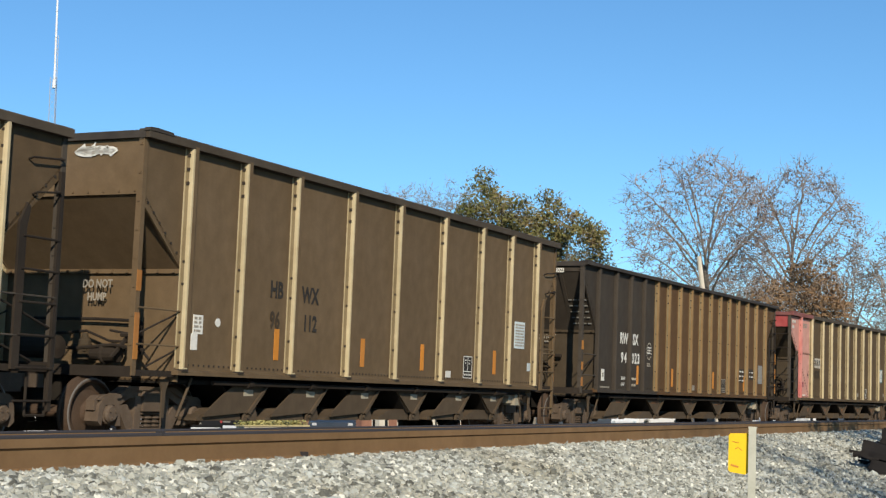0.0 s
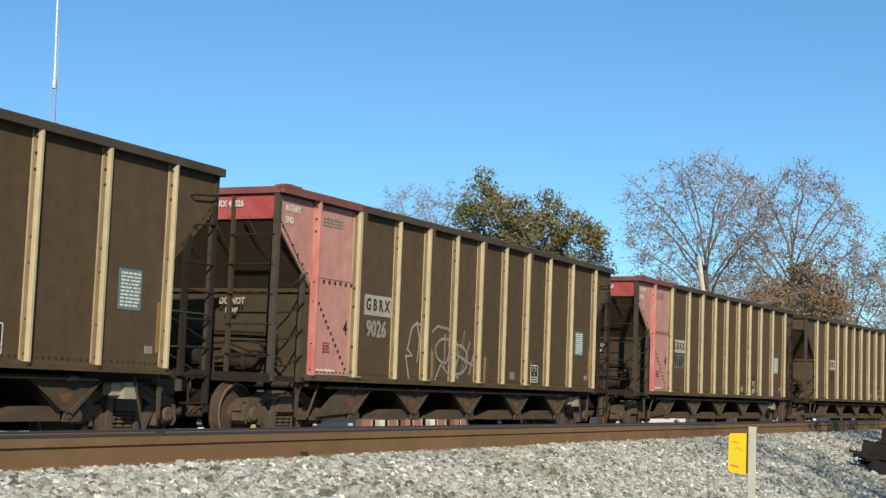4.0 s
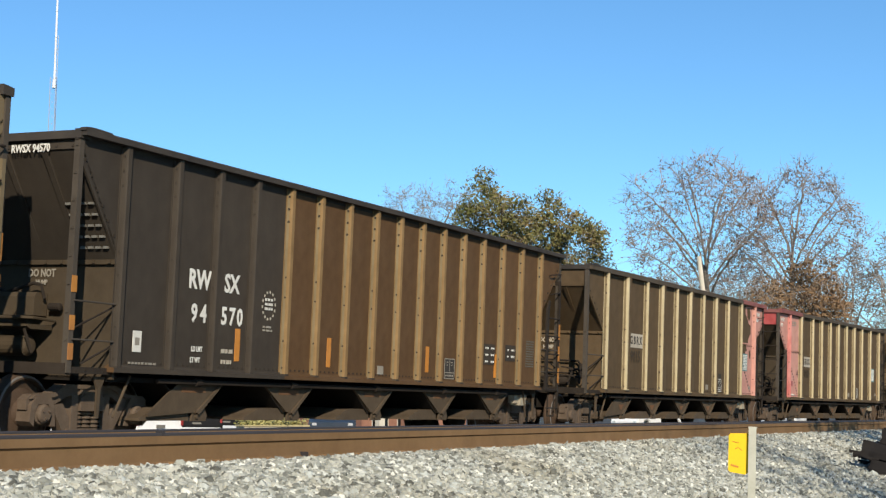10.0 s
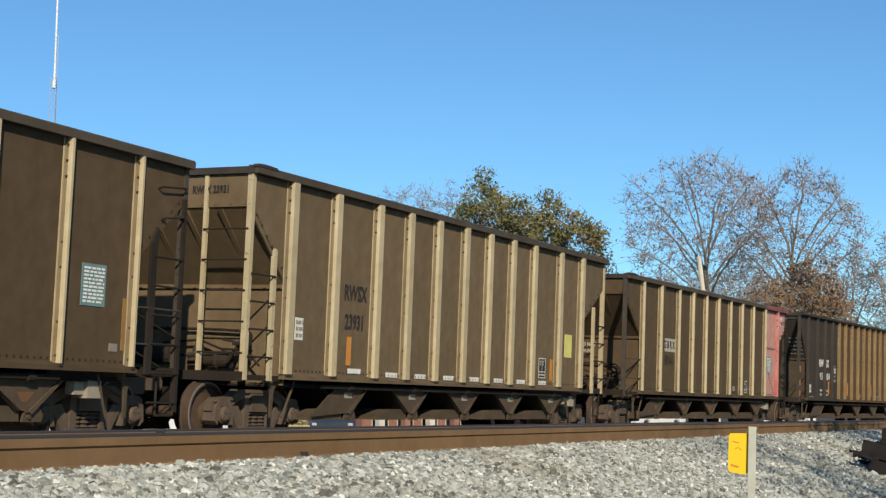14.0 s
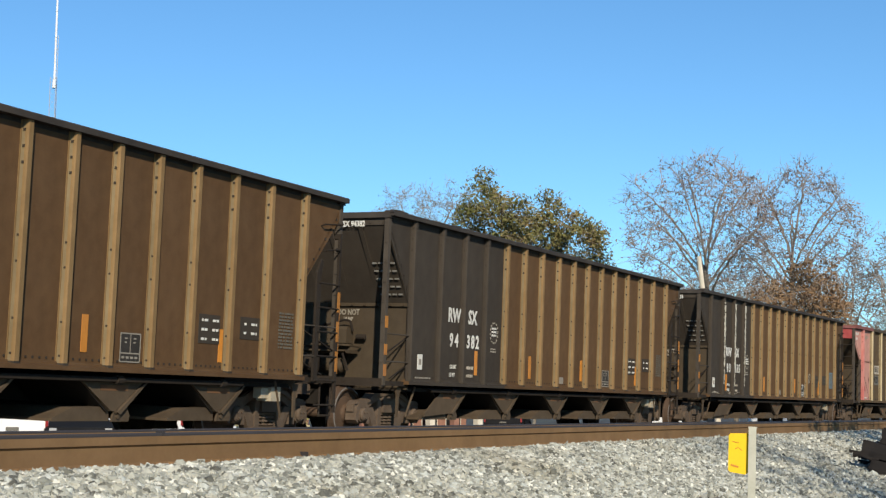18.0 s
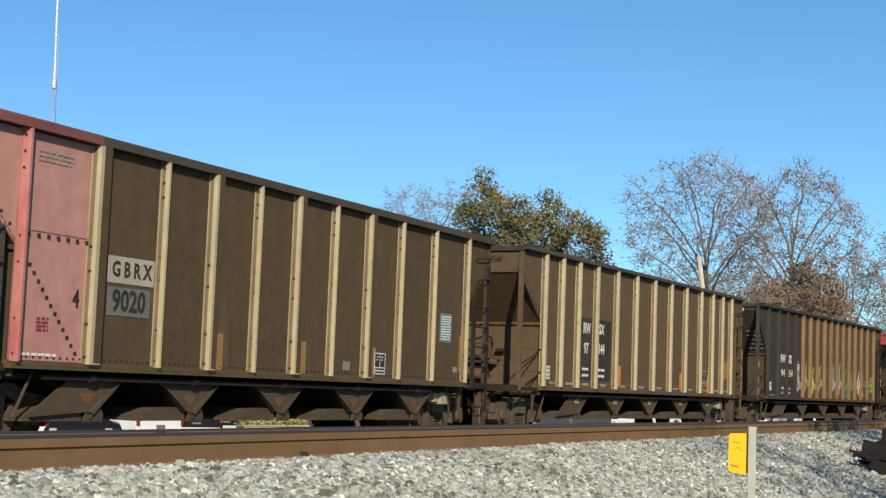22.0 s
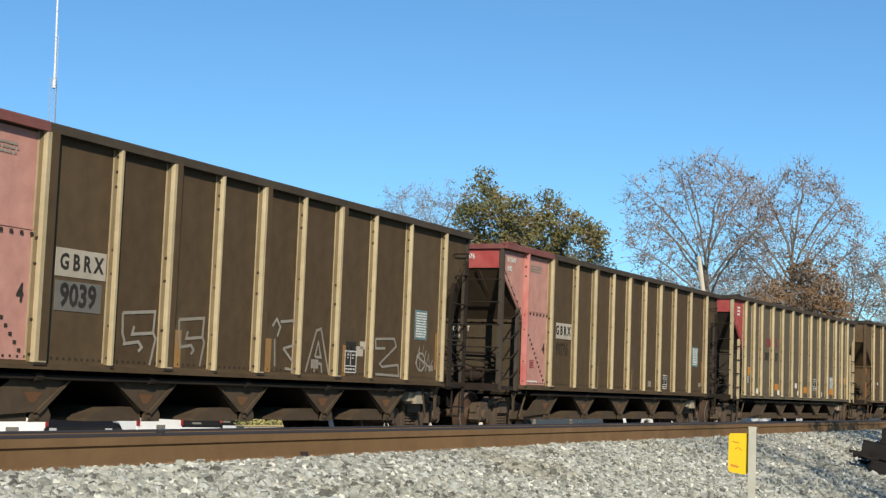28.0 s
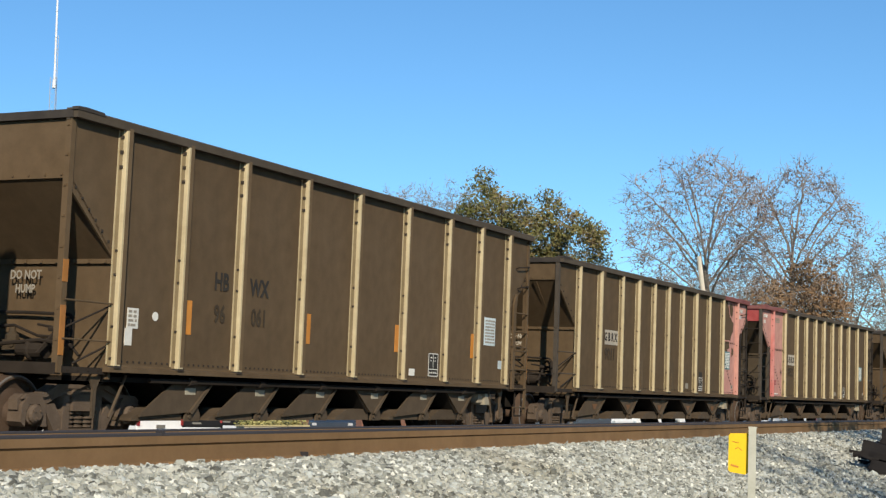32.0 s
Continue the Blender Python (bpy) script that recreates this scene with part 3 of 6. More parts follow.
    if climb:
        for yy in (-1, 1):
            r = bmesh.new()
            box(r, a - 0.03, a + 0.03, yy * 0.72 - 0.03, yy * 0.72 + 0.03, SILL, top - 0.1)
            part("end_post", r, drop_mat if kind == "G" else post_mat, car)
            for k in range(5):
                r = bmesh.new()
                tube(r, (a + s * 0.05, yy * 0.72, 1.35 + 0.45 * k), (a + s * 0.05, yy * (y - 0.02), 1.35 + 0.45 * k), 0.013)
                part("rung", r, UNDER, car)
    if s < 0 and kind in "RYQ":
        brake_stand(car, inn, drop_mat)
    elif s < 0:
        for run, rad in (([(-0.1, 0.9, 1.72), (-0.1, -0.2, 1.72), (-0.1, -0.95, 1.7), (-0.1, -1.0, 1.64), (-0.1, -1.0, 1.25)], 0.022),
                         ([(-0.14, 0.6, 1.5), (-0.16, -0.1, 1.55), (-0.16, -0.5, 1.42), (-0.2, -1.1, 1.4)], 0.02),
                         ([(-0.5, -1.35, 1.3), (-0.45, -0.8, 1.36), (-0.4, -0.1, 1.3), (-0.42, 0.5, 1.34)], 0.024),
                         ([(-0.3, -1.3, 1.18), (-0.28, -0.9, 1.52), (-0.28, -0.6, 1.56)], 0.018)):
            r = bmesh.new()
            bent_tube(r, [(inn + dx, dy, dz) for dx, dy, dz in run], rad)
            part("brake_pipe", r, UNDER, car)
        for run, at in (([(-0.62, 1.2), (-0.56, 1.2), (-0.2, 1.5), (-0.24, 1.55)], -0.92), ([(-0.5, 1.16), (-0.44, 1.16), (-0.3, 1.62), (-0.36, 1.64)], -1.16)):
            r = bmesh.new()
            prism(r, [(inn + dx, dz) for dx, dz in run], at, at + 0.03)
            part("brake_lever", r, UNDER, car)
        r = bmesh.new()
        tube(r, (inn - 0.36, -1.18, 1.5), (inn - 0.36, -0.86, 1.5), 0.03)
        part("brake_rod", r, UNDER, car)
        r = bmesh.new()
        lathe_at(r, (inn - 0.36, -0.62, 1.24), [(-0.22, 0.02), (-0.21, 0.11), (-0.02, 0.12), (0.0, 0.14), (0.03, 0.14), (0.04, 0.1), (0.22, 0.09), (0.26, 0.03)], 14, "y")
        part("brake_cylinder", r, UNDER, car)
        r = bmesh.new()
        box(r, inn - 0.24, inn - 0.06, -0.2, 0.06, 1.16, 1.36)
        lathe_at(r, (inn - 0.15, -0.07, 1.36), [(0.0, 0.09), (0.06, 0.09), (0.1, 0.05), (0.16, 0.04)], 10, "z")
        for yy in (-0.16, 0.02):
            tube(r, (inn - 0.26, yy, 1.3), (inn - 0.24, yy, 1.3), 0.035, None, 8)
        part("brake_valve", r, DIM_OLIVE, car)
    bm = bmesh.new()
    box(bm, a - 0.05, a + 0.05, -y, y, SILL - 0.12, SILL + 0.02)
    box(bm, min(a, inn), max(a, inn), -0.5, 0.5, SILL - 0.12, SILL - 0.08)
    for yy in (-1, 1):
        prism(bm, [(a, SILL - 0.1), (inn, SILL - 0.1), (inn, SILL - 0.02), (a, SILL - 0.02)], yy * (y - 0.04) - 0.03, yy * (y - 0.04) + 0.03)
        for k in range(4):
            x = a + (inn - a) * (0.2 + 0.2 * k)
            box(bm, x - 0.012, x + 0.012, yy * (y - 0.008) - 0.006, yy * (y - 0.008) + 0.006, SILL - 0.07, SILL - 0.045)
    part("end_platform", bm, UNDER, car)
    bm = bmesh.new()
    box(bm, min(a, a + s * 0.62), max(a, a + s * 0.62), -0.09, 0.09, 0.76, 0.96)
    prism(bm, [(a + s * 0.5, -0.16), (a + s * 0.82, -0.12), (a + s * 0.82, 0.06), (a + s * 0.6, 0.2), (a + s * 0.5, 0.16)], 0.7, 1.0, "z")
    part("coupler", bm, TRUCK, car)
    bm = bmesh.new()
    bent_tube(bm, [(a, 0.4, 0.9), (a + s * 0.3, 0.38, 0.62), (a + s * 0.55, 0.25, 0.5), (a + s * 0.78, 0.1, 0.55)], 0.03)
    part("air_hose", bm, UNDER, car)


def build_car(kind, label, pink="", mottled=False, dark=0, red=False, paint=None):
    """One hopper car with all its parts; pink names the end that keeps its red-pink paint."""
    length, top, band, plain, ribc = KINDS[kind]
    plain = paint or plain
    car = new("hopper_car")
    car.empty_display_size = 0.3
    tagged(car, label, "hopper car", "cars of the coal train")
    ribs = RIBS[kind]
    first, last = ribs[0], ribs[-1]
    h = length / 2
    nose = NOSE[kind]
    SETBACK[car.name] = nose
    for side in (-1, 1):
        turn = pose(0, 0, 0, 0, 0, 0 if side < 0 else 180)
        stations = [r - h for r in ribs]
        if side > 0:
            stations = [-r for r in stations[::-1]]
        inset = first - nose if side < 0 else length - last
        tail = length - last if side < 0 else first - nose
        mats = []
        edges = [stations[0]] + stations[1:-1] + [stations[-1]]
        n = len(edges) - 1
        for i in range(n):
            m = plain
            j = i if side < 0 else n - 1 - i
            if pink == "front" and j == 0 or pink == "rear" and j == n - 1:
                m = PINK
            if dark and j < dark:
                m = BLACK
            x0, x1 = edges[i], edges[i + 1]
            seam = MID + 0.22 if m is PINK else (2.98 if kind == "Y" else 0)
            mid = (x0 + x1) / 2
            piece("side_panel", (round(x1 - x0, 3), top, bool(seam)), lambda bm: panel_shape(bm, (x0 - x1) / 2, (x1 - x0) / 2, SILL, top - (0.1 if kind != "Y" else 0.36), seam, m is PINK), m, car,
                  turn @ pose(mid, -HALF, 0), "", RIVET)
            mats.append(m)
        # end gussets over the cut-away corners
        lead = PINK if (pink == "front") == (side < 0) and pink else (BLACK if dark and side < 0 else plain)
        if red and side < 0:
            lead = RED
        back_m = PINK if pink and ((pink == "rear") == (side < 0)) else (BLACK if dark and side > 0 else plain)
        piece("gusset", (round(inset, 3), band, top), lambda bm: gusset_shape(bm, inset, band, MID, top - 0.1), lead, car, turn @ pose(-h + (nose if side < 0 else 0), -HALF, 0), "", RIVET)
        ob = piece("gusset", (round(tail, 3), band, top, "b"), lambda bm: gusset_shape(bm, tail, band, MID, top - 0.1), back_m, car,
                   turn @ pose(h - (nose if side > 0 else 0), -HALF, 0) @ Matrix.Diagonal((-1, 1, 1, 1)), "", RIVET)
        # stakes
        for i, x in enumerate(stations):
            j = i if side < 0 else len(stations) - 1 - i
            m = ribc
            if dark and j < dark:
                m = BLACK
            if pink == "front" and j == 0 or pink == "rear" and j == len(stations) - 1:
                m = ROSE if not mottled else PINK
            wide = {"R": 0.05, "H": 0.064, "P": 0.088, "B": 0.09, "Q": 0.056, "Y": 0.03}.get(kind, 0.112 if j == 1 else (0.095 if j in (3, 5, 7) else 0.033))
            deep = 0.092 if kind == "R" else RIB_OUT
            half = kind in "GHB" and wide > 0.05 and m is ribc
            flank = FLANK_SHADE if m is ribc else m
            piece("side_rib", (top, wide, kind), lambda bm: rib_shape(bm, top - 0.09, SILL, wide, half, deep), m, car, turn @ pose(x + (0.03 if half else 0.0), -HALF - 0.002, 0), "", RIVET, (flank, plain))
        bm = bmesh.new()
        w = -HALF
        if kind == "Y":
            prism(bm, [(w - 0.03, top - 0.36), (w - 0.025, top - 0.28), (w - 0.005, top - 0.14), (w + 0.04, top - 0.05), (w + 0.12, top), (w + 0.3, top), (w + 0.3, top - 0.04), (w + 0.04, top - 0.36)], stations[0] - 0.05, stations[-1] + 0.05, "x")
            dots(bm, [(stations[0] + 0.1 + 0.16 * k, w - 0.03, top - 0.34) for k in range(int((stations[-1] - stations[0]) / 0.16))], 0.012, 0.008)
            ob = part("round_shoulder", bm, CROWN, car, "dusty rounded top edge with a row of rivets")
            ob.data.materials.append(RIVET)
            ob.matrix_basis = turn
            bm = bmesh.new()
            w = -HALF + 0.24
        out, low = (0.128, 0.088) if kind in "RQ" else (0.116, 0.12)
        prism(bm, [(w - out, top - low), (w - out, top - 0.02), (w - out + 0.03, top), (w + 0.06, top), (w + 0.06, top - 0.14), (w - 0.002, top - 0.14), (w - 0.002, top - low)], -h - 0.05 + (nose if side < 0 else 0), h + 0.05 - (nose if side > 0 else 0), "x")
        ob = part("top_chord", bm, CHORD if kind in "RY" else RAIL_BROWN, car)
        ob.matrix_basis = turn
        if pink and side < 0:
            e = (-h - 0.06 + nose, -h + 2.4) if pink == "front" else (h - 2.4, h + 0.06)
            bm = bmesh.new()
            prism(bm, [(w - 0.12, top - 0.122), (w - 0.12, top - 0.02), (w - 0.09, top + 0.004), (w + 0.02, top + 0.004), (w + 0.02, top - 0.02), (w - 0.08, top - 0.122)], e[0], e[1], "x")
            part("chord_cover", bm, OXIDE, car, "dark oxide red painted top edge")
        w = -HALF
        bm = bmesh.new()
        prism(bm, [(w - 0.015, SILL + 0.03), (w - 0.02, SILL), (w - 0.1, SILL - 0.015), (w - 0.1, SILL - 0.07), (w + 0.05, SILL - 0.07), (w + 0.05, SILL), (w - 0.004, SILL + 0.03)], stations[0] - 0.1, stations[-1] + 0.1, "x")
        ob = part("side_sill", bm, plain, car)
        ob.matrix_basis = turn
        if dark and side < 0:
            bm = bmesh.new()
            prism(bm, [(w - 0.019, SILL + 0.032), (w - 0.024, SILL + 0.002), (w - 0.104, SILL - 0.011), (w - 0.104, SILL - 0.07), (w - 0.1, SILL - 0.07), (w - 0.1, SILL - 0.015), (w - 0.02, SILL), (w - 0.015, SILL + 0.03)], stations[0] - 0.1, stations[dark] - 0.06, "x")
            part("sill_paint", bm, BLACK, car, "dull black painted sill edge")
    for s in (-1, 1):
        fr = s < 0
        pk = (pink == "front" and fr) or (pink == "rear" and not fr)
        dk = dark and fr
        lean = first if fr else length - last
        dk = dk or (kind == "Y" and fr)
        bandm = RED if pk or (red and fr) else (BLACK if dk else plain)
        end_of_car(car, kind, s, length, top, band, plain, DUSTY if pk or kind in "RGY" else (CREAM if kind in "BP" else plain), bandm, DIM_OLIVE if pk else (BLACK if dk or (red and fr) else plain), DIM_OLIVE if pk else DIM_OLIVE if kind == "R" else (BLACK if kind == "B" and fr else plain), lean)
        bm = bmesh.new()
        e = h - nose if fr else h
        prism(bm, [(s * (e + 0.06), top - 0.12), (s * (e + 0.06), top - 0.02), (s * (e - 0.12), top), (s * (e - 0.12), top - 0.12)], -HALF - 0.05, HALF + 0.05)
        part("end_chord", bm, OXIDE if pk else CHORD, car)
        for yy in (-1, 1) if fr else ():
            bm = bmesh.new()
            prism(bm, [(s * (e + 0.07), top - 0.03), (s * (e + 0.05), top + 0.012), (s * (e - 0.1), top + 0.022), (s * (e - 0.42), top + 0.012), (s * (e - 0.46), top - 0.03)], yy * (HALF + 0.075) - 0.05, yy * (HALF + 0.075) + 0.05)
            part("corner_cap", bm, OXIDE if pk else CHORD, car)
        running_gear(car, s * (h - 1.2))
        if not fr and kind not in "BP":
            rear_ladder(car, h, kind, plain)
        bm = bmesh.new()
        lathe_at(bm, (s * (h - 0.55), 0.35, SILL + 0.25), [(-0.35, 0.02), (-0.33, 0.16), (0.33, 0.16), (0.35, 0.02)], 14, "y")
        part("air_reservoir", bm, UNDER, car)
    # inside and under; sill, floor and inner sheets carry the shade as near-black colour
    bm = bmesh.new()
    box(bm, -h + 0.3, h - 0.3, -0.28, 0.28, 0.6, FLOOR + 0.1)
    part("centre_sill", bm, INNER_SHADE, car)
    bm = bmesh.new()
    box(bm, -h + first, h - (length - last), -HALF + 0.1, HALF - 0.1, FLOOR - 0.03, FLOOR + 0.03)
    part("hopper_floor", bm, INNER_SHADE, car)
    gates = GATES[kind]
    for i, g in enumerate(gates):
        wide = 1.22 if kind != "H" else 1.05
        head = i == 0 and kind in "GPBRQ" or kind == "H" and i in (0, 1, 2, 4)
        chute = piece("chute", (wide, head), lambda bm: chute_shape(bm, wide, head), CHUTE, car, pose(g - h, -1.42, 0))
        piece("far_cheek", (wide, head), lambda bm: chute_shape(bm, wide, head), CHUTE, chute, pose(0, 2.81, 0))
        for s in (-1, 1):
            piece("inner_sheet", (wide, s), lambda bm: inner_shape(bm, wide, s), INNER_SHADE, chute, pose(0, 1.42, 0))
        door = piece("door", (), door_shape, CHUTE, chute, pose(0, 1.42, 0))
        piece("lug", (), door_lug, CHUTE, chute, pose(0, 0.03, 0))
        if kind in "HQP":
            piece("stencil", (), print_shape, VALVE, chute, pose(0, -0.002, 0))
        if kind in "GR":
            piece("rust_mark", (kind,), rust_shape if kind == "G" else rust_bar, RUSTY, chute, pose(0, -0.002, 0))
    bm = bmesh.new()
    tube(bm, (gates[0] - h - 0.9, -1.5, FLOOR + 0.0), (gates[-1] - h + 0.5, -1.5, FLOOR + 0.0), 0.034)
    for g in gates:
        tube(bm, (g - h - 0.06, -1.5, FLOOR), (g - h + 0.06, -1.5, FLOOR), 0.055, None, 8)
    part("door_shaft", bm, UNDER, car)
    bm = bmesh.new()
    box(bm, h - 1.66, h - 1.4, -HALF + 0.1, -HALF + 0.34, 0.66, 0.88)
    box(bm, h - 1.84, h - 1.66, -HALF + 0.16, -HALF + 0.3, 0.7, 0.86)
    part("valve_box", bm, VALVE, car, "pale dusty steel box")
    car.scale.x = 1.011
    CARS.append(car)
    return car, length


# front end of each car along the line at 0 s, its kind and paint
PINKISH = "olive-brown coal hopper with cream ribs and a faded pink end"
PLAIN = "brown dusty coal hopper with cream ribs"
DARKEND = "brown coal hopper with golden ribs and a black lettered end"
TRAIN = [(-0.10, "G", dict(label=PINKISH, pink="front")), (15.56, "H", dict(label=PLAIN)), (31.41, "R", dict(label=DARKEND, dark=4)),
         (48.94, "G", dict(label=PINKISH, pink="front")), (64.74, "G", dict(label=PINKISH, pink="front")), (80.81, "G", dict(label=PINKISH, pink="front")),
         (96.71, "G", dict(label=PINKISH, pink="rear")), (112.28, "Y", dict(label="smooth-sided brown hopper with a red stripe and graffiti")),
         (128.36, "R", dict(label=DARKEND, dark=4)), (145.81, "G", dict(label=PINKISH, pink="rear", mottled=True)), (161.69, "G", dict(label=PINKISH, pink="front")),
         (177.47, "P", dict(label=PLAIN)), (193.50, "G", dict(label=PINKISH, pink="rear")), (209.31, "R", dict(label=DARKEND, dark=4)),
         (226.68, "R", dict(label=DARKEND, dark=4)), (244.14, "R", dict(label="brown coal hopper with a black end and peeling white ribs", dark=4)), (261.60, "G", dict(label=PINKISH, pink="front")),
         (277.34, "Q", dict(label=PLAIN)), (294.67, "R", dict(label="brown coal hopper with a black end and bright graffiti", dark=4)), (312.05, "G", dict(label=PINKISH, pink="front", mottled=True)),
         (327.80, "G", dict(label=PINKISH, pink="front")), (343.61, "G", dict(label=PINKISH, pink="front")), (359.35, "B", dict(label="grey-brown coal hopper with cream ribs and a red corner", red=True)),
         (375.29, "H", dict(label=PLAIN, paint=SEPIA)), (391.21, "G", dict(label=PINKISH, pink="rear", mottled=True)), (406.92, "G", dict(label=PINKISH, pink="front")),
         (422.64, "G", dict(label=PINKISH, pink="rear"))]
STARTS = []
for where, kind, spec in TRAIN:
    car, length = build_car(kind, **spec)
    STARTS.append(where + length / 2)

# ---- lettering, placards and graffiti on the near sides ----
FACE = -HALF - 0.005


def plate(name, car, length, x, z, w, h, mat, label="", depth=0.004, y=FACE):
    bm = bmesh.new()
    box(bm, x - length / 2 - w / 2, x - length / 2 + w / 2, y - depth, y + 0.005, z - h / 2, z + h / 2)
    return part(name, bm, mat, car, label)


def words(car, length, body, x, z, size, mat, width=0.75, y=None):
    key = ("lettering", body, size, width, mat.name)
    if key not in MESHES:
        MESHES[key] = text_mesh(body, size, width)
    ob = link_part("lettering", MESHES[key], mat, car)
    ob.location = (x - length / 2, FACE - 0.006 if y is None else y, z)
    return ob


def lines(car, length, x, z, w, h, rows, mat, y=None):
    """Small print that cannot be read: rows of broken bars."""
    rng = random.Random(int(x * 100 + z * 1000))
    bm = bmesh.new()
    y = FACE - 0.004 if y is None else y
    for r in range(rows):
        zz = z + h / 2 - (r + 0.5) * h / rows
        a = x - length / 2 - w / 2
        while a < x - length / 2 + w / 2 - 0.02:
            b = min(a + rng.uniform(0.03, 0.1), x - length / 2 + w / 2)
            box(bm, a, b, y - 0.003, y + 0.003, zz - h / rows * 0.28, zz + h / rows * 0.28)
            a = b + rng.uniform(0.015, 0.035)
    ob = part("small_print", bm, mat, car)
    ob["kind"] = "stuff"
    return ob


def chart(car, length, x, z, mat=None, w=0.36, h=0.34, label="white-framed lubrication stencil box"):
    """A framed stencil with boxes in it."""
    ob = plate("stencil_box", car, length, x, z, w, h, INK, label)
    bm = bmesh.new()
    x0, y = x - length / 2, FACE - 0.006
    for sx in (-1, 1):
        box(bm, x0 + sx * w / 2 - 0.008, x0 + sx * w / 2 + 0.008, y, y + 0.004, z - h / 2, z + h / 2)
        for k in range(2):
            box(bm, x0 + sx * w * 0.22 - 0.03, x0 + sx * w * 0.22 + 0.025 - 0.012 * k, y, y + 0.004, z + h * (0.3 - 0.14 * k), z + h * (0.35 - 0.14 * k))
    for f in (-0.5, -0.2, 0.5):
        box(bm, x0 - w / 2, x0 + w / 2, y, y + 0.004, z + h * f - 0.008, z + h * f + 0.008)
    box(bm, x0 - 0.006, x0 + 0.006, y, y + 0.004, z - h * 0.2, z + h * 0.5)
    for k in range(4):
        box(bm, x0 - w * 0.42 + w * 0.22 * k, x0 - w * 0.28 + w * 0.22 * k, y, y + 0.004, z - h * 0.39, z - h * 0.31)
    part("small_print", bm, mat or WHITE, ob)


def notice(car, length, x, z, w, h, mat, ink, rows=9):
    ob = plate("placard", car, length, x, z, w, h, mat, "faded enamelled notice with small print")
    lines(ob, length, x, z, w * 0.84, h * 0.88, rows, ink, FACE - 0.007)


def reflectors(car, length, spots, h=0.46, w=0.075, mat=None):
    for x, z in spots:
        plate("reflector", car, length, x, z, w * 1.75, h, mat or ORANGE, "orange reflective strip")


def stroke(bm, pts, width, y):
    """A painted line through (x, z) points, as one flat ribbon."""
    pts = [Vector(p) for k, p in enumerate(pts) if k == 0 or (Vector(p) - Vector(pts[k - 1])).length > 1e-5]
    dirs = [(q - p).normalized() for p, q in zip(pts, pts[1:])]
    last = None
    for k, p in enumerate(pts):
        a, b = dirs[max(k - 1, 0)], dirs[min(k, len(dirs) - 1)]
        na, nb = Vector((-a.y, a.x)), Vector((-b.y, b.x))
        n = na + nb
        n = n.normalized() if n.length > 0.1 else na
        n = n * (width / 2 / max(0.55, n.dot(na)))
        row = [bm.verts.new((p.x + n.x, y, p.y + n.y)), bm.verts.new((p.x - n.x, y, p.y - n.y))]
        if last:
            bm.faces.new((last[0], last[1], row[1], row[0]))
        last = row


def ring(cx, cz, rx, rz, a0=0.0, a1=math.tau, n=14):
    return [(cx + rx * math.cos(a0 + (a1 - a0) * k / n), cz + rz * math.sin(a0 + (a1 - a0) * k / n)) for k in range(n + 1)]


def spray(car, length, paths, x, z, w, h, mat, width=0.045, label="sprayed graffiti outline"):
    """Sprayed strokes, each a part; the paths are in a unit square, set at x, z with size w, h."""
    for i, p in enumerate(paths):
        bm = bmesh.new()
        stroke(bm, [(x - length / 2 + (u - 0.5) * w, z + (v - 0.5) * h) for u, v in p], width, FACE - 0.008 - 0.0004 * i)
        part("graffiti_stroke", bm, mat, car, label)


TALL_TAG = [[(0.23, 0.0), (0.13, 0.45), (0.0, 0.8), (0.1, 1.0), (0.16, 0.82), (0.2, 0.58)], [(0.16, 0.8), (0.25, 0.9), (0.3, 0.52), (0.38, 0.72), (0.42, 0.0)], [(0.24, 0.88), (0.4, 1.0), (0.39, 0.7), (0.48, 0.2), (0.52, 0.0)],
            [(0.38, 0.86), (0.57, 1.0), (0.62, 0.66), (0.48, 0.6), (0.64, 0.56), (0.68, 0.0)], [(0.5, 0.42), (0.64, 0.46)], [(0.55, 0.88), (0.72, 0.97), (0.73, 0.3), (0.84, 0.34)], [(0.7, 0.92), (0.9, 1.0), (0.95, 0.7), (0.86, 0.66), (0.96, 0.62), (1.0, 0.0)],
            [(0.8, 0.9), (0.79, 0.6), (0.85, 0.66), (0.84, 0.34)], [(0.8, 0.28), (0.82, 0.0)], [(0.28, 0.36), (0.33, 0.0)]]
ROUND_TAG = [[(0.06, 0.0), (0.0, 0.4), (0.1, 0.42), (0.02, 0.52), (0.08, 0.9), (0.16, 1.0), (0.2, 0.75)], [(0.16, 0.98), (0.34, 0.98), (0.36, 0.8), (0.5, 0.98), (0.68, 0.96), (0.86, 0.7), (0.88, 0.4), (0.72, 0.12), (0.58, 0.3)],
             [(0.18, 0.3), (0.22, 0.82), (0.34, 0.9), (0.32, 0.0)], [(0.36, 0.82), (0.42, 0.5), (0.4, 0.24)], ring(0.64, 0.55, 0.16, 0.22, 0.4, 5.0), [(0.64, 0.86), (0.64, 0.2)], [(0.58, 0.3), (0.48, 0.0)], [(0.86, 0.4), (0.82, 0.0)], [(0.78, 0.2), (0.9, 0.06)]]
LEAF_TAG = [ring(0.5, 0.6, 0.45, 0.38, -0.6, 3.9), [(0.05, 0.3), (0.4, 0.42), (0.85, 0.0), (0.98, 0.4)]]
SCRAWL = [[(0.0, 0.3), (0.2, 0.9), (0.25, 0.2), (0.45, 1.0), (0.4, 0.1), (0.6, 0.8)], [(0.05, 0.6), (0.9, 0.2)], [(0.6, 0.1), (0.75, 0.7), (0.85, 0.1), (1.0, 0.5)], ring(0.3, 0.4, 0.25, 0.3)]
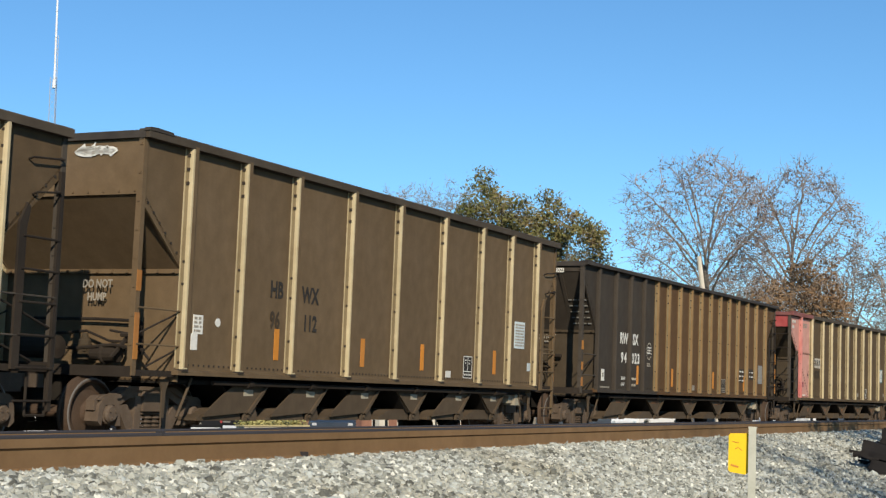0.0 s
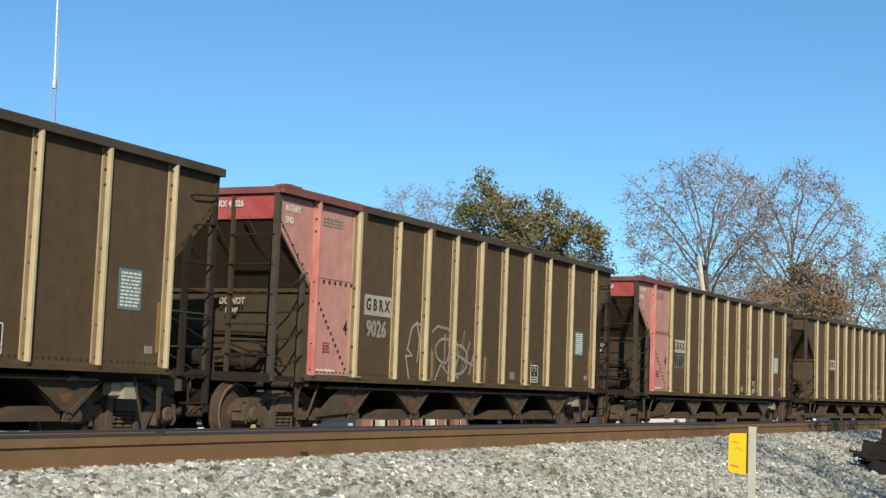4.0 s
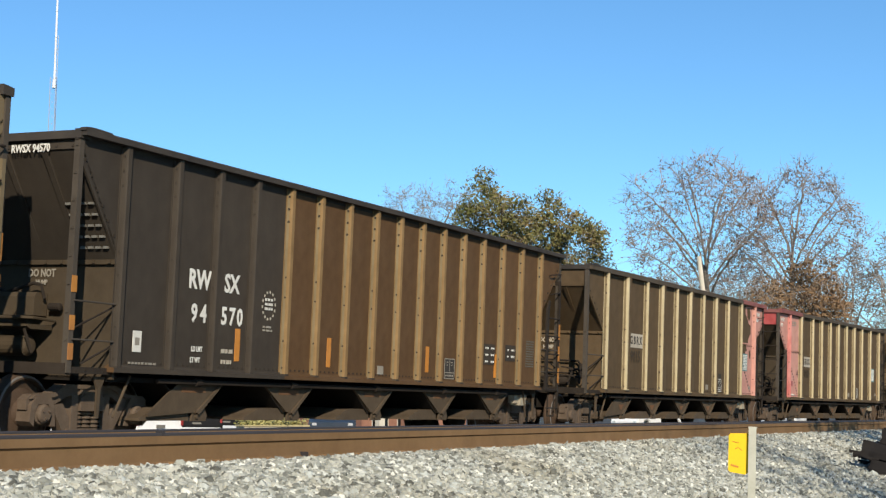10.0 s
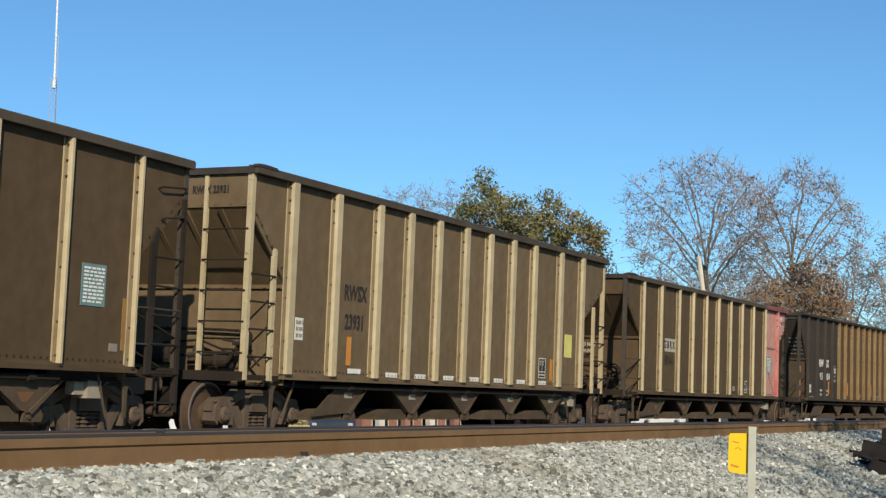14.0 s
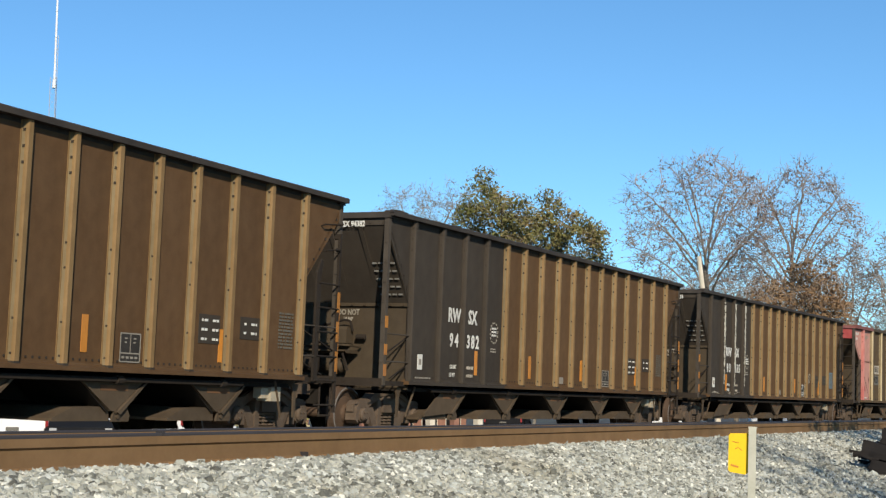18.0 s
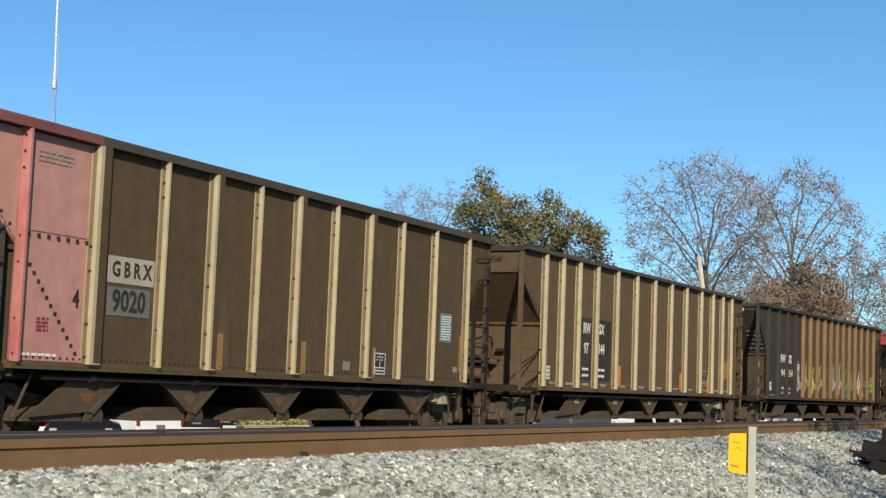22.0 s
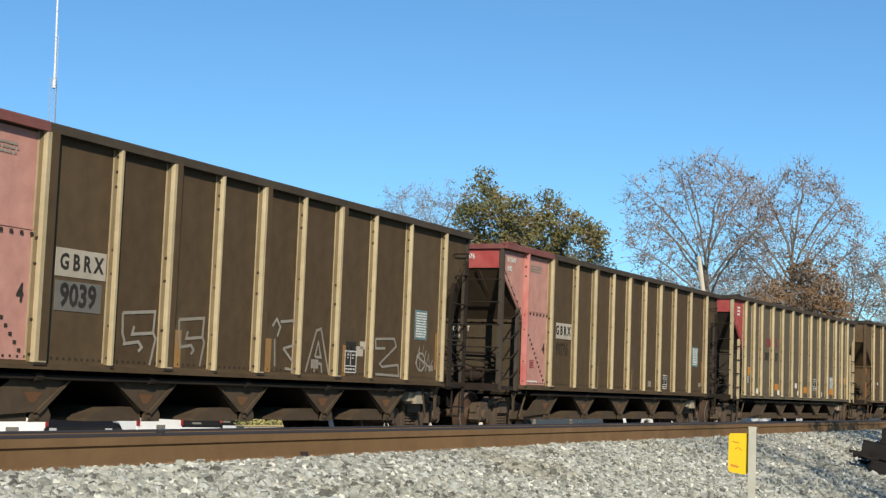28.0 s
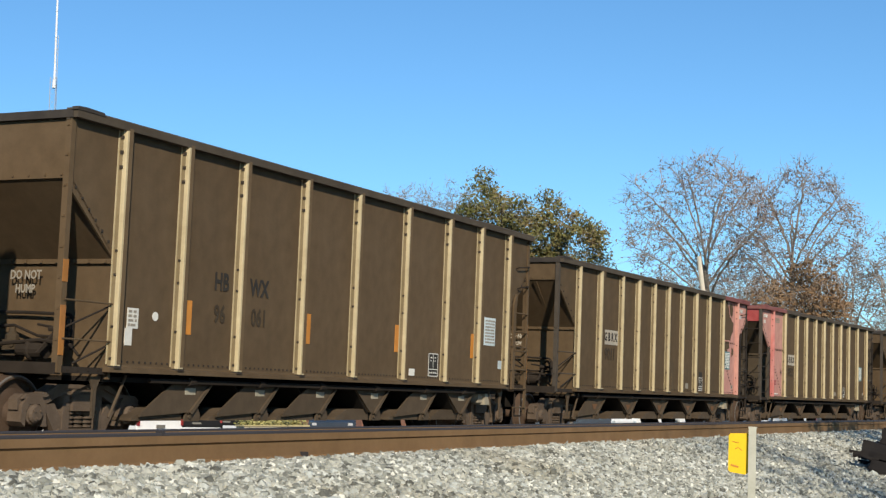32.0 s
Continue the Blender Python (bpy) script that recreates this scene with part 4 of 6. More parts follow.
STEP = [[(0.0, 0.92), (0.95, 1.0), (0.92, 0.6), (0.3, 0.55), (0.35, 0.7)], [(0.0, 0.92), (0.02, 0.55), (0.1, 0.4)], [(0.05, 0.36), (0.5, 0.42), (0.6, 0.32), (0.5, 0.24)], [(0.92, 0.6), (1.0, 0.5), (0.86, 0.0)]]
LETTER_R = [[(0.0, 0.85), (0.15, 1.0), (0.3, 0.85), (0.2, 0.65)], [(0.15, 0.05), (0.1, 0.6)], [(0.3, 0.95), (0.8, 1.0), (1.0, 0.75), (0.9, 0.5), (0.45, 0.42)], [(0.45, 0.42), (0.95, 0.1), (0.85, 0.0), (0.55, 0.02)]]
LETTER_A = [[(0.0, 0.0), (0.4, 0.95), (0.6, 1.0), (1.0, 0.0)], [(0.38, 0.35), (0.5, 0.7), (0.64, 0.35), (0.38, 0.35)], [(0.36, 0.0), (0.42, 0.2), (0.66, 0.2), (0.7, 0.0)]]
LETTER_Z = [[(0.0, 0.95), (0.75, 1.0), (0.85, 0.8), (0.2, 0.3), (0.3, 0.22), (0.95, 0.3), (1.0, 0.0), (0.05, 0.02)], [(0.0, 0.95), (0.02, 0.7), (0.4, 0.72)]]
DOODLE = [[(0.1, 0.58), (0.06, 0.24), (0.14, 0.12), (0.56, 0.12), (0.64, 0.24), (0.6, 0.58), (0.1, 0.6)], [(0.28, 0.6), (0.26, 0.8), (0.34, 0.86), (0.42, 0.7), (0.46, 0.62)], [(0.42, 0.72), (0.5, 0.9), (0.62, 1.0), (0.66, 0.92), (0.52, 0.66)],
          ring(0.34, 0.22, 0.17, 0.055), ring(0.82, 0.26, 0.16, 0.11), [(0.74, 0.2), (0.84, 0.27), (0.76, 0.32)], [(0.2, 0.12), (0.23, 0.0), (0.29, 0.11), (0.35, 0.01), (0.42, 0.11)], [(0.1, 0.34), (0.0, 0.3)], [(0.1, 0.22), (0.0, 0.17)]]
EYES = ([ring(0.36, 0.43, 0.1, 0.1), ring(0.5, 0.42, 0.08, 0.08), [(0.34, 0.38), (0.38, 0.48)]],
        [ring(0.28, 0.44, 0.12, 0.1), ring(0.5, 0.42, 0.11, 0.08), [(0.18, 0.43), (0.4, 0.43)], [(0.42, 0.41), (0.6, 0.41)]],
        [[(0.14, 0.5), (0.34, 0.38), (0.56, 0.5)], [(0.16, 0.42), (0.3, 0.36)], [(0.4, 0.36), (0.54, 0.43)]])


def end_words(car, length, body, x, z, size, mat, y=-0.55):
    """Letters on the leading end, facing along the line."""
    key = ("lettering", body, size, 0.8, mat.name)
    if key not in MESHES:
        MESHES[key] = text_mesh(body, size, 0.8)
    ob = link_part("lettering", MESHES[key], mat, car)
    ob.matrix_basis = pose(-length / 2 + x + (SETBACK[car.name] if x < 0.5 else 0.0), y, z, 0, 0, -90)


def patch(car, length, outline, x, z, w, h, mat, label="", lift=0.0):
    """A flat painted patch; the outline is in a unit square set at its lower left corner x, z with size w, h."""
    bm = bmesh.new()
    bm.faces.new([bm.verts.new((x - length / 2 + u * w, FACE - 0.002 - lift, z + v * h)) for u, v in outline])
    bmesh.ops.triangulate(bm, faces=bm.faces)
    return part("paint_patch", bm, mat, car, label)


def ragged(outline, seed, steps=5, rough=0.03):
    """The outline with each side broken into small uneven steps."""
    rng = random.Random(seed)
    out = []
    for (a, b), (c, d) in zip(outline, outline[1:] + outline[:1]):
        n = 1 if (a == c and a in (0.0, 1.0)) else steps
        for k in range(n):
            f = k / n
            e = rough if k else 0.0
            out.append((min(1, max(0, a + (c - a) * f + rng.uniform(-e, e))), min(1, max(0, b + (d - b) * f + rng.uniform(-e, e) * 0.35))))
    return out


SPREAD = [(0.0, 1.0), (0.41, 1.0), (0.42, 0.91), (0.55, 0.86), (0.7, 0.8), (0.87, 0.78), (0.86, 0.68), (0.7, 0.63), (0.66, 0.58), (0.49, 0.55), (0.58, 0.5), (0.42, 0.47), (0.3, 0.42), (0.2, 0.29), (0.11, 0.2), (0.0, 0.19)]
ISLAND = [(0.53, 0.97), (0.75, 0.98), (0.83, 0.9), (0.75, 0.83), (0.6, 0.86)]
FLECK = [(0.74, 0.49), (0.86, 0.5), (0.87, 0.42), (0.78, 0.4)]


def mottles(car, length, x, w, mat, seed, flip=False):
    """Brown cover paint that has spread unevenly over a faded pink end panel."""
    for k, shape in enumerate((SPREAD, ISLAND, FLECK)):
        shape = [(1 - u, v) for u, v in shape] if flip else shape
        patch(car, length, ragged(shape, seed + k), x, 1.1, w, 2.66, mat, "ragged patch of brown cover paint", 0.0012 * k)


def smear(car, length, x, z, w, h, seed):
    """A pale dusty smear above a reflector."""
    patch(car, length, ragged([(0.0, 0.0), (1.0, 0.0), (0.95, 0.6), (0.6, 1.0), (0.25, 0.9), (0.0, 0.55)], seed, 4, 0.05), x, z, w, h, SMEAR, "faint paler smear of dust")


def mark_olive(car, length, number, number_mat, plate_mat=None, pink="front", front_words=True):
    x0 = 3.21
    ob = plate("name_plate", car, length, x0, 2.28, 0.92, 0.34, WORN, "dusty white painted panel with black letters")
    words(car, length, "G B R X", x0, 2.28, 0.27, INK, 0.85, FACE - 0.009)
    if plate_mat:
        plate("number_plate", car, length, x0 - 0.02, 1.88, 0.84, 0.36, plate_mat, "grey painted panel with stencilled numbers")
    words(car, length, number, x0 - 0.03, 1.88, 0.38, number_mat, 0.88, FACE - 0.009)
    reflectors(car, length, ((5.22, 1.34), (7.42, 1.33), (9.62, 1.33)), 0.5, 0.085, DULL)
    if pink == "front":
        reflectors(car, length, ((12.96, 1.6),), 0.66, 0.07, DULL)
    if int(number) % 2:
        plate("paint_patch", car, length, 9.85, 1.57, 0.34, 0.15, INK, "black cover patch")
    for k, x in enumerate((5.14, 7.39, 9.56)):
        smear(car, length, x, 1.1, 0.27, 0.85 + 0.1 * ((int(number) + k) % 3), int(number) + k)
    chart(car, length, 9.85, 1.32)
    plate("stencil_box", car, length, 8.75, 1.25, 0.2, 0.14, GHOST)
    notice(car, length, 12.3, 2.05, 0.46, 0.52, TEAL, WHITE, 10)
    plate("stencil_box", car, length, 12.75, 1.3, 0.16, 0.1, GHOST)
    if pink == "front":
        words(car, length, "4", 2.18, 1.85, 0.3, INK)
        words(car, length, "ROTARY", 0.5, 3.57, 0.14, WHITE)
        words(car, length, "END", 0.42, 3.39, 0.14, WHITE)
        lines(car, length, 1.7, 3.5, 0.62, 0.16, 3, GHOST)
        lines(car, length, 1.55, 1.16, 0.7, 0.06, 1, WHITE)
        lines(car, length, 1.62, 1.52, 0.2, 0.18, 4, MAROON)
        end_words(car, length, "DO NOT", 0.993, 2.2, 0.15, WORN, -0.15)
        end_words(car, length, "HUMP", 0.993, 2.05, 0.11, WORN, -0.15)
        end_words(car, length, "GBRX " + "4" + number, -0.02, 3.62, 0.14, WHITE, -0.6)
        reflectors(car, length, ((1.22, 1.5),), 0.6)
    else:
        end_words(car, length, "DO NOT", 0.993, 2.18, 0.14, WORN, -0.2)
        end_words(car, length, "HUMP", 0.993, 2.02, 0.12, WORN, -0.2)
        bm = bmesh.new()
        box(bm, -length / 2 + NOSE["G"] - 0.012, -length / 2 + NOSE["G"], -0.62, 0.02, 3.52, 3.68)
        part("name_plate", bm, WORN, car, "dusty white painted panel with black letters")
        end_words(car, length, "GBRX", -0.016, 3.6, 0.16, INK, -0.3)
        reflectors(car, length, ((1.3, 1.6),), 0.7)
        words(car, length, "ROTARY", 13.55, 3.55, 0.14, WHITE)
        words(car, length, "END", 13.5, 3.37, 0.14, WHITE)


def mark_dark(car, length, left, right, graffiti=False):
    words(car, length, "RW", 2.77, 2.29, 0.36, WHITE, 0.85)
    words(car, length, "SX", 3.53, 2.29, 0.36, WHITE, 0.85)
    for k, digit in enumerate(left):
        words(car, length, digit, 2.68 + 0.21 * k, 1.83, 0.34, WHITE, 0.85)
    for k, digit in enumerate(right):
        words(car, length, digit, 3.38 + 0.19 * k, 1.83, 0.34, WHITE, 0.85)
    words(car, length, "LD LMT", 2.78, 1.35, 0.1, WHITE)
    words(car, length, "LT WT", 2.75, 1.2, 0.1, WHITE)
    lines(car, length, 3.49, 1.35, 0.28, 0.1, 1, WORN)
    lines(car, length, 3.48, 1.2, 0.25, 0.1, 1, WORN)
    bm = bmesh.new()
    dash = ring(4.49 - length / 2, 2.06, 0.17, 0.2, 0, math.tau, 28)
    for k in range(0, 28, 2):
        stroke(bm, dash[k:k + 2], 0.035, FACE - 0.006)
    part("stencil_ring", bm, WORN, car, "white dashed oval stencil")
    lines(car, length, 4.49, 2.08, 0.2, 0.2, 3, WHITE)
    lines(car, length, 4.49, 1.72, 0.26, 0.1, 2, GHOST)
    ob = plate("placard", car, length, 1.5, 1.4, 0.17, 0.27, WHITE, "small white paper placard")
    plate("stencil_box", ob, length, 1.5, 1.4, 0.09, 0.1, GHOST, "", 0.006)
    lines(car, length, 1.65, 1.12, 0.62, 0.05, 1, GHOST)
    first = {"435": ((2.59, 1.42),), "954": ()}.get(right, ((3.74, 1.45),))
    reflectors(car, length, first + ((6.25, 1.44), (9.05 if right == "382" else 9.64, 1.45), (12.56, 1.42)), 0.46, 0.065)
    plate("stencil_box", car, length, 7.94, 1.21, 0.2, 0.14, GHOST)
    chart(car, length, 10.54, 1.31, WHITE if right == "435" else GHOST, 0.4, 0.36)
    ink = FAINT if right == "435" else WHITE
    plate("paint_patch", car, length, 12.26, 1.64, 0.5, 0.4, BLACK, "faded dark patch behind stencils")
    plate("paint_patch", car, length, 13.27, 1.7, 0.5, 0.32, BLACK, "faded dark patch behind stencils")
    for k in range(3):
        lines(car, length, 12.14, 1.76 - 0.13 * k, 0.14, 0.06, 1, ink, FACE - 0.007)
        lines(car, length, 12.4, 1.76 - 0.13 * k, 0.14, 0.06, 1, ink, FACE - 0.007)
        if k < 2:
            lines(car, length, 13.14, 1.76 - 0.13 * k, 0.05, 0.06, 1, ink, FACE - 0.007)
            lines(car, length, 13.37, 1.76 - 0.13 * k, 0.14, 0.06, 1, ink, FACE - 0.007)
    if not graffiti:
        if right in ("023", "435"):
            notice(car, length, 14.24, 1.72, 0.42, 0.56, BLUE if right == "435" else SLATE, FAINT if right == "435" else GHOST, 11)
        else:
            lines(car, length, 14.24, 1.72, 0.4, 0.56, 11, FAINT)
    end_words(car, length, "DO NOT", 1.043, 2.24, 0.14, GHOST, -0.3)
    end_words(car, length, "HUMP", 1.043, 2.12, 0.09, GHOST, -0.3)
    end_words(car, length, "RWSX " + left + right, -0.02, 3.72, 0.14, WHITE, -0.75)
    bm = bmesh.new()
    for k in range(5):
        z = 3.06 - 0.13 * k
        back = -length / 2 + 0.2 + (3.7 - z) / 1.32 * 0.84
        for m in range(4):
            box(bm, back - 0.015, back + 0.02, -1.45 + 0.12 * m, -1.37 + 0.12 * m, z, z + 0.03)
    print_ob = part("small_print", bm, GREY, car)
    print_ob["kind"] = "stuff"


def mark_plain(car, length, number):
    words(car, length, "HB", 3.44, 2.3, 0.34, INK, 0.8)
    words(car, length, "WX", 4.38, 2.28, 0.34, INK, 0.8)
    words(car, length, number[:2], 3.42, 1.85, 0.34, SHADE, 0.8)
    words(car, length, number[2:], 4.4, 1.85, 0.34, INK if number == "96112" else SHADE, 0.8)
    notice(car, length, 1.54, 1.69, 0.22, 0.26, WHITE, GHOST, 4)
    plate("placard", car, length, 1.47, 1.45, 0.14, 0.22, WHITE, "small white paper placard")
    bm = bmesh.new()
    lathe_at(bm, (2.0 - length / 2, FACE, 1.74), [(-0.004, 0.06), (0.003, 0.06)], 12)
    part("reflector_disc", bm, WHITE, car, "round white spot")
    reflectors(car, length, ((3.5, 1.5), (6.07, 1.48), (8.19, 1.48), (11.25, 1.49)) if number == "96112" else ((2.72, 1.77), (5.77, 1.78), (8.64, 1.77), (11.66, 1.77)), 0.46, 0.07)
    chart(car, length, 10.05, 1.36, None, 0.36, 0.4)
    plate("stencil_box", car, length, 9.24, 1.21, 0.2, 0.12, WHITE)
    notice(car, length, 12.43, 2.08, 0.5, 0.54, PALE, GHOST, 8)
    plate("stencil_box", car, length, 12.95, 1.45, 0.16, 0.16, PALE)
    end_words(car, length, "DO NOT", 1.013, 2.2, 0.16, GHOST, -0.2)
    end_words(car, length, "HUMP", 1.013, 2.02, 0.15, GHOST, -0.2)
    end_words(car, length, "HBWX", -0.02, 3.88, 0.17, INK, 0.35)
    if number == "96112":
        bm = bmesh.new()
        for p in SCRAWL + [ring(0.5, 0.5, 0.45, 0.2)]:
            stroke(bm, [(0.7 * u - 0.35, 0.15 * v - 0.07) for u, v in p], 0.05, 0.0)
        ob = part("graffiti", bm, WHITE, car, "white sprayed patch")
        ob.matrix_basis = pose(-length / 2 - 0.022 + SETBACK[car.name], -0.75, 3.9, 0, 0, -90)


def mark_smooth(car, length):
    plate("stripe", car, length, 3.64, 2.6, 1.1, 2.46, MAROON, "dull maroon painted stripe")
    plate("faded_stripe", car, length, 3.64, 3.41, 1.1, 0.8, FADED, "paler upper part of the maroon stripe", 0.006)
    y = FACE - 0.012
    words(car, length, "HYWX", 3.67, 2.78, 0.38, WHITE, 0.85, y)
    words(car, length, "2642", 3.6, 2.33, 0.38, WHITE, 0.92, y)
    words(car, length, "LD LMT", 3.42, 1.7, 0.12, WORN, 0.85, y)
    words(car, length, "LT WT", 3.4, 1.53, 0.12, WORN, 0.85, y)
    words(car, length, "236400", 3.93, 1.68, 0.12, WORN, 0.85, y)
    words(car, length, "49600", 3.93, 1.51, 0.12, WORN, 0.85, y)
    # riveted splice strips beside the stripe and near the rear
    for x, z0, z1 in ((2.98, 1.38, 3.84), (12.2, 1.38, 3.84)):
        bm = bmesh.new()
        u = x - length / 2
        box(bm, u - 0.075, u - 0.02, -HALF - 0.022, -HALF, z0, z1)
        box(bm, u - 0.02, u + 0.075, -HALF - 0.01, -HALF, z0, z1)
        for side in (-0.1, 0.1):
            dots(bm, [(u + side, -HALF - 0.002, z0 + 0.1 + 0.2 * k) for k in range(12)], 0.02, 0.014)
        strip = part("splice_strip", bm, KHAKI if x < 5 else BROWN, car, "riveted splice strip")
        strip.data.materials.append(OLIVE)
    bm = bmesh.new()
    dots(bm, [(1.55 + 0.09 * k - length / 2, -HALF, 2.45 - 0.09 * k) for k in range(14)], 0.012, 0.008)
    dots(bm, [(1.9 + 1.0 * k - length / 2, -HALF, 3.04 + 0.02 * (k % 2)) for k in range(11)], 0.01, 0.006)
    dots(bm, [(11.7 - 0.1 * k - length / 2, -HALF, 2.6 - 0.09 * k) for k in range(6)], 0.01, 0.006)
    bolts = part("bolt_heads", bm, OLIVE, car)
    bolts["kind"] = "stuff"
    spray(car, length, TALL_TAG, 4.82, 1.68, 1.7, 1.18, WHITE, 0.034, "white sprayed graffiti with tall letters")
    spray(car, length, ROUND_TAG, 10.4, 1.7, 1.5, 1.2, WHITE, 0.036, "white sprayed graffiti with round letters")
    spray(car, length, LEAF_TAG, 11.52, 1.97, 0.56, 0.44, WHITE, 0.034, "white sprayed leaf shape")
    spray(car, length, [[(0.0, 0.9), (0.2, 0.5), (0.0, 0.4), (0.3, 0.6), (0.2, 0.0), (0.35, 0.5), (0.4, 0.0)], [(0.45, 0.0), (0.5, 0.7), (0.62, 0.0), (0.45, 0.05)], [(0.7, 0.0), (0.74, 0.55), (0.82, 0.1), (0.88, 0.55), (0.96, 0.05)], [(0.1, 0.2), (0.36, 0.9)]],
          3.75, 1.26, 1.1, 0.4, WHITE, 0.036)
    spray(car, length, [ring(0.12, 0.5, 0.11, 0.46, 0.4, 5.6), ring(0.32, 0.5, 0.09, 0.44, 0.2, 3.6), [(0.42, 0.1), (0.44, 0.7), (0.5, 1.0), (0.56, 0.7), (0.58, 0.2)], [(0.62, 0.6), (0.72, 0.95), (0.84, 0.7), (0.9, 0.05)], ring(0.95, 0.6, 0.05, 0.3, 0.0, 3.4), [(0.14, 0.86), (0.44, 0.76)]],
          7.5, 2.02, 3.7, 1.05, HAZE, 0.1, "faded grey graffiti arcs")
    spray(car, length, [ring(0.5, 0.5, 0.5, 0.5)], 4.7, 2.54, 0.28, 0.36, INK, 0.02, "thin dark oval stencil")
    notice(car, length, 11.48, 1.6, 0.52, 0.48, TEAL, WHITE, 8)
    reflectors(car, length, ((3.63, 1.62), (6.28, 1.62), (8.83, 1.56), (11.94, 1.62)), 0.48, 0.08)
    chart(car, length, 9.28, 1.55, None, 0.4, 0.34)
    plate("stencil_box", car, length, 7.02, 1.47, 0.24, 0.14, CREAM)
    notice(car, length, 2.12, 1.53, 0.24, 0.28, WHITE, GHOST, 4)
    plate("placard", car, length, 1.78, 1.53, 0.18, 0.24, GHOST)
    end_words(car, length, "HYWX 2642", -0.02, 3.86, 0.24, WHITE, -0.62)


def mark_red_corner(car, length):
    words(car, length, "BN", 3.6, 2.73, 0.36, MAROON, 0.8)
    words(car, length, "BX", 4.34, 2.75, 0.36, MAROON, 0.8)
    words(car, length, "503", 3.44, 2.3, 0.34, INK, 0.8)
    words(car, length, "557", 4.4, 2.3, 0.34, INK, 0.8)
    for x, z in ((1.54, 1.81), (4.48, 1.37), (7.78, 1.33), (11.1, 1.32), (12.89, 1.75)):
        plate("reflector", car, length, x, z, 0.46, 0.2 if x > 2 else 0.24, ORANGE, "orange reflective patch")
    for x, z in ((2.55, 1.21), (4.76, 1.2), (6.69, 1.45), (6.97, 1.21), (9.79, 1.21)):
        plate("stencil_box", car, length, x, z, 0.22, 0.16, WHITE)
    plate("placard", car, length, 1.56, 1.56, 0.16, 0.22, PALE)
    chart(car, length, 8.93, 1.53, None, 0.44, 0.36)
    notice(car, length, 11.1, 1.63, 0.46, 0.44, TEAL, WHITE, 9)
    lines(car, length, 0.62, 3.55, 0.24, 0.3, 3, WHITE)
    end_words(car, length, "503557", -0.02, 3.62, 0.2, WHITE, -0.2)


def mark_ribbed(car, length):
    for x in (3.55, 4.72):
        plate("paint_patch", car, length, x, 1.95, 0.86, 1.4, BLACK, "black painted lettering ground")
    y = FACE - 0.009
    words(car, length, "RW", 3.68, 2.41, 0.32, WHITE, 0.8, y)
    words(car, length, "SX", 4.56, 2.42, 0.32, WHITE, 0.8, y)
    words(car, length, "97", 3.66, 1.96, 0.32, WHITE, 0.8, y)
    words(car, length, "144", 4.58, 1.97, 0.32, WHITE, 0.75, y)
    for x in (3.64, 4.6):
        for z in (1.36, 1.5):
            lines(car, length, x, z, 0.36, 0.1, 1, WHITE, y)
    notice(car, length, 1.58, 1.37, 0.26, 0.28, WHITE, GHOST, 3)
    reflectors(car, length, ((5.78, 1.4), (10.21, 1.34), (12.54, 1.33)), 0.48, 0.075)
    plate("placard", car, length, 14.09, 1.76, 0.36, 0.5, AMBER, "dull orange painted square")
    chart(car, length, 12.2, 1.49, WORN, 0.46, 0.38)
    for x in RIBS["Q"][:-1]:
        plate("stencil_box", car, length, x + 0.63, 1.15, 0.36, 0.06, GHOST)
    end_words(car, length, "RWSX 97144", -0.02, 3.66, 0.16, INK, -0.7)


def mark_tall(car, length):
    words(car, length, "RWSX", 3.2, 2.42, 0.34, INK, 0.75)
    words(car, length, "23931", 3.2, 1.95, 0.33, INK, 0.75)
    notice(car, length, 1.55, 1.77, 0.22, 0.34, WHITE, GHOST, 3)
    reflectors(car, length, ((3.06, 1.49), (5.93, 1.49), (11.5, 1.42)), 0.46, 0.075)
    plate("placard", car, length, 12.42, 1.97, 0.4, 0.5, LEMON, "yellow paper placard")
    chart(car, length, 11.0, 1.45, None, 0.34, 0.4)
    for x, z in ((3.26, 1.17), (4.51, 1.14), (5.56, 1.14), (6.67, 1.14), (7.76, 1.14), (8.84, 1.14), (9.93, 1.14), (11.05, 1.14)):
        plate("stencil_box", car, length, x, z, 0.4, 0.08, WHITE)
    end_words(car, length, "RWSX 23931", -0.02, 3.74, 0.15, INK, -0.8)


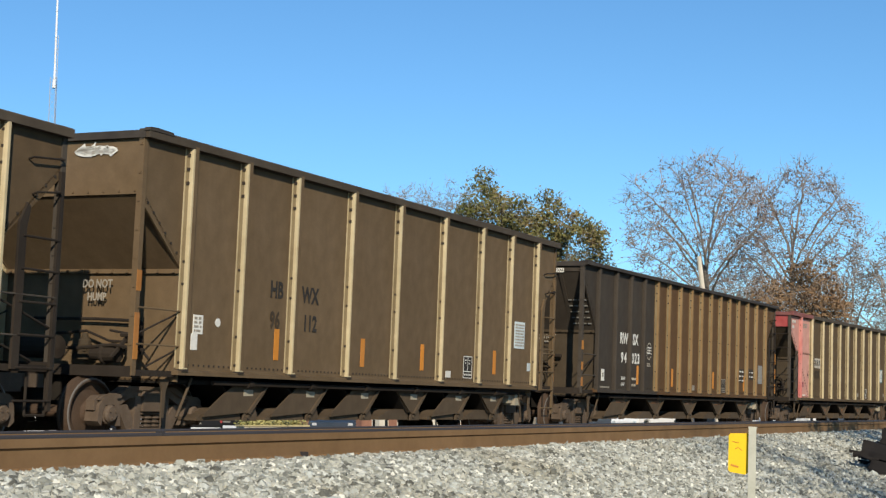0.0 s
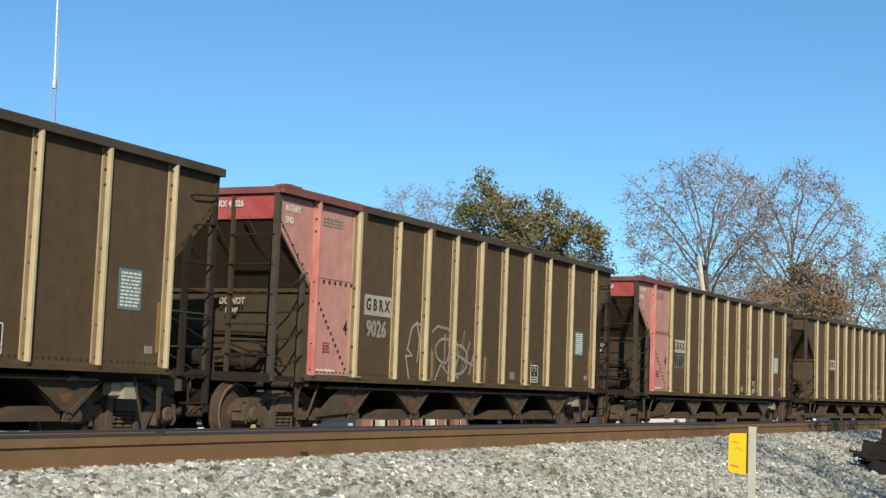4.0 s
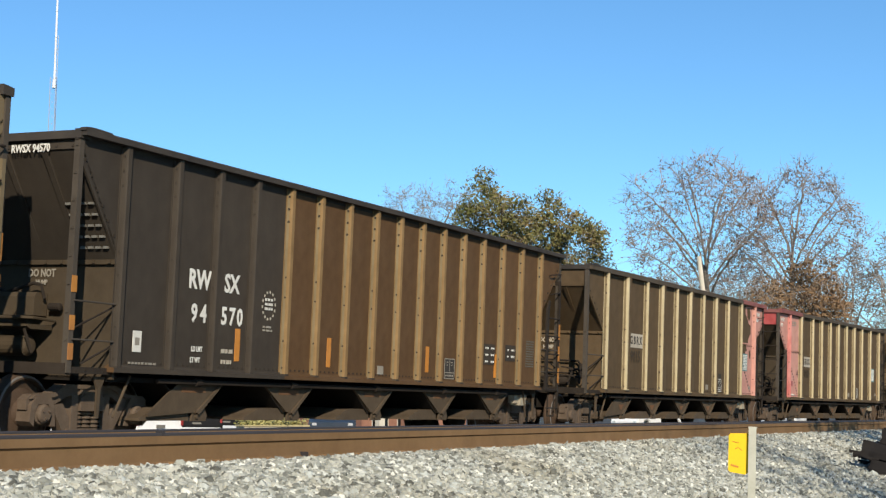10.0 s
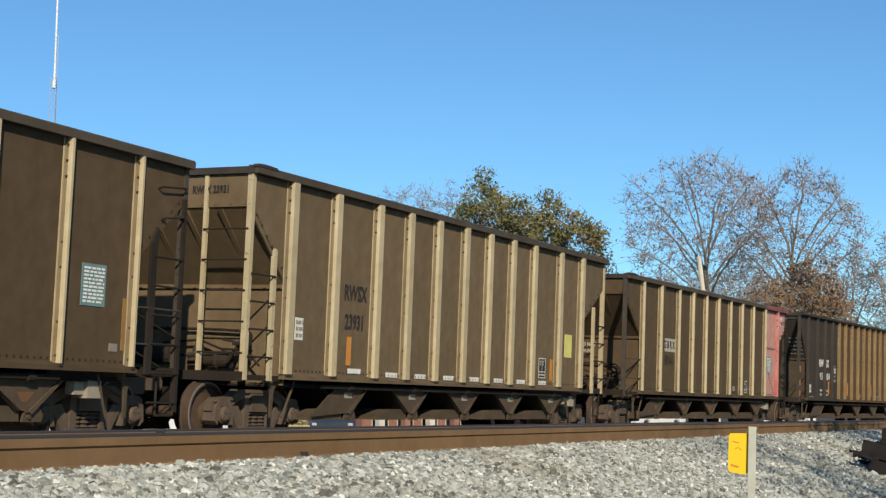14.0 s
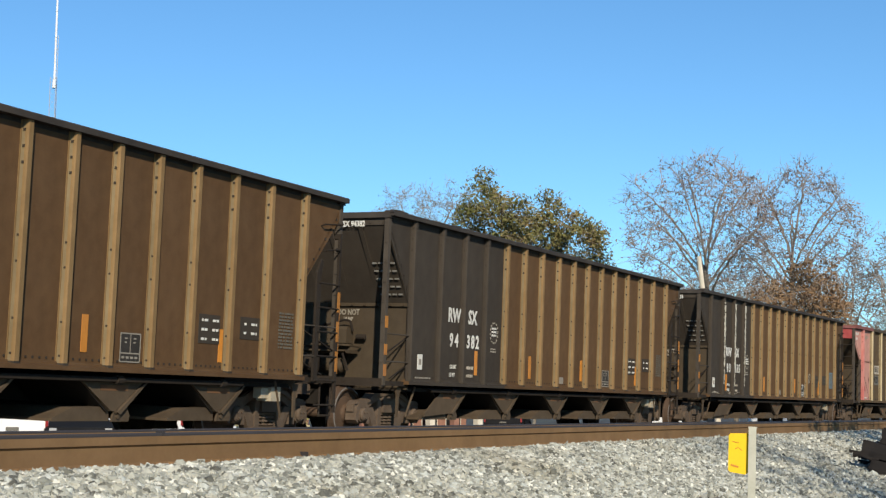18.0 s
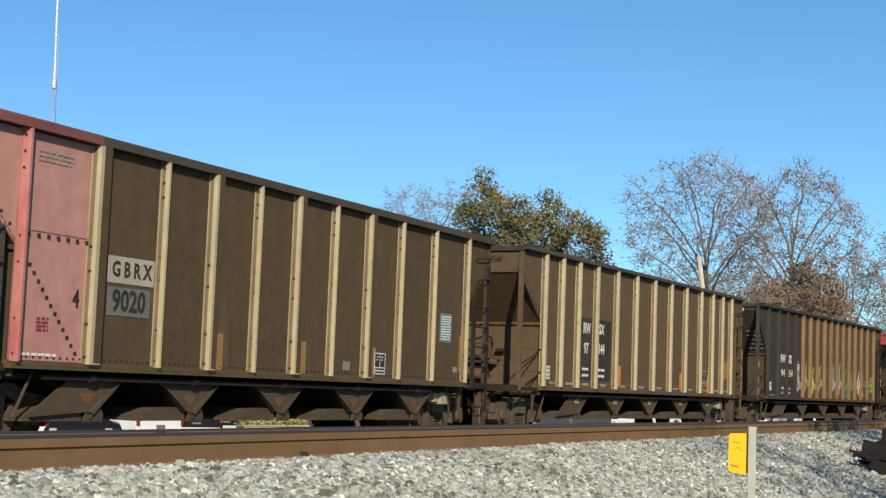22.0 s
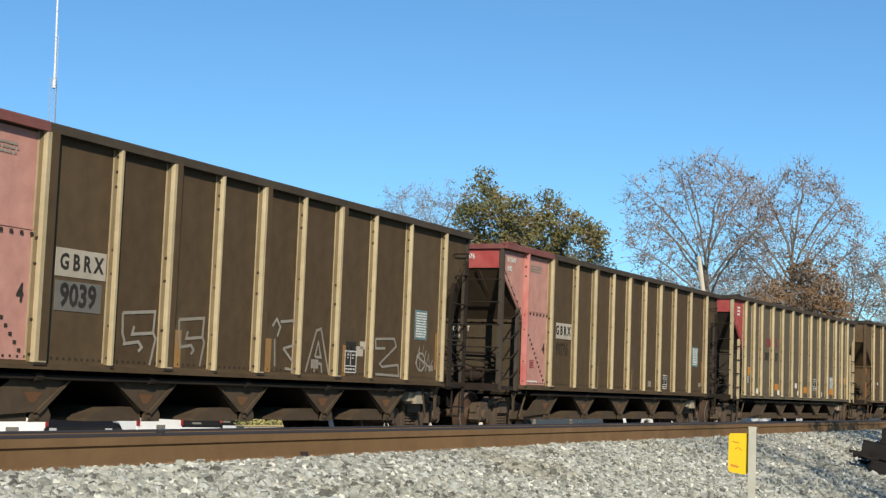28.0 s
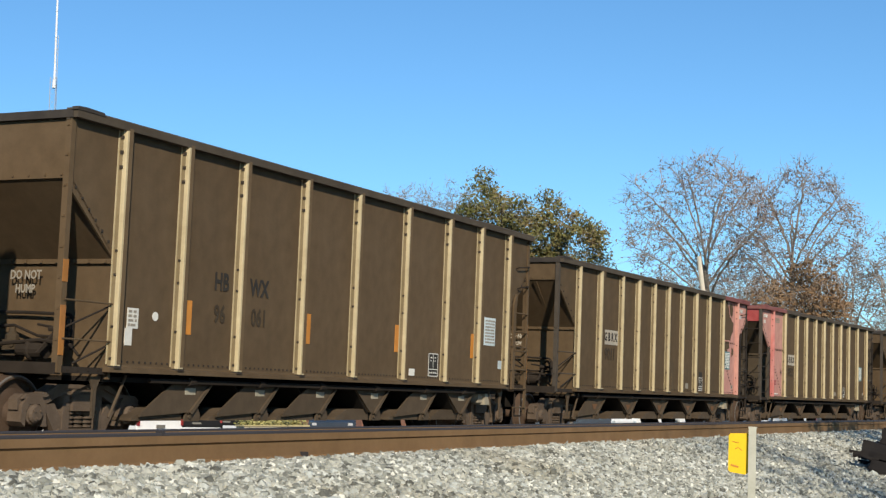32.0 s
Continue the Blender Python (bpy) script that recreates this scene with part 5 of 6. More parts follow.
NUMBERS = {0: "9033", 3: "1028", 4: "9026", 5: "9169", 6: "9077", 9: "9015", 10: "9010", 12: "9044", 16: "9020", 19: "9160", 20: "9039", 21: "9076", 24: "9011", 25: "9052", 26: "9064"}
DARK = {2: ("94", "023"), 8: ("94", "570"), 13: ("95", "034"), 14: ("94", "382"), 15: ("93", "435"), 18: ("94", "954")}
for i, (where, kind, spec) in enumerate(TRAIN):
    car, length = CARS[i], KINDS[kind][0]
    if kind == "G":
        strong = i in (5, 16, 20)
        mark_olive(car, length, NUMBERS[i], INK if strong else (GHOST if i == 4 else SHADE), GREY if strong else None, spec["pink"])
    elif kind == "R":
        mark_dark(car, length, DARK[i][0], DARK[i][1], i == 18)
    elif kind == "H":
        mark_plain(car, length, "96061" if i == 23 else "96112")
    elif kind == "Y":
        mark_smooth(car, length)
    elif kind == "B":
        mark_red_corner(car, length)
    elif kind == "Q":
        mark_ribbed(car, length)
    elif kind == "P":
        mark_tall(car, length)
    if i == 4:
        spray(car, length, ROUND_TAG, 5.4, 1.58, 2.3, 1.0, GHOST, 0.05, "pale scribbled graffiti")
        spray(car, length, SCRAWL, 6.6, 1.58, 1.6, 0.9, GHOST, 0.05)
    if i == 20:
        for shape, x0, z0, x1, z1 in ((STEP, 4.04, 1.1, 4.73, 1.8), (STEP, 5.22, 1.12, 5.81, 1.78), (LETTER_R, 7.5, 1.14, 8.2, 1.88), (LETTER_A, 8.47, 1.12, 9.16, 1.8), (LETTER_Z, 10.65, 1.13, 11.52, 1.76)):
            spray(car, length, shape, (x0 + x1) / 2, (z0 + z1) / 2, x1 - x0, z1 - z0, GHOST, 0.042, "pale outlined graffiti letter")
        spray(car, length, SCRAWL, 12.46, 1.45, 0.66, 0.52, GHOST, 0.03)
        plate("paint_patch", car, length, 10.0, 1.5, 0.5, 0.16, WORN, "white painted scrap")
        plate("paint_patch", car, length, 10.24, 1.6, 0.18, 0.13, WORN)
    if i == 18:
        for x0, z0, x1, z1, mat, eyes in ((4.24, 1.24, 4.84, 2.2, WHITE, 0), (5.02, 1.29, 5.7, 2.27, LEMON, 1), (5.88, 1.26, 6.58, 2.12, LEMON, 1), (6.75, 1.36, 7.45, 2.22, LEMON, 2),
                                          (8.49, 1.29, 9.14, 2.29, WHITE, 1), (9.34, 1.32, 9.98, 2.37, WHITE, 0), (10.18, 1.35, 10.82, 2.19, LIME, 2), (11.02, 1.35, 11.68, 2.16, LIME, 0)):
            doodle = [[(u + 0.03 * math.sin(5 * v + x0 * 5), v + 0.02 * math.sin(7 * u + x0 * 3)) for u, v in path] for path in DOODLE + EYES[eyes]]
            spray(car, length, doodle, (x0 + x1) / 2, (z0 + z1) / 2, x1 - x0, z1 - z0, mat, 0.025, "sprayed graffiti doodle")
        spray(car, length, [[(0.1, 0.55), (0.2, 0.95), (0.3, 0.6), (0.5, 0.98), (0.5, 0.5)], ring(0.7, 0.78, 0.2, 0.16), [(0.62, 0.9), (0.55, 0.45)], ring(0.5, 0.25, 0.3, 0.14), [(0.25, 0.1), (0.25, 0.0), (0.75, 0.0), (0.75, 0.1), (0.25, 0.1)], [(0.35, 0.4), (0.65, 0.4)]],
              8.0, 1.72, 0.36, 1.12, GREY, 0.035, "faint grey sprayed scribble")
        spray(car, length, [[(0.0, 0.1), (0.35, 0.9), (0.5, 0.3), (0.8, 0.95)], [(0.05, 0.45), (0.95, 0.5)], [(0.1, 0.0), (0.4, 0.15), (0.9, 0.75)], ring(0.55, 0.5, 0.35, 0.4), [(0.3, 0.8), (1.0, 0.75)], [(0.25, 0.1), (0.3, 0.75), (0.6, 0.1), (0.65, 0.8)]],
              14.37, 1.68, 0.74, 0.68, LIME, 0.045, "lime green scrawl")
        blots = ((WHITE, [(0.02, 0.35), (0.25, 0.95), (0.36, 0.9), (0.14, 0.3)]), (INK, [(0.25, 0.95), (0.42, 0.55), (0.5, 0.62), (0.36, 0.98)]), (WHITE, [(0.33, 0.4), (0.52, 0.9), (0.62, 0.82), (0.44, 0.32)]),
                 (LEMON, [(0.05, 0.15), (0.3, 0.5), (0.4, 0.42), (0.18, 0.05)]), (RED, [(0.1, 0.42), (0.24, 0.62), (0.3, 0.52), (0.18, 0.34)]), (INK, [(0.55, 0.78), (0.72, 0.5), (0.8, 0.58), (0.66, 0.86)]),
                 (WHITE, [(0.6, 0.4), (0.78, 0.72), (0.86, 0.62), (0.7, 0.3)]), (RED, [(0.8, 0.55), (0.92, 0.95), (1.0, 0.85), (0.9, 0.5)]), (RED, [(0.84, 0.2), (0.92, 0.4), (0.98, 0.34), (0.9, 0.12)]))
        for k, (mat, shape) in enumerate(blots):
            patch(car, length, shape, 12.13, 1.23, 1.08, 0.9, mat, "thick painted graffiti patch", 0.006 + 0.001 * k)
        spray(car, length, [ring(0.3, 0.9, 0.06, 0.07), ring(0.86, 0.08, 0.06, 0.08)], 12.67, 1.68, 1.08, 0.9, WHITE, 0.06)
    if i in (9, 24):
        mottles(car, length, 11.78, 1.2, OLIVE, i)
    if i == 19:
        mottles(car, length, 1.08, 1.2, OLIVE, i, True)
    if i == 15:
        rng = random.Random(15)
        for x in RIBS["R"][1:4]:
            bm = bmesh.new()
            z, last = 3.72, None
            while z > 1.3:
                mid, wide = x - length / 2 + rng.uniform(-0.02, 0.02), rng.uniform(0.02, 0.075) * (1.0 if z > 1.9 else 0.5)
                row = [bm.verts.new((mid - wide, -HALF - 0.1, z)), bm.verts.new((mid + wide, -HALF - 0.1, z))]
                if last and rng.random() < 0.94:
                    bm.faces.new((last[0], row[0], row[1], last[1]))
                last = row
                z -= rng.uniform(0.02, 0.06)
            part("peeled_paint", bm, PEEL, car, "ragged strip of peeling white paint")
        spray(car, length, [ring(0.5, 0.5, 0.5, 0.5)], 11.36, 1.73, 0.2, 0.3, WORN, 0.03, "pale oval stencil")
        for k in range(26):
            plate("paint_chip", car, length, rng.uniform(1.2, 4.4), rng.choice((1.09, 1.11, 1.14)), rng.uniform(0.02, 0.09), rng.uniform(0.012, 0.035), WORN)


# ---- ground, ballast and tracks ----
NEAR_RAIL, NEAR_TOP = 4.44, 0.442
GROUND = -0.8
PROFILE = [(-1.6, -0.82), (0.6, -0.62), (3.75, 0.2), (4.0, 0.25), (4.35, 0.262), (5.0, 0.262), (5.9, 0.27), (6.6, 0.24), (7.2, 0.1), (9.0, -0.3), (11.0, -0.25), (15.0, -0.25), (16.5, -0.82)]


def bed_height(o):
    for (a, za), (b, zb) in zip(PROFILE, PROFILE[1:]):
        if a <= o <= b:
            return za + (zb - za) * (o - a) / (b - a)
    return GROUND


def strip_mesh(offsets, x0=-60.0, x1=220.0, step=4.0):
    """A sheet swept along the line; offsets are (distance, height) pairs."""
    bm = bmesh.new()
    rows = []
    n = int((x1 - x0) / step)
    for i in range(n + 1):
        x = x0 + i * step
        rows.append([bm.verts.new((x, line_at(x, o)[0], z)) for o, z in offsets])
    for a, b in zip(rows, rows[1:]):
        for k in range(len(offsets) - 1):
            bm.faces.new((a[k], b[k], b[k + 1], a[k + 1]))
    bmesh.ops.recalc_face_normals(bm, faces=bm.faces)
    return bm


def rail(track, offset, top):
    """A flat-bottomed rail swept along the line, closed in section."""
    sec = [(-0.075, -0.186), (0.075, -0.186), (0.075, -0.172), (0.012, -0.145), (0.01, -0.058), (0.037, -0.046), (0.037, -0.008), (0.028, 0.0),
           (-0.028, 0.0), (-0.037, -0.008), (-0.037, -0.016), (-0.037, -0.056), (-0.024, -0.066), (-0.026, -0.145), (-0.075, -0.172), (-0.075, -0.186)]
    ob = part("rail", strip_mesh([(offset + a, top + b) for a, b in sec], -60, 220, 2.0), RAIL_RUST, track, "rust-brown rail with a dark worn head")
    ob.data.materials.append(RAIL_TOP)
    for p in ob.data.polygons:
        if p.center.z > top - 0.02:
            p.material_index = 1


def tie_shape(bm):
    box(bm, -0.115, 0.115, -1.3, 1.3, -0.18, 0.0)


def spike_shape(bm):
    box(bm, -0.08, 0.08, -0.1, 0.1, 0.0, 0.012)
    for sx, sy in ((-0.05, -0.085), (0.05, -0.088)):
        box(bm, sx - 0.011, sx + 0.011, sy - 0.011, sy + 0.02, 0.0, 0.026)


def track_line(label, middle, gauge, top, ties, first, tilt=0.0):
    track = new("track")
    tagged(track, label, "railway track", kind="structure")
    for o, sink in ((-gauge / 2, 0.0), (gauge / 2, tilt)):
        rail(track, middle + o, top - sink)
    for k in range(ties):
        x = first + 0.53 * k
        y, turn = line_at(x, middle)
        tie = piece("tie", (), tie_shape, TIMBER, track, pose(x, y, top - 0.2 - max(tilt, 0.0) * 0.7, 0, 0, math.degrees(turn)))
        if top > 0.2:
            piece("spike", (), spike_shape, RAIL_RUST, tie, pose(0, -gauge / 2, 0.045))
    return track


def rail_marks(track, middle, gauge, top):
    """A bolted joint gap and a small clamp on the near rail."""
    for x, lo, hi, out, wide, lean in ((7.74, 0.17, 0.125, 0.079, 0.0035, 0.012), (6.32, 0.012, -0.012, 0.04, 0.014, 0.0)):
        bm = bmesh.new()
        prism(bm, [(wide, top - lo), (wide - lean, top - hi), (-wide - lean, top - hi), (-wide * 0.4, top - lo)], -out, 0.0)
        ob = part("rail_joint", bm, RAIL_TOP, track, "dark narrow gap in the rail")
        y, turn = line_at(x, middle - gauge / 2)
        ob.matrix_basis = pose(x, y, 0, 0, 0, math.degrees(turn))


GRAVEL, tree, b = material("pale_grey_ballast", 0.9)
n1, n2 = noise_node(tree, 22.0, 3.0), noise_node(tree, 0.6, 3.0)
c = mix_node(tree, ramp_node(tree, n1.outputs[0], 0.3, 0.7), (0.07, 0.068, 0.062), (0.22, 0.215, 0.2))
c = mix_node(tree, ramp_node(tree, n2.outputs[0], 0.4, 0.8), c, (0.24, 0.22, 0.19))
tree.links.new(c, b.inputs["Base Color"])
bump_node(tree, b, n1.outputs[0], 0.8, 0.03)
EARTH, tree, b = material("asphalt_and_dry_grass", 0.95)
n1, n2 = noise_node(tree, 3.0, 6.0), noise_node(tree, 0.05, 3.0)
c = mix_node(tree, n1.outputs[0], (0.035, 0.032, 0.028), (0.06, 0.054, 0.044))
c = mix_node(tree, ramp_node(tree, n2.outputs[0], 0.55, 0.7), c, (0.07, 0.075, 0.035))
tree.links.new(c, b.inputs["Base Color"])

bm = bmesh.new()
bmesh.ops.create_circle(bm, cap_ends=True, segments=64, radius=3000.0)
ob = part("ground", bm, EARTH, None)
ob.location.z = GROUND
tagged(ob, "flat dark asphalt and dry grass behind the railway", "ground", kind="structure")
bed = part("ballast_bed", strip_mesh(PROFILE, -60, 220, 2.0), GRAVEL, None)
tagged(bed, "pale grey crushed stone ballast under the tracks", "ballast", kind="structure")
near = track_line("near track with rust-brown rails on timber ties", NEAR_RAIL + 0.75, 1.5, NEAR_TOP, 110, 1.0, 0.022)
rail_marks(near, NEAR_RAIL + 0.75, 1.5, NEAR_TOP)
track_line("far track with rust-brown rails under the train", CENTRE + 0.07, 1.5, 0.022, 110, 4.0, -0.046)

STONE, tree, b = material("crushed_stone", 0.85)
geo = tree.nodes.new("ShaderNodeNewGeometry")
rampc = tree.nodes.new("ShaderNodeValToRGB")
rampc.color_ramp.elements[0].color, rampc.color_ramp.elements[1].color = (0.1, 0.097, 0.08, 1), (0.72, 0.69, 0.58, 1)
for pos, colr in ((0.22, (0.24, 0.24, 0.2, 1)), (0.5, (0.355, 0.352, 0.295, 1)), (0.72, (0.44, 0.42, 0.34, 1)), (0.88, (0.44, 0.45, 0.4, 1))):
    e = rampc.color_ramp.elements.new(pos)
    e.color = colr
tree.links.new(geo.outputs["Random Per Island"], rampc.inputs[0])
n1 = noise_node(tree, 60.0, 3.0)
sc = tree.nodes.new("ShaderNodeMapRange")
sc.inputs["To Min"].default_value, sc.inputs["To Max"].default_value = 0.75, 1.2
tree.links.new(n1.outputs[0], sc.inputs["Value"])
vm = tree.nodes.new("ShaderNodeVectorMath")
vm.operation = "SCALE"
tree.links.new(rampc.outputs[0], vm.inputs[0])
tree.links.new(sc.outputs[0], vm.inputs["Scale"])
n2 = noise_node(tree, 0.9, 5.0)
dirt = mix_node(tree, ramp_node(tree, n2.outputs[0], 0.5, 0.74), vm.outputs[0], (0.72, 0.68, 0.61), "MULTIPLY")
tree.links.new(dirt, b.inputs["Base Color"])
b.inputs["Specular IOR Level"].default_value = 0.2


def scatter(name, label, count, x_lo, x_hi, o_lo, o_hi, size, seed, sides, mat=STONE):
    """Loose angular stones over the bed, joined into one heap."""
    rng = np.random.RandomState(seed)
    tmp = bmesh.new()
    if sides == 20:
        bmesh.ops.create_icosphere(tmp, subdivisions=1, radius=1.0)
    else:
        corners = ((1, 0, 0), (-1, 0, 0), (0, 1, 0), (0, -1, 0), (0, 0, 1), (0, 0, -1)) if sides == 8 else [(a * 0.74, c * 0.74, e * 0.66) for a in (-1, 1) for c in (-1, 1) for e in (-1, 1)]
        for v in corners:
            tmp.verts.new(v)
        bmesh.ops.convex_hull(tmp, input=tmp.verts)
        bmesh.ops.triangulate(tmp, faces=tmp.faces)
    tmp.verts.ensure_lookup_table()
    base = np.array([v.co[:] for v in tmp.verts])
    tri = np.array([[v.index for v in f.verts] for f in tmp.faces])
    tmp.free()
    u = rng.rand(count)
    xs = x_lo * (x_hi / x_lo) ** u if x_lo > 0 else x_lo + (x_hi - x_lo) * u
    os_ = o_lo + (o_hi - o_lo) * rng.rand(count)
    zs = np.interp(os_, [p[0] for p in PROFILE], [p[1] for p in PROFILE])
    cx = np.clip(xs, X_LOW, X_HIGH)
    ys = os_ + BEND * cx * cx / 2
    r = size * (0.55 + 0.75 * rng.rand(count))
    stretch = 0.68 + 0.62 * rng.rand(count, 3)
    jit = 1 + 0.35 * (rng.rand(count, len(base), 1) - 0.5) * 2
    q = rng.randn(count, 4)
    q /= np.linalg.norm(q, axis=1)[:, None]
    w, a, bq, cq = q.T
    rot = np.stack([1 - 2 * (bq * bq + cq * cq), 2 * (a * bq - cq * w), 2 * (a * cq + bq * w), 2 * (a * bq + cq * w), 1 - 2 * (a * a + cq * cq), 2 * (bq * cq - a * w),
                    2 * (a * cq - bq * w), 2 * (bq * cq + a * w), 1 - 2 * (a * a + bq * bq)], 1).reshape(count, 3, 3)
    p = base[None] * stretch[:, None, :] * jit * r[:, None, None]
    p = np.einsum("nij,nkj->nki", rot, p)
    p += np.stack([xs, ys, zs + r * (0.65 * rng.rand(count) - 0.05)], 1)[:, None, :]
    faces = (tri[None] + (np.arange(count) * len(base))[:, None, None]).reshape(-1, 3)
    me = bpy.data.meshes.new(name)
    me.vertices.add(count * len(base))
    me.vertices.foreach_set("co", p.reshape(-1))
    me.loops.add(faces.size)
    me.loops.foreach_set("vertex_index", faces.reshape(-1).astype(np.int32))
    me.polygons.add(len(faces))
    me.polygons.foreach_set("loop_start", np.arange(0, faces.size, 3, dtype=np.int32))
    me.update(calc_edges=True)
    me.shade_flat()
    ob = link_part(name, me, mat, None)
    tagged(ob, label, "ballast", kind="stuff")


STONES = "loose angular pale grey ballast stones by the rail"
scatter("ballast_stones", STONES, 56000, 3.2, 13.0, 2.8, 4.345, 0.0205, 1, 20)
scatter("ballast_stones", STONES, 50000, 11.0, 30.0, 1.5, 4.345, 0.025, 2, 8)
scatter("ballast_stones", STONES, 9000, 0.6, 13.0, -0.8, 2.8, 0.032, 5, 8)
scatter("ballast_stones", STONES, 16000, -14.0, 3.2, -1.2, 4.345, 0.034, 9, 8)
scatter("ballast_stones", STONES, 8000, 2.0, 40.0, 4.55, 9.0, 0.032, 6, 8)
scatter("ballast_stones", STONES, 18000, 28.0, 75.0, 1.0, 4.345, 0.045, 3, 8)


GRIT = weathered("rusty_grit", (0.07, 0.045, 0.026), (0.15, 0.1, 0.055), (0.04, 0.028, 0.02), fine=0.4)
scatter("rust_grit", "rust-brown grit and small stones along the rail foot", 2600, 3.0, 34.0, 4.31, 4.362, 0.014, 8, 8, GRIT)


# ---- trackside things ----
def toward(px_angle, distance):
    """A place by compass angle from straight across the track, and its distance from the camera's foot."""
    a = radians(px_angle)
    return math.sin(a) * distance, math.cos(a) * distance


YELLOW = weathered("weathered_yellow_plate", (0.78, 0.5, 0.02), (0.72, 0.45, 0.03), (0.5, 0.25, 0.03), streak=0.3, tone=0.0)
POST = weathered("grey_green_post", (0.4, 0.39, 0.31), (0.46, 0.44, 0.36), (0.32, 0.31, 0.26))
sx, sy = toward(77.78, 8.0)
marker = new("marker_post")
tagged(marker, "grey post with a small weathered yellow plate in the ballast", "marker post")
marker.matrix_basis = pose(sx, sy, -0.041, 0, 1.6, -77.8) @ Matrix.Scale(0.69, 4)
bm = bmesh.new()
prism(bm, [(-0.029, -0.02), (0.029, -0.02), (0.029, 0.02), (-0.029, 0.02)], -0.62, 0.775, "z")
prism(bm, [(-0.033, -0.02), (0.033, -0.02), (0.02, 0.02), (-0.02, 0.02)], 0.775, 0.787, "z")
part("post", bm, POST, marker)
bm = bmesh.new()
outline = [(-0.18, 0.45), (-0.165, 0.435), (-0.05, 0.42), (-0.03, 0.43), (-0.01, 0.72), (-0.03, 0.735), (-0.165, 0.73), (-0.178, 0.715)]
prism(bm, outline, 0.022, 0.027)
sign = part("plate", bm, YELLOW, marker, "yellow metal plate with scratched markings")
for pts, wd in (([(-0.15, 0.668), (-0.1, 0.66)], 0.006), ([(-0.13, 0.61), (-0.105, 0.625), (-0.075, 0.6)], 0.006), ([(-0.16, 0.49), (-0.1, 0.475)], 0.014)):
    bm = bmesh.new()
    stroke(bm, pts, wd, 0.019)
    part("scratch", bm, ORANGE, sign)

for ang, dist, lift, turn, ln, roll in ((82.16, 17.3, 0.0, -88, 2.5, 2), (82.3, 17.75, 0.0, -84, 2.4, -3), (82.4, 18.2, 0.0, -80, 2.5, 1), (81.88, 17.35, 0.19, -83, 2.4, 4), (82.2, 17.8, 0.175, -81, 2.5, -2),
                                        (82.58, 17.5, 0.35, -86, 2.3, -4), (82.6, 18.0, 0.345, -88, 2.4, 3)):
    bm = bmesh.new()
    prism(bm, [(-0.11, 0.0), (0.11, 0.0), (0.115, 0.08), (0.1, 0.15), (0.06, 0.16), (-0.095, 0.165), (-0.115, 0.06)], 0.0, ln, "x")
    rng = random.Random(int(ang * 100))
    for v in bm.verts:
        if v.co.x < 0.1:
            v.co.x += rng.uniform(-0.05, 0.07)
    ob = part("old_tie", bm, TARRED, None)
    bx, by = toward(ang, dist)
    ob.matrix_basis = pose(bx, by, bed_height(by - line_at(bx, 0.0)[0]) + lift, roll, 14.3, turn)
    tagged(ob, "old dark creosoted timber tie dumped on the ballast", "railway tie", "old ties")
for ang, dist, turn, ln, wide in ((81.4, 19.2, -52, 0.5, 0.03), (81.52, 18.7, -66, 0.62, 0.045), (81.72, 18.0, -40, 0.45, 0.035)):
    bm = bmesh.new()
    prism(bm, [(0.0, 0.01), (ln * 0.4, wide), (ln, wide * 1.3), (ln, -wide), (ln * 0.35, -wide * 0.6)], 0.0, 0.05, "z")
    ob = part("timber_splinter", bm, TARRED, None)
    bx, by = toward(ang, dist)
    ob.matrix_basis = pose(bx, by, bed_height(by - line_at(bx, 0.0)[0]) + 0.02, 0, 10, turn)
    tagged(ob, "dark splintered scrap of timber lying on the ballast", "timber scrap", "timber scraps")


# ---- trees, mast and what stands behind the line ----
BARK = weathered("grey_brown_bark", (0.16, 0.138, 0.11), (0.2, 0.175, 0.142), (0.09, 0.076, 0.06), rough=0.95)
TWIG = weathered("pale_twigs", (0.26, 0.22, 0.182), (0.32, 0.275, 0.235), (0.18, 0.15, 0.124), rough=0.95)


def leaf_material(name, a, b_, c_):
    m, tree, b = material(name, 0.75)
    g = tree.nodes.new("ShaderNodeNewGeometry")
    r = tree.nodes.new("ShaderNodeValToRGB")
    r.color_ramp.elements[0].color, r.color_ramp.elements[1].color = (*a, 1), (*c_, 1)
    e = r.color_ramp.elements.new(0.5)
    e.color = (*b_, 1)
    clumps = ramp_node(tree, noise_node(tree, 0.55, 2.0).outputs[0], 0.35, 0.65)
    both = tree.nodes.new("ShaderNodeMath")
    both.operation = "MULTIPLY_ADD"
    both.inputs[1].default_value = 0.45
    half = tree.nodes.new("ShaderNodeMath")
    half.operation = "MULTIPLY"
    half.inputs[1].default_value = 0.55
    tree.links.new(clumps, half.inputs[0])
    tree.links.new(g.outputs["Random Per Island"], both.inputs[0])
    tree.links.new(half.outputs[0], both.inputs[2])
    tree.links.new(both.outputs[0], r.inputs[0])
    tree.links.new(r.outputs[0], b.inputs["Base Color"])
    b.inputs["Specular IOR Level"].default_value = 0.15
    return m


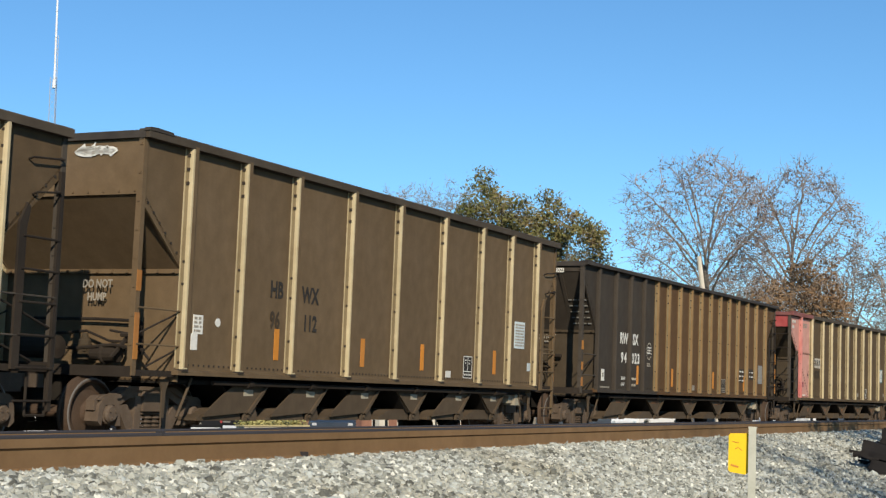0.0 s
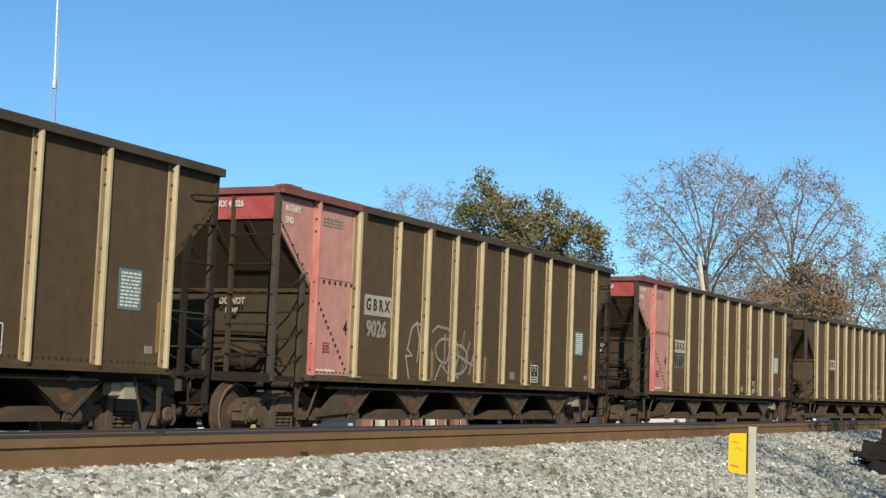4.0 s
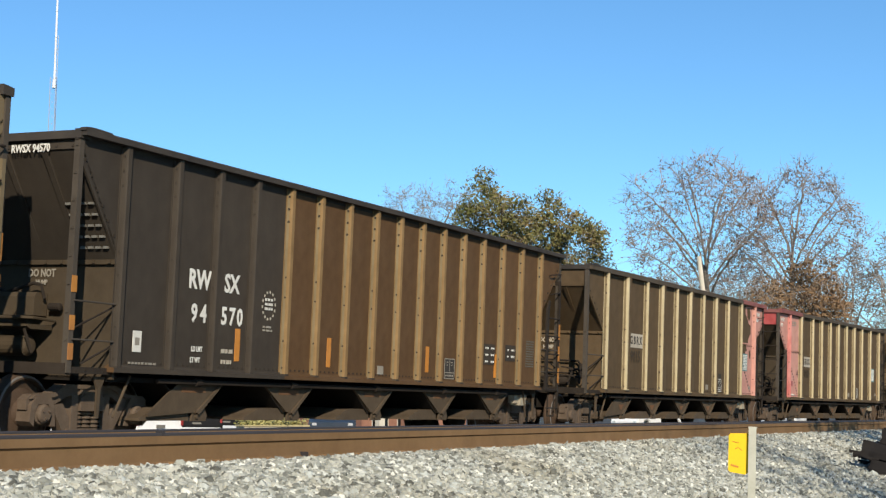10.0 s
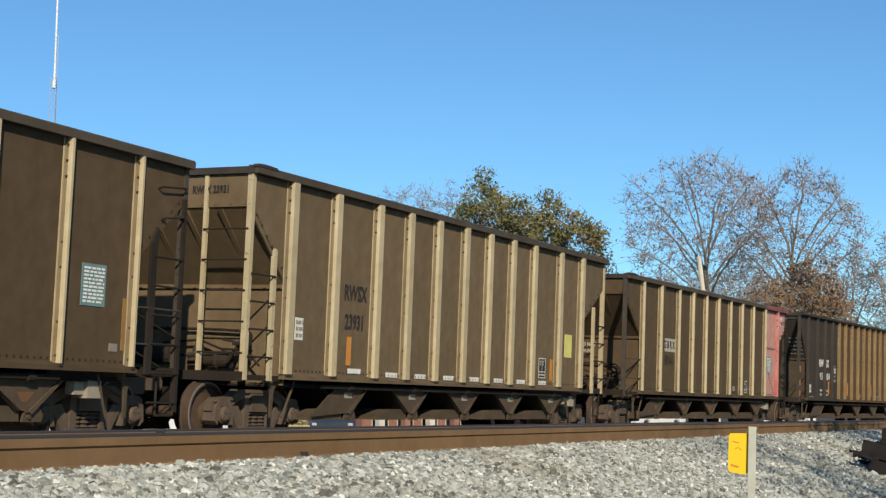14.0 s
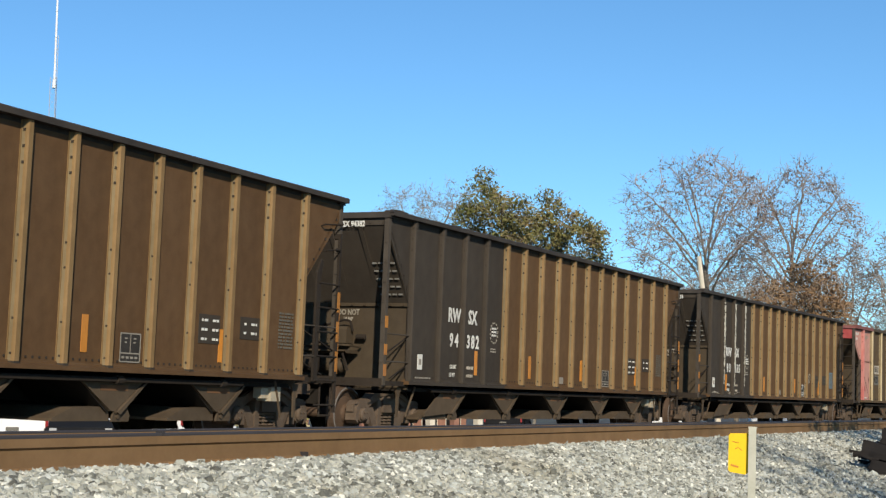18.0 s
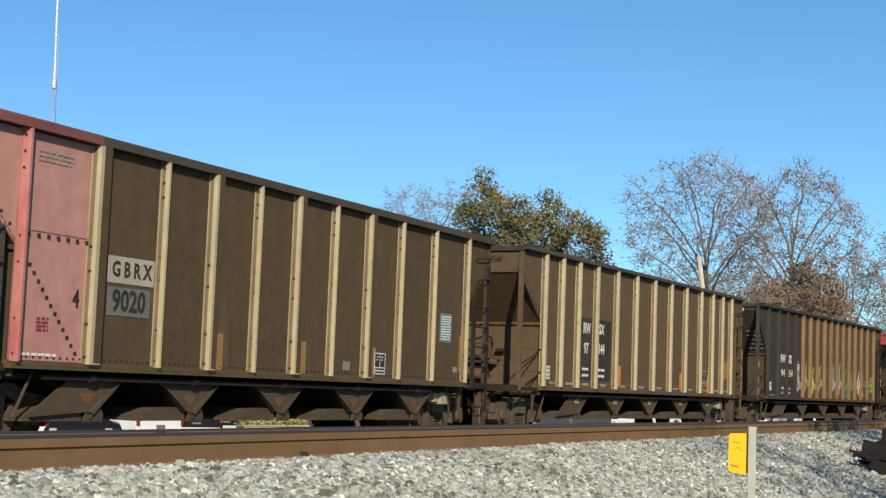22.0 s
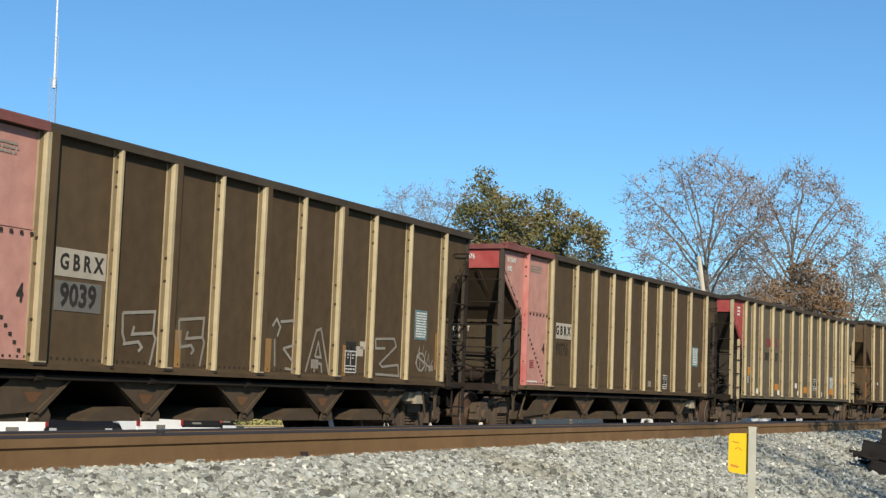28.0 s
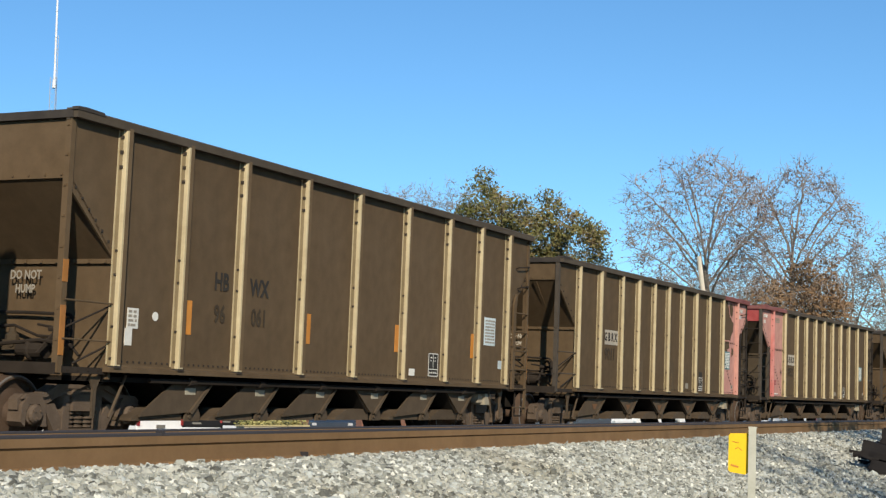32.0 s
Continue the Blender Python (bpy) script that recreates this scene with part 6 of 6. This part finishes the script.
LEAF_GREEN = leaf_material("oak_leaves", (0.11, 0.115, 0.03), (0.185, 0.165, 0.06), (0.27, 0.185, 0.095))
LEAF_DARK = leaf_material("few_brown_leaves", (0.13, 0.085, 0.07), (0.2, 0.14, 0.12), (0.27, 0.2, 0.175))
LEAF_RUST = leaf_material("withered_leaves", (0.15, 0.088, 0.045), (0.22, 0.13, 0.065), (0.29, 0.185, 0.1))
LEAF_DULL = leaf_material("dull_leaves", (0.1, 0.075, 0.05), (0.16, 0.12, 0.085), (0.2, 0.16, 0.12))


import collections


def colonise(seed, height, radius, base, count, lumps, shift, stems, twigs, fine=0.01):
    """Branches that grow step by step towards points strewn in the crown; (start, end, radius, radius) and the fine ends."""
    rng = np.random.RandomState(seed)
    mid, half = base + (height - base) * 0.46, (height - base) * 0.54
    goals = []
    centres = []
    for k in range(lumps):
        shell, up = (0.82, 1 - 2 * (k + 0.5) / lumps) if k % 3 else (0.4, rng.uniform(-0.9, 0.9))
        around, flat = k * 2.39996 + seed, math.sqrt(1 - up * up)
        v = np.array((math.cos(around) * flat, math.sin(around) * flat, up)) * shell + rng.uniform(-0.14, 0.14, 3)
        centres.append((v[0] * radius, v[1] * radius, mid + v[2] * half))
    p1, p2 = rng.rand(2) * math.tau
    while len(goals) < count:
        v = rng.uniform(-1, 1, 3) * (1.15 if lumps else 1.0)
        d = np.linalg.norm(v)
        a = math.atan2(v[1], v[0])
        edge = 1 + 0.14 * math.sin(3 * a + p1 + 2 * v[2]) + 0.1 * math.sin(5 * a + p2 - 3 * v[2])
        if (d > edge and not lumps) or rng.rand() > (0.12 + d * d * 1.1 if not lumps else 1):
            continue
        g = np.array((v[0] * radius, v[1] * radius, mid + v[2] * half))
        if g[2] > height:
            continue
        if lumps and min(math.dist(g, c) for c in centres) > radius * 0.3:
            continue
        goals.append(g)
    goals = np.array(goals)
    goals[:, 0] += shift[0] * (goals[:, 2] / height)
    goals[:, 1] += shift[1] * (goals[:, 2] / height)
    step = 0.42
    nodes, parent = [np.zeros(3)], [-1]
    def grow_to(at, end, lift):
        """A limb that leaves upwards and arches over to its end."""
        start = nodes[at]
        n = max(3, int(np.linalg.norm(end - start) / step))
        bow = start + (end - start) * 0.35 + np.array((0, 0, lift))
        for m in range(1, n + 1):
            f = m / n
            nodes.append((1 - f) ** 2 * start + 2 * f * (1 - f) * bow + f * f * end + rng.uniform(-0.05, 0.05, 3))
            parent.append(at)
            at = len(nodes) - 1
        return at

    sway = np.array((shift[0], shift[1], 0.0))
    grow_to(0, np.array((0, 0, mid)) + sway * 0.6, 0.0)
    spine = [i for i in range(len(nodes)) if nodes[i][2] > base * (0.62 if lumps else 0.9)]
    for k in range(stems):
        a = k * 2.39996 + p1
        up = (k + 0.5) / stems
        reach = radius * (0.82 - 0.45 * up * up)
        end = np.array((math.cos(a) * reach, math.sin(a) * reach, base + (height - base) * (0.3 + 0.55 * up))) + sway
        grow_to(spine[int((len(spine) - 1) * up * 0.8)], end, 0.9)
    best, near = np.full(count, 1e9), np.zeros(count, int)
    alive = np.ones(count, bool)
    fresh, taken = list(range(len(nodes))), set()
    for _ in range(90):
        for i in fresh:
            d = np.linalg.norm(goals - nodes[i], axis=1)
            hit = d < best
            best[hit], near[hit] = d[hit], i
        alive &= best > 0.55
        if not alive.any():
            break
        pull = collections.defaultdict(list)
        for g in np.nonzero(alive)[0]:
            pull[near[g]].append(g)
        fresh = []
        for i, gs in pull.items():
            v = goals[gs] - nodes[i]
            v = (v / np.linalg.norm(v, axis=1)[:, None]).sum(0)
            v = v / (np.linalg.norm(v) + 1e-6) + rng.uniform(-0.16, 0.16, 3) + np.array((0, 0, 0.04))
            q = nodes[i] + v / np.linalg.norm(v) * step
            cell = tuple(np.floor(q / 0.2).astype(int))
            if cell in taken:
                alive[gs] = False
                continue
            taken.add(cell)
            nodes.append(q)
            parent.append(i)
            fresh.append(len(nodes) - 1)
        if len(nodes) > count * 6:
            break
    heft = np.zeros(len(nodes))
    for i in range(len(nodes) - 1, 0, -1):
        heft[i] = max(heft[i], fine ** 2.05)
        heft[parent[i]] += heft[i]
    size = heft ** (1 / 2.05)
    limbs, tips = [], []
    for i in range(1, len(nodes)):
        p, q = Vector(nodes[parent[i]]), Vector(nodes[i])
        limbs.append((p, q, min(size[parent[i]], size[i] * 1.25), size[i]))
        if size[i] < 3 * fine:
            d = (q - p).normalized()
            tips.append((q, d))
            for _ in range(twigs):
                w = (d * 0.8 + Vector(rng.uniform(-1, 1, 3)) * 0.8 + Vector((0, 0, 0.15))).normalized()
                m = q + w * rng.uniform(0.2, 0.45)
                limbs.append((q, m, fine * 0.9, fine * 0.75))
                for _ in range(2):
                    limbs.append((m, m + (w + Vector(rng.uniform(-0.8, 0.8, 3))).normalized() * rng.uniform(0.25, 0.55), fine * 0.7, fine * 0.55))
    return limbs, tips


def limb_mesh(name, limbs, scale):
    verts, faces = [], []
    for p, q, r, r2 in limbs:
        sides = 8 if r > 0.1 else (5 if r > 0.035 else 3)
        d = (q - p).normalized()
        u = d.orthogonal().normalized()
        w = d.cross(u)
        n = len(verts)
        for c, rad in ((p, r), (q, r2)):
            for k in range(sides):
                a = k * math.tau / sides
                verts.append((c + (u * math.cos(a) + w * math.sin(a)) * rad) * scale)
        for k in range(sides):
            faces.append((n + k, n + (k + 1) % sides, n + sides + (k + 1) % sides, n + sides + k))
    me = bpy.data.meshes.new(name)
    me.from_pydata([v[:] for v in verts], [], faces)
    return me


def leaf_mesh(tips, scale, per, reach, size, seed):
    rng = random.Random(seed)
    verts, faces = [], []
    for p, d in tips:
        for _ in range(per):
            c = p * scale + Vector((rng.gauss(0, 1), rng.gauss(0, 1), rng.gauss(0, 0.8))) * reach
            u = Vector((rng.uniform(-1, 1), rng.uniform(-1, 1), rng.uniform(-1, 1))).normalized()
            w = u.orthogonal().normalized()
            r = size * rng.uniform(0.5, 1.2)
            n = len(verts)
            verts += [c - u * r, c + w * r * 0.5, c + u * r, c - w * r * 0.5]
            faces.append((n, n + 1, n + 2, n + 3))
    me = bpy.data.meshes.new("leaves")
    me.from_pydata([v[:] for v in verts], [], faces)
    return me


def tree_at(name, label, angle, distance, height, radius, base, seed, count=700, leaves=None, per=0, reach=0.3, size=0.14, lumps=0, shift=(0, 0), stems=9, fine=0.01, twigs=2):
    limbs, tips = colonise(seed, height, radius, base, count, lumps, shift, stems, twigs, fine)
    t = new(name)
    tagged(t, label, "tree")
    x, y = toward(angle, distance)
    t.matrix_basis = pose(x, y, GROUND)
    link_part("trunk", limb_mesh("trunk", [l for l in limbs if l[2] > 0.06], 1.0), BARK, t)
    link_part("crown", limb_mesh("crown", [l for l in limbs if l[2] <= 0.06], 1.0), TWIG, t, "fine pale twigs")
    if per:
        few = tips if per >= 1 else tips[::int(1 / per)]
        link_part("foliage", leaf_mesh(few, 1.0, max(1, int(per)), reach, size, seed), leaves, t)
    return t


tree_at("oak_tree", "oak with green and browning leaves", 68.15, 95.0, 17.3, 3.6, 5.0, 11, 1250, LEAF_GREEN, 34, 0.3, 0.15, 40, twigs=1)
tree_at("oak_tree", "smaller oak with green and browning leaves", 71.0, 96.0, 15.9, 2.9, 5.0, 12, 950, LEAF_GREEN, 34, 0.3, 0.15, 34, twigs=1)
tree_at("oak_tree", "low oak with green and browning leaves", 69.6, 99.0, 14.3, 3.6, 4.0, 16, 800, LEAF_GREEN, 36, 0.32, 0.15, 26, twigs=1)
tree_at("bare_tree", "tall bare tree with thin pale twigs", 65.3, 125.0, 20.6, 5.4, 9.0, 13, 1200, LEAF_DULL, 4, 0.3, 0.11, fine=0.014)
tree_at("bare_tree", "spreading tree almost bare with a few withered leaves", 76.35, 90.0, 16.9, 4.9, 8.6, 31, 1000, LEAF_DARK, 4, 0.2, 0.11, 0, (-0.5, 0.4), 13, 0.0145, 2)
tree_at("bare_tree", "spreading tree almost bare with withered reddish leaves", 79.3, 91.0, 16.6, 4.5, 8.2, 42, 900, LEAF_DARK, 4, 0.2, 0.11, 0, (0.7, -0.4), 12, 0.0145, 2)
tree_at("bare_tree", "grey bare tree with dense twigs", 83.3, 82.0, 11.6, 3.4, 3.5, 23, 600, LEAF_DULL, 5, 0.3, 0.095, fine=0.014)
tree_at("bare_tree", "grey bare tree with dense twigs", 81.6, 110.0, 12.6, 4.2, 4.0, 24, 800, LEAF_DULL, 7, 0.35, 0.11, fine=0.014)
tree_at("bare_tree", "slender bare tree with dense twigs", 74.0, 118.0, 12.2, 4.6, 4.0, 25, 800, LEAF_DULL, 6, 0.35, 0.11, fine=0.014)
tree_at("bare_tree", "slender bare tree with dense twigs", 77.3, 120.0, 12.6, 4.8, 4.0, 26, 900, LEAF_DULL, 7, 0.4, 0.11, fine=0.014)
tree_at("small_tree", "round tree with dry orange-brown leaves", 80.1, 78.0, 9.3, 2.1, 4.0, 27, 360, LEAF_RUST, 34, 0.25, 0.11)
tree_at("small_tree", "round tree with dry orange-brown leaves", 78.6, 84.0, 8.8, 1.8, 4.0, 29, 300, LEAF_RUST, 26, 0.25, 0.11)
tree_at("bare_tree", "slender bare tree with dense twigs", 79.3, 130.0, 13.4, 5.2, 4.0, 28, 850, LEAF_DULL, 7, 0.4, 0.11, fine=0.014)
tree_at("bare_tree", "slender bare tree with dense twigs", 75.6, 126.0, 12.6, 4.6, 4.0, 30, 750, LEAF_DULL, 6, 0.4, 0.11, fine=0.014)

# two trees out of view, added only for their shadows at lower right
tree_at("bare_tree", "bare young tree beside the track", 112.9, 7.7, 7.2, 1.45, 3.4, 33, 460, LEAF_DULL, 7, 0.18, 0.06, fine=0.009)
tree_at("bare_tree", "bare tree with dull leaves beside the track", 95.5, 17.6, 7.2, 2.0, 3.0, 35, 480, LEAF_DULL, 26, 0.2, 0.08, fine=0.009)

POLE = weathered("bleached_pole", (0.5, 0.44, 0.34), (0.56, 0.5, 0.4), (0.4, 0.34, 0.26))
px, py = toward(76.68, 70.0)
pole = new("utility_pole")
tagged(pole, "short bleached leaning utility pole among trees", "pole")
pole.matrix_basis = pose(px, py, GROUND, 0, -6.0, -77)
bm = bmesh.new()
tube(bm, (0, 0, -0.5), (0, 0, 8.6), 0.15, 0.11, 12)
part("shaft", bm, POLE, pole)
bm = bmesh.new()
tube(bm, (0, 0, 8.55), (0, 0, 8.7), 0.13, 0.08, 12)
part("cap", bm, POLE, pole)

MAST = weathered("white_mast_paint", (0.75, 0.74, 0.72), (0.7, 0.69, 0.66), (0.6, 0.58, 0.54))
LATTICE, _t, _b = material("galvanised_lattice", 0.5, 0.3)
_b.inputs["Base Color"].default_value = (0.5, 0.52, 0.54, 1)
mx, my = toward(50.86, 205.0)
mast = new("radio_mast")
tagged(mast, "tall white radio mast on a thin steel lattice", "mast")
mast.matrix_basis = pose(mx, my, GROUND)
bm = bmesh.new()
corners = [(0.55 * math.cos(k * math.tau / 3), 0.55 * math.sin(k * math.tau / 3)) for k in range(3)]
for k in range(3):
    (ax, ay), (bx, by) = corners[k], corners[(k + 1) % 3]
    tube(bm, (ax, ay, 0), (ax, ay, 46), 0.05, None, 4)
    for n in range(46):
        tube(bm, (ax, ay, n), (bx, by, n + 1), 0.013, None, 3, False)
part("lattice", bm, LATTICE, mast, "thin galvanised steel lattice")
for n in range(10):
    bm = bmesh.new()
    tube(bm, (0, 0, 44.5 + 3.6 * n), (0, 0, 48.0 + 3.6 * n), 0.145 - 0.005 * n, 0.14 - 0.005 * n, 12)
    part("mast_section", bm, MAST, mast)
    bm = bmesh.new()
    tube(bm, (0, 0, 48.0 + 3.6 * n), (0, 0, 48.1 + 3.6 * n), 0.18 - 0.005 * n, None, 12)
    part("collar", bm, LATTICE, mast)
bm = bmesh.new()
tube(bm, (0.5, 0, 46), (0.5, 0, 52), 0.05, None, 6)
tube(bm, (0, 0, 47), (0.5, 0, 47), 0.04, None, 6)
tube(bm, (0, 0, 50), (0.5, 0, 50), 0.04, None, 6)
part("side_antenna", bm, LATTICE, mast)
bm = bmesh.new()
lathe_at(bm, (0, 0, 44.5), [(0.0, 0.15), (0.0, 0.26), (0.4, 0.28), (1.2, 0.22), (1.2, 0.15)], 12, "z")
part("mast_base", bm, MAST, mast)

# parked vehicles and low buildings seen under the cars
CARPAINT_W = weathered("white_car_paint", (0.78, 0.78, 0.76), (0.72, 0.72, 0.7), (0.6, 0.6, 0.58), rough=0.35, streak=0.1, tone=0.03, fine=0.02)
CARPAINT_D = weathered("dark_car_paint", (0.01, 0.0105, 0.0116), (0.015, 0.0147, 0.0149), (0.01, 0.0084, 0.0099), rough=0.95, streak=0.1, tone=0.03, fine=0.02)
CARPAINT_B = weathered("blue_car_paint", (0.03, 0.0413, 0.054), (0.042, 0.0495, 0.063), (0.024, 0.033, 0.045), rough=0.35, streak=0.1, tone=0.03, fine=0.02)
GLASS, _t, _b = material("dark_window_glass", 0.08)
_b.inputs["Base Color"].default_value = (0.015, 0.018, 0.02, 1)
TYRE, _t, _b = material("black_tyre_rubber", 0.9)
_b.inputs["Base Color"].default_value = (0.02, 0.02, 0.02, 1)
LAMP_RED, _t, _b = material("red_lamp_plastic", 0.3)
_b.inputs["Base Color"].default_value = (0.25, 0.02, 0.02, 1)
LAMP_CLEAR, _t, _b = material("clear_lamp_plastic", 0.15, 0.6)
_b.inputs["Base Color"].default_value = (0.85, 0.85, 0.85, 1)


def vehicle(name, label, kind, angle, distance, turn, paint):
    """A parked vehicle, nose towards its own +x, on the ground."""
    t = new(name)
    tagged(t, label, "car")
    x, y = toward(angle, distance)
    t.matrix_basis = pose(x, y, GROUND, 0, 0, turn)
    arch = lambda c: [(c - 0.42, 0.42), (c - 0.4, 0.62), (c - 0.25, 0.8), (c, 0.86), (c + 0.25, 0.8), (c + 0.4, 0.62), (c + 0.42, 0.42)]
    if kind == "pickup":
        low = [(-2.75, 0.45)] + arch(-1.65) + arch(1.75) + [(2.7, 0.42), (2.75, 0.75), (2.65, 1.05), (1.1, 1.15), (-2.72, 1.15)]
        cab = [(-0.75, 1.15), (-0.7, 1.78), (-0.4, 1.86), (0.5, 1.84), (1.25, 1.15)]
        ends = (-1.65, 1.75)
    else:
        low = [(-2.3, 0.4)] + arch(-1.4) + arch(1.4) + [(2.25, 0.38), (2.32, 0.62), (2.2, 0.8), (1.0, 0.95), (-1.75, 1.0), (-2.25, 0.95), (-2.35, 0.7)]
        cab = [(-1.7, 0.99), (-1.1, 1.4), (-0.6, 1.46), (0.2, 1.44), (1.0, 0.95)]
        ends = (-1.4, 1.4)
    bm = bmesh.new()
    prism(bm, low, -0.92, 0.92)
    bmesh.ops.bevel(bm, geom=[e for e in bm.edges if abs(e.verts[0].co.y) > 0.9 and e.verts[0].co.y * e.verts[1].co.y > 0], offset=0.05, segments=2, affect="EDGES")
    part("body", bm, paint, t)
    bm = bmesh.new()
    prism(bm, cab, -0.76, 0.76)
    part("cab", bm, paint, t)
    bm = bmesh.new()
    inset = [(u * 0.86 + 0.02, v * 0.9 + 0.13) for u, v in cab]
    prism(bm, inset, -0.775, 0.775)
    part("side_window", bm, GLASS, t)
    for c in ends:
        for sy in (-1, 1):
            bm = bmesh.new()
            lathe(bm, [(-0.1, 0.2), (-0.11, 0.3), (-0.08, 0.35), (0.08, 0.35), (0.11, 0.3), (0.1, 0.2)], 20)
            wh = part("wheel", bm, TYRE, t)
            wh.location = (c, sy * 0.82, 0.35)
            bm = bmesh.new()
            lathe(bm, [(-0.1, 0.03), (-0.09, 0.2), (0.09, 0.2), (0.1, 0.03)], 16)
            part("rim", bm, LATTICE, wh)
    back, front = low[0][0], 2.74 if kind == "pickup" else 2.26
    for sy in (-1, 1):
        bm = bmesh.new()
        box(bm, back - 0.03, back + 0.1, sy * 0.86 - 0.035, sy * 0.86 + 0.035, 0.78, 1.0)
        part("tail_lamp", bm, LAMP_RED, t)
        bm = bmesh.new()
        box(bm, front - 0.12, front + 0.02, sy * 0.7 - 0.09, sy * 0.7 + 0.09, 0.66, 0.78)
        part("headlamp", bm, LAMP_CLEAR, t)
    bm = bmesh.new()
    box(bm, back - 0.1, back + 0.05, -0.85, 0.85, 0.45, 0.62)
    part("rear_bumper", bm, LATTICE, t)
    bm = bmesh.new()
    box(bm, back - 0.035, back + 0.02, -0.16, 0.16, 0.7, 0.8)
    part("plate_holder", bm, GREY, t)
    return t


vehicle("pickup_truck", "white pickup truck parked beyond the tracks", "pickup", 53.1, 48.0, 76, CARPAINT_W)
vehicle("sedan", "dark blue sedan parked beyond the tracks", "sedan", 52.2, 41.5, -140, CARPAINT_D)
vehicle("pickup_truck", "white pickup truck seen from behind", "pickup", 49.2, 42.0, 50, CARPAINT_W)
vehicle("sedan", "dark sedan parked with its tail outward", "sedan", 56.6, 56.0, 34, CARPAINT_D)
vehicle("sedan", "dark sedan parked on the asphalt", "sedan", 58.2, 62.0, 20, CARPAINT_D)
vehicle("sedan", "dark sedan parked on the asphalt", "sedan", 68.6, 72.0, 15, CARPAINT_D)
vehicle("sedan", "blue sedan parked by the brick shops", "sedan", 61.8, 60.0, 208, CARPAINT_B)
vehicle("pickup_truck", "white pickup truck parked far down the line", "pickup", 74.0, 88.0, 165, CARPAINT_W)
vehicle("pickup_truck", "white pickup truck parked far down the line", "pickup", 79.0, 100.0, 160, CARPAINT_W)

BRICK = weathered("red_brown_brick", (0.24, 0.12, 0.085), (0.3, 0.16, 0.11), (0.17, 0.085, 0.06), rough=0.9)
TRIM = weathered("cream_trim", (0.6, 0.55, 0.45), (0.55, 0.5, 0.4), (0.45, 0.4, 0.32))
shops = new("brick_shops")
tagged(shops, "low red-brown brick shop building with cream posts", "building")
gx, gy = toward(65.0, 66.0)
shops.matrix_basis = pose(gx, gy, GROUND, 0, 0, -26)
bm = bmesh.new()
box(bm, -3, 3, 0, 5, 0, 2.9)
part("wall", bm, BRICK, shops)
bm = bmesh.new()
box(bm, -3.3, 3.3, -1.4, 5.2, 2.904, 3.1)
part("roof", bm, TRIM, shops)
for k in range(5):
    bm = bmesh.new()
    box(bm, -2.95 + 1.4 * k, -2.65 + 1.4 * k, -1.2, -0.9, 0, 2.9)
    part("porch_post", bm, BRICK if k % 2 else TRIM, shops)
for k in range(4):
    bm = bmesh.new()
    box(bm, -2.45 + 1.4 * k, -1.55 + 1.4 * k, -0.04, 0.1, 0.2, 2.3)
    win = part("window", bm, TRIM, shops)
    bm = bmesh.new()
    box(bm, -2.4 + 1.4 * k, -1.6 + 1.4 * k, -0.06, 0.05, 0.25, 2.2)
    part("pane", bm, GLASS, win)

STRAW = weathered("straw_coloured_stone", (0.38, 0.32, 0.17), (0.44, 0.38, 0.22), (0.3, 0.25, 0.13))
LEAF_STRAW = leaf_material("dry_grass", (0.2, 0.2, 0.06), (0.36, 0.32, 0.12), (0.5, 0.44, 0.2))
planter = new("planter")
tagged(planter, "low pale wall with dry yellow-green grass on top", "planter")
gx, gy = toward(59.5, 52.0)
planter.matrix_basis = pose(gx, gy, GROUND, 0, 0, -31)
bm = bmesh.new()
box(bm, -1.25, 1.25, -0.3, 0.3, 0, 0.7)
part("wall", bm, TRIM, planter)
bm = bmesh.new()
box(bm, -1.3, 1.3, -0.35, 0.35, 0.702, 0.75)
part("coping", bm, STRAW, planter)
rng = random.Random(4)
tips = [(Vector((rng.uniform(-1.2, 1.2), rng.uniform(-0.3, 0.3), rng.uniform(0.76, 0.9))), Vector((0, 0, 1))) for _ in range(160)]
link_part("grass", leaf_mesh(tips, 1.0, 6, 0.08, 0.07, 4), LEAF_STRAW, planter)

# ---- the moving train ----
def motions():
    steps = [i * 0.5 for i in range(65)]
    for car, start in zip(CARS, STARTS):
        rows = []
        for t in steps:
            x = start - travelled(t)
            y, turn = line_at(x, CENTRE)
            rows.append((t, pose(x, y + 0.07, 0.046, CANT, 0, math.degrees(turn))))
        walk(car, rows)
    turns = [i / FPS for i in range(int(32 * FPS) + 1)]
    for rank, dx in ((LEAD, -0.89), (TRAIL, 0.89)):
        walk(rank[0], [(t, pose(dx, 0, R_WHEEL, 0, -math.degrees(travelled(t) / R_WHEEL), 0)) for t in turns])
        keys = rank[0].animation_data
        for w in rank[1:]:
            w.rotation_mode = "QUATERNION"
            data = w.animation_data_create()
            data.action = keys.action
            data.action_slot = keys.action_slot


motions()
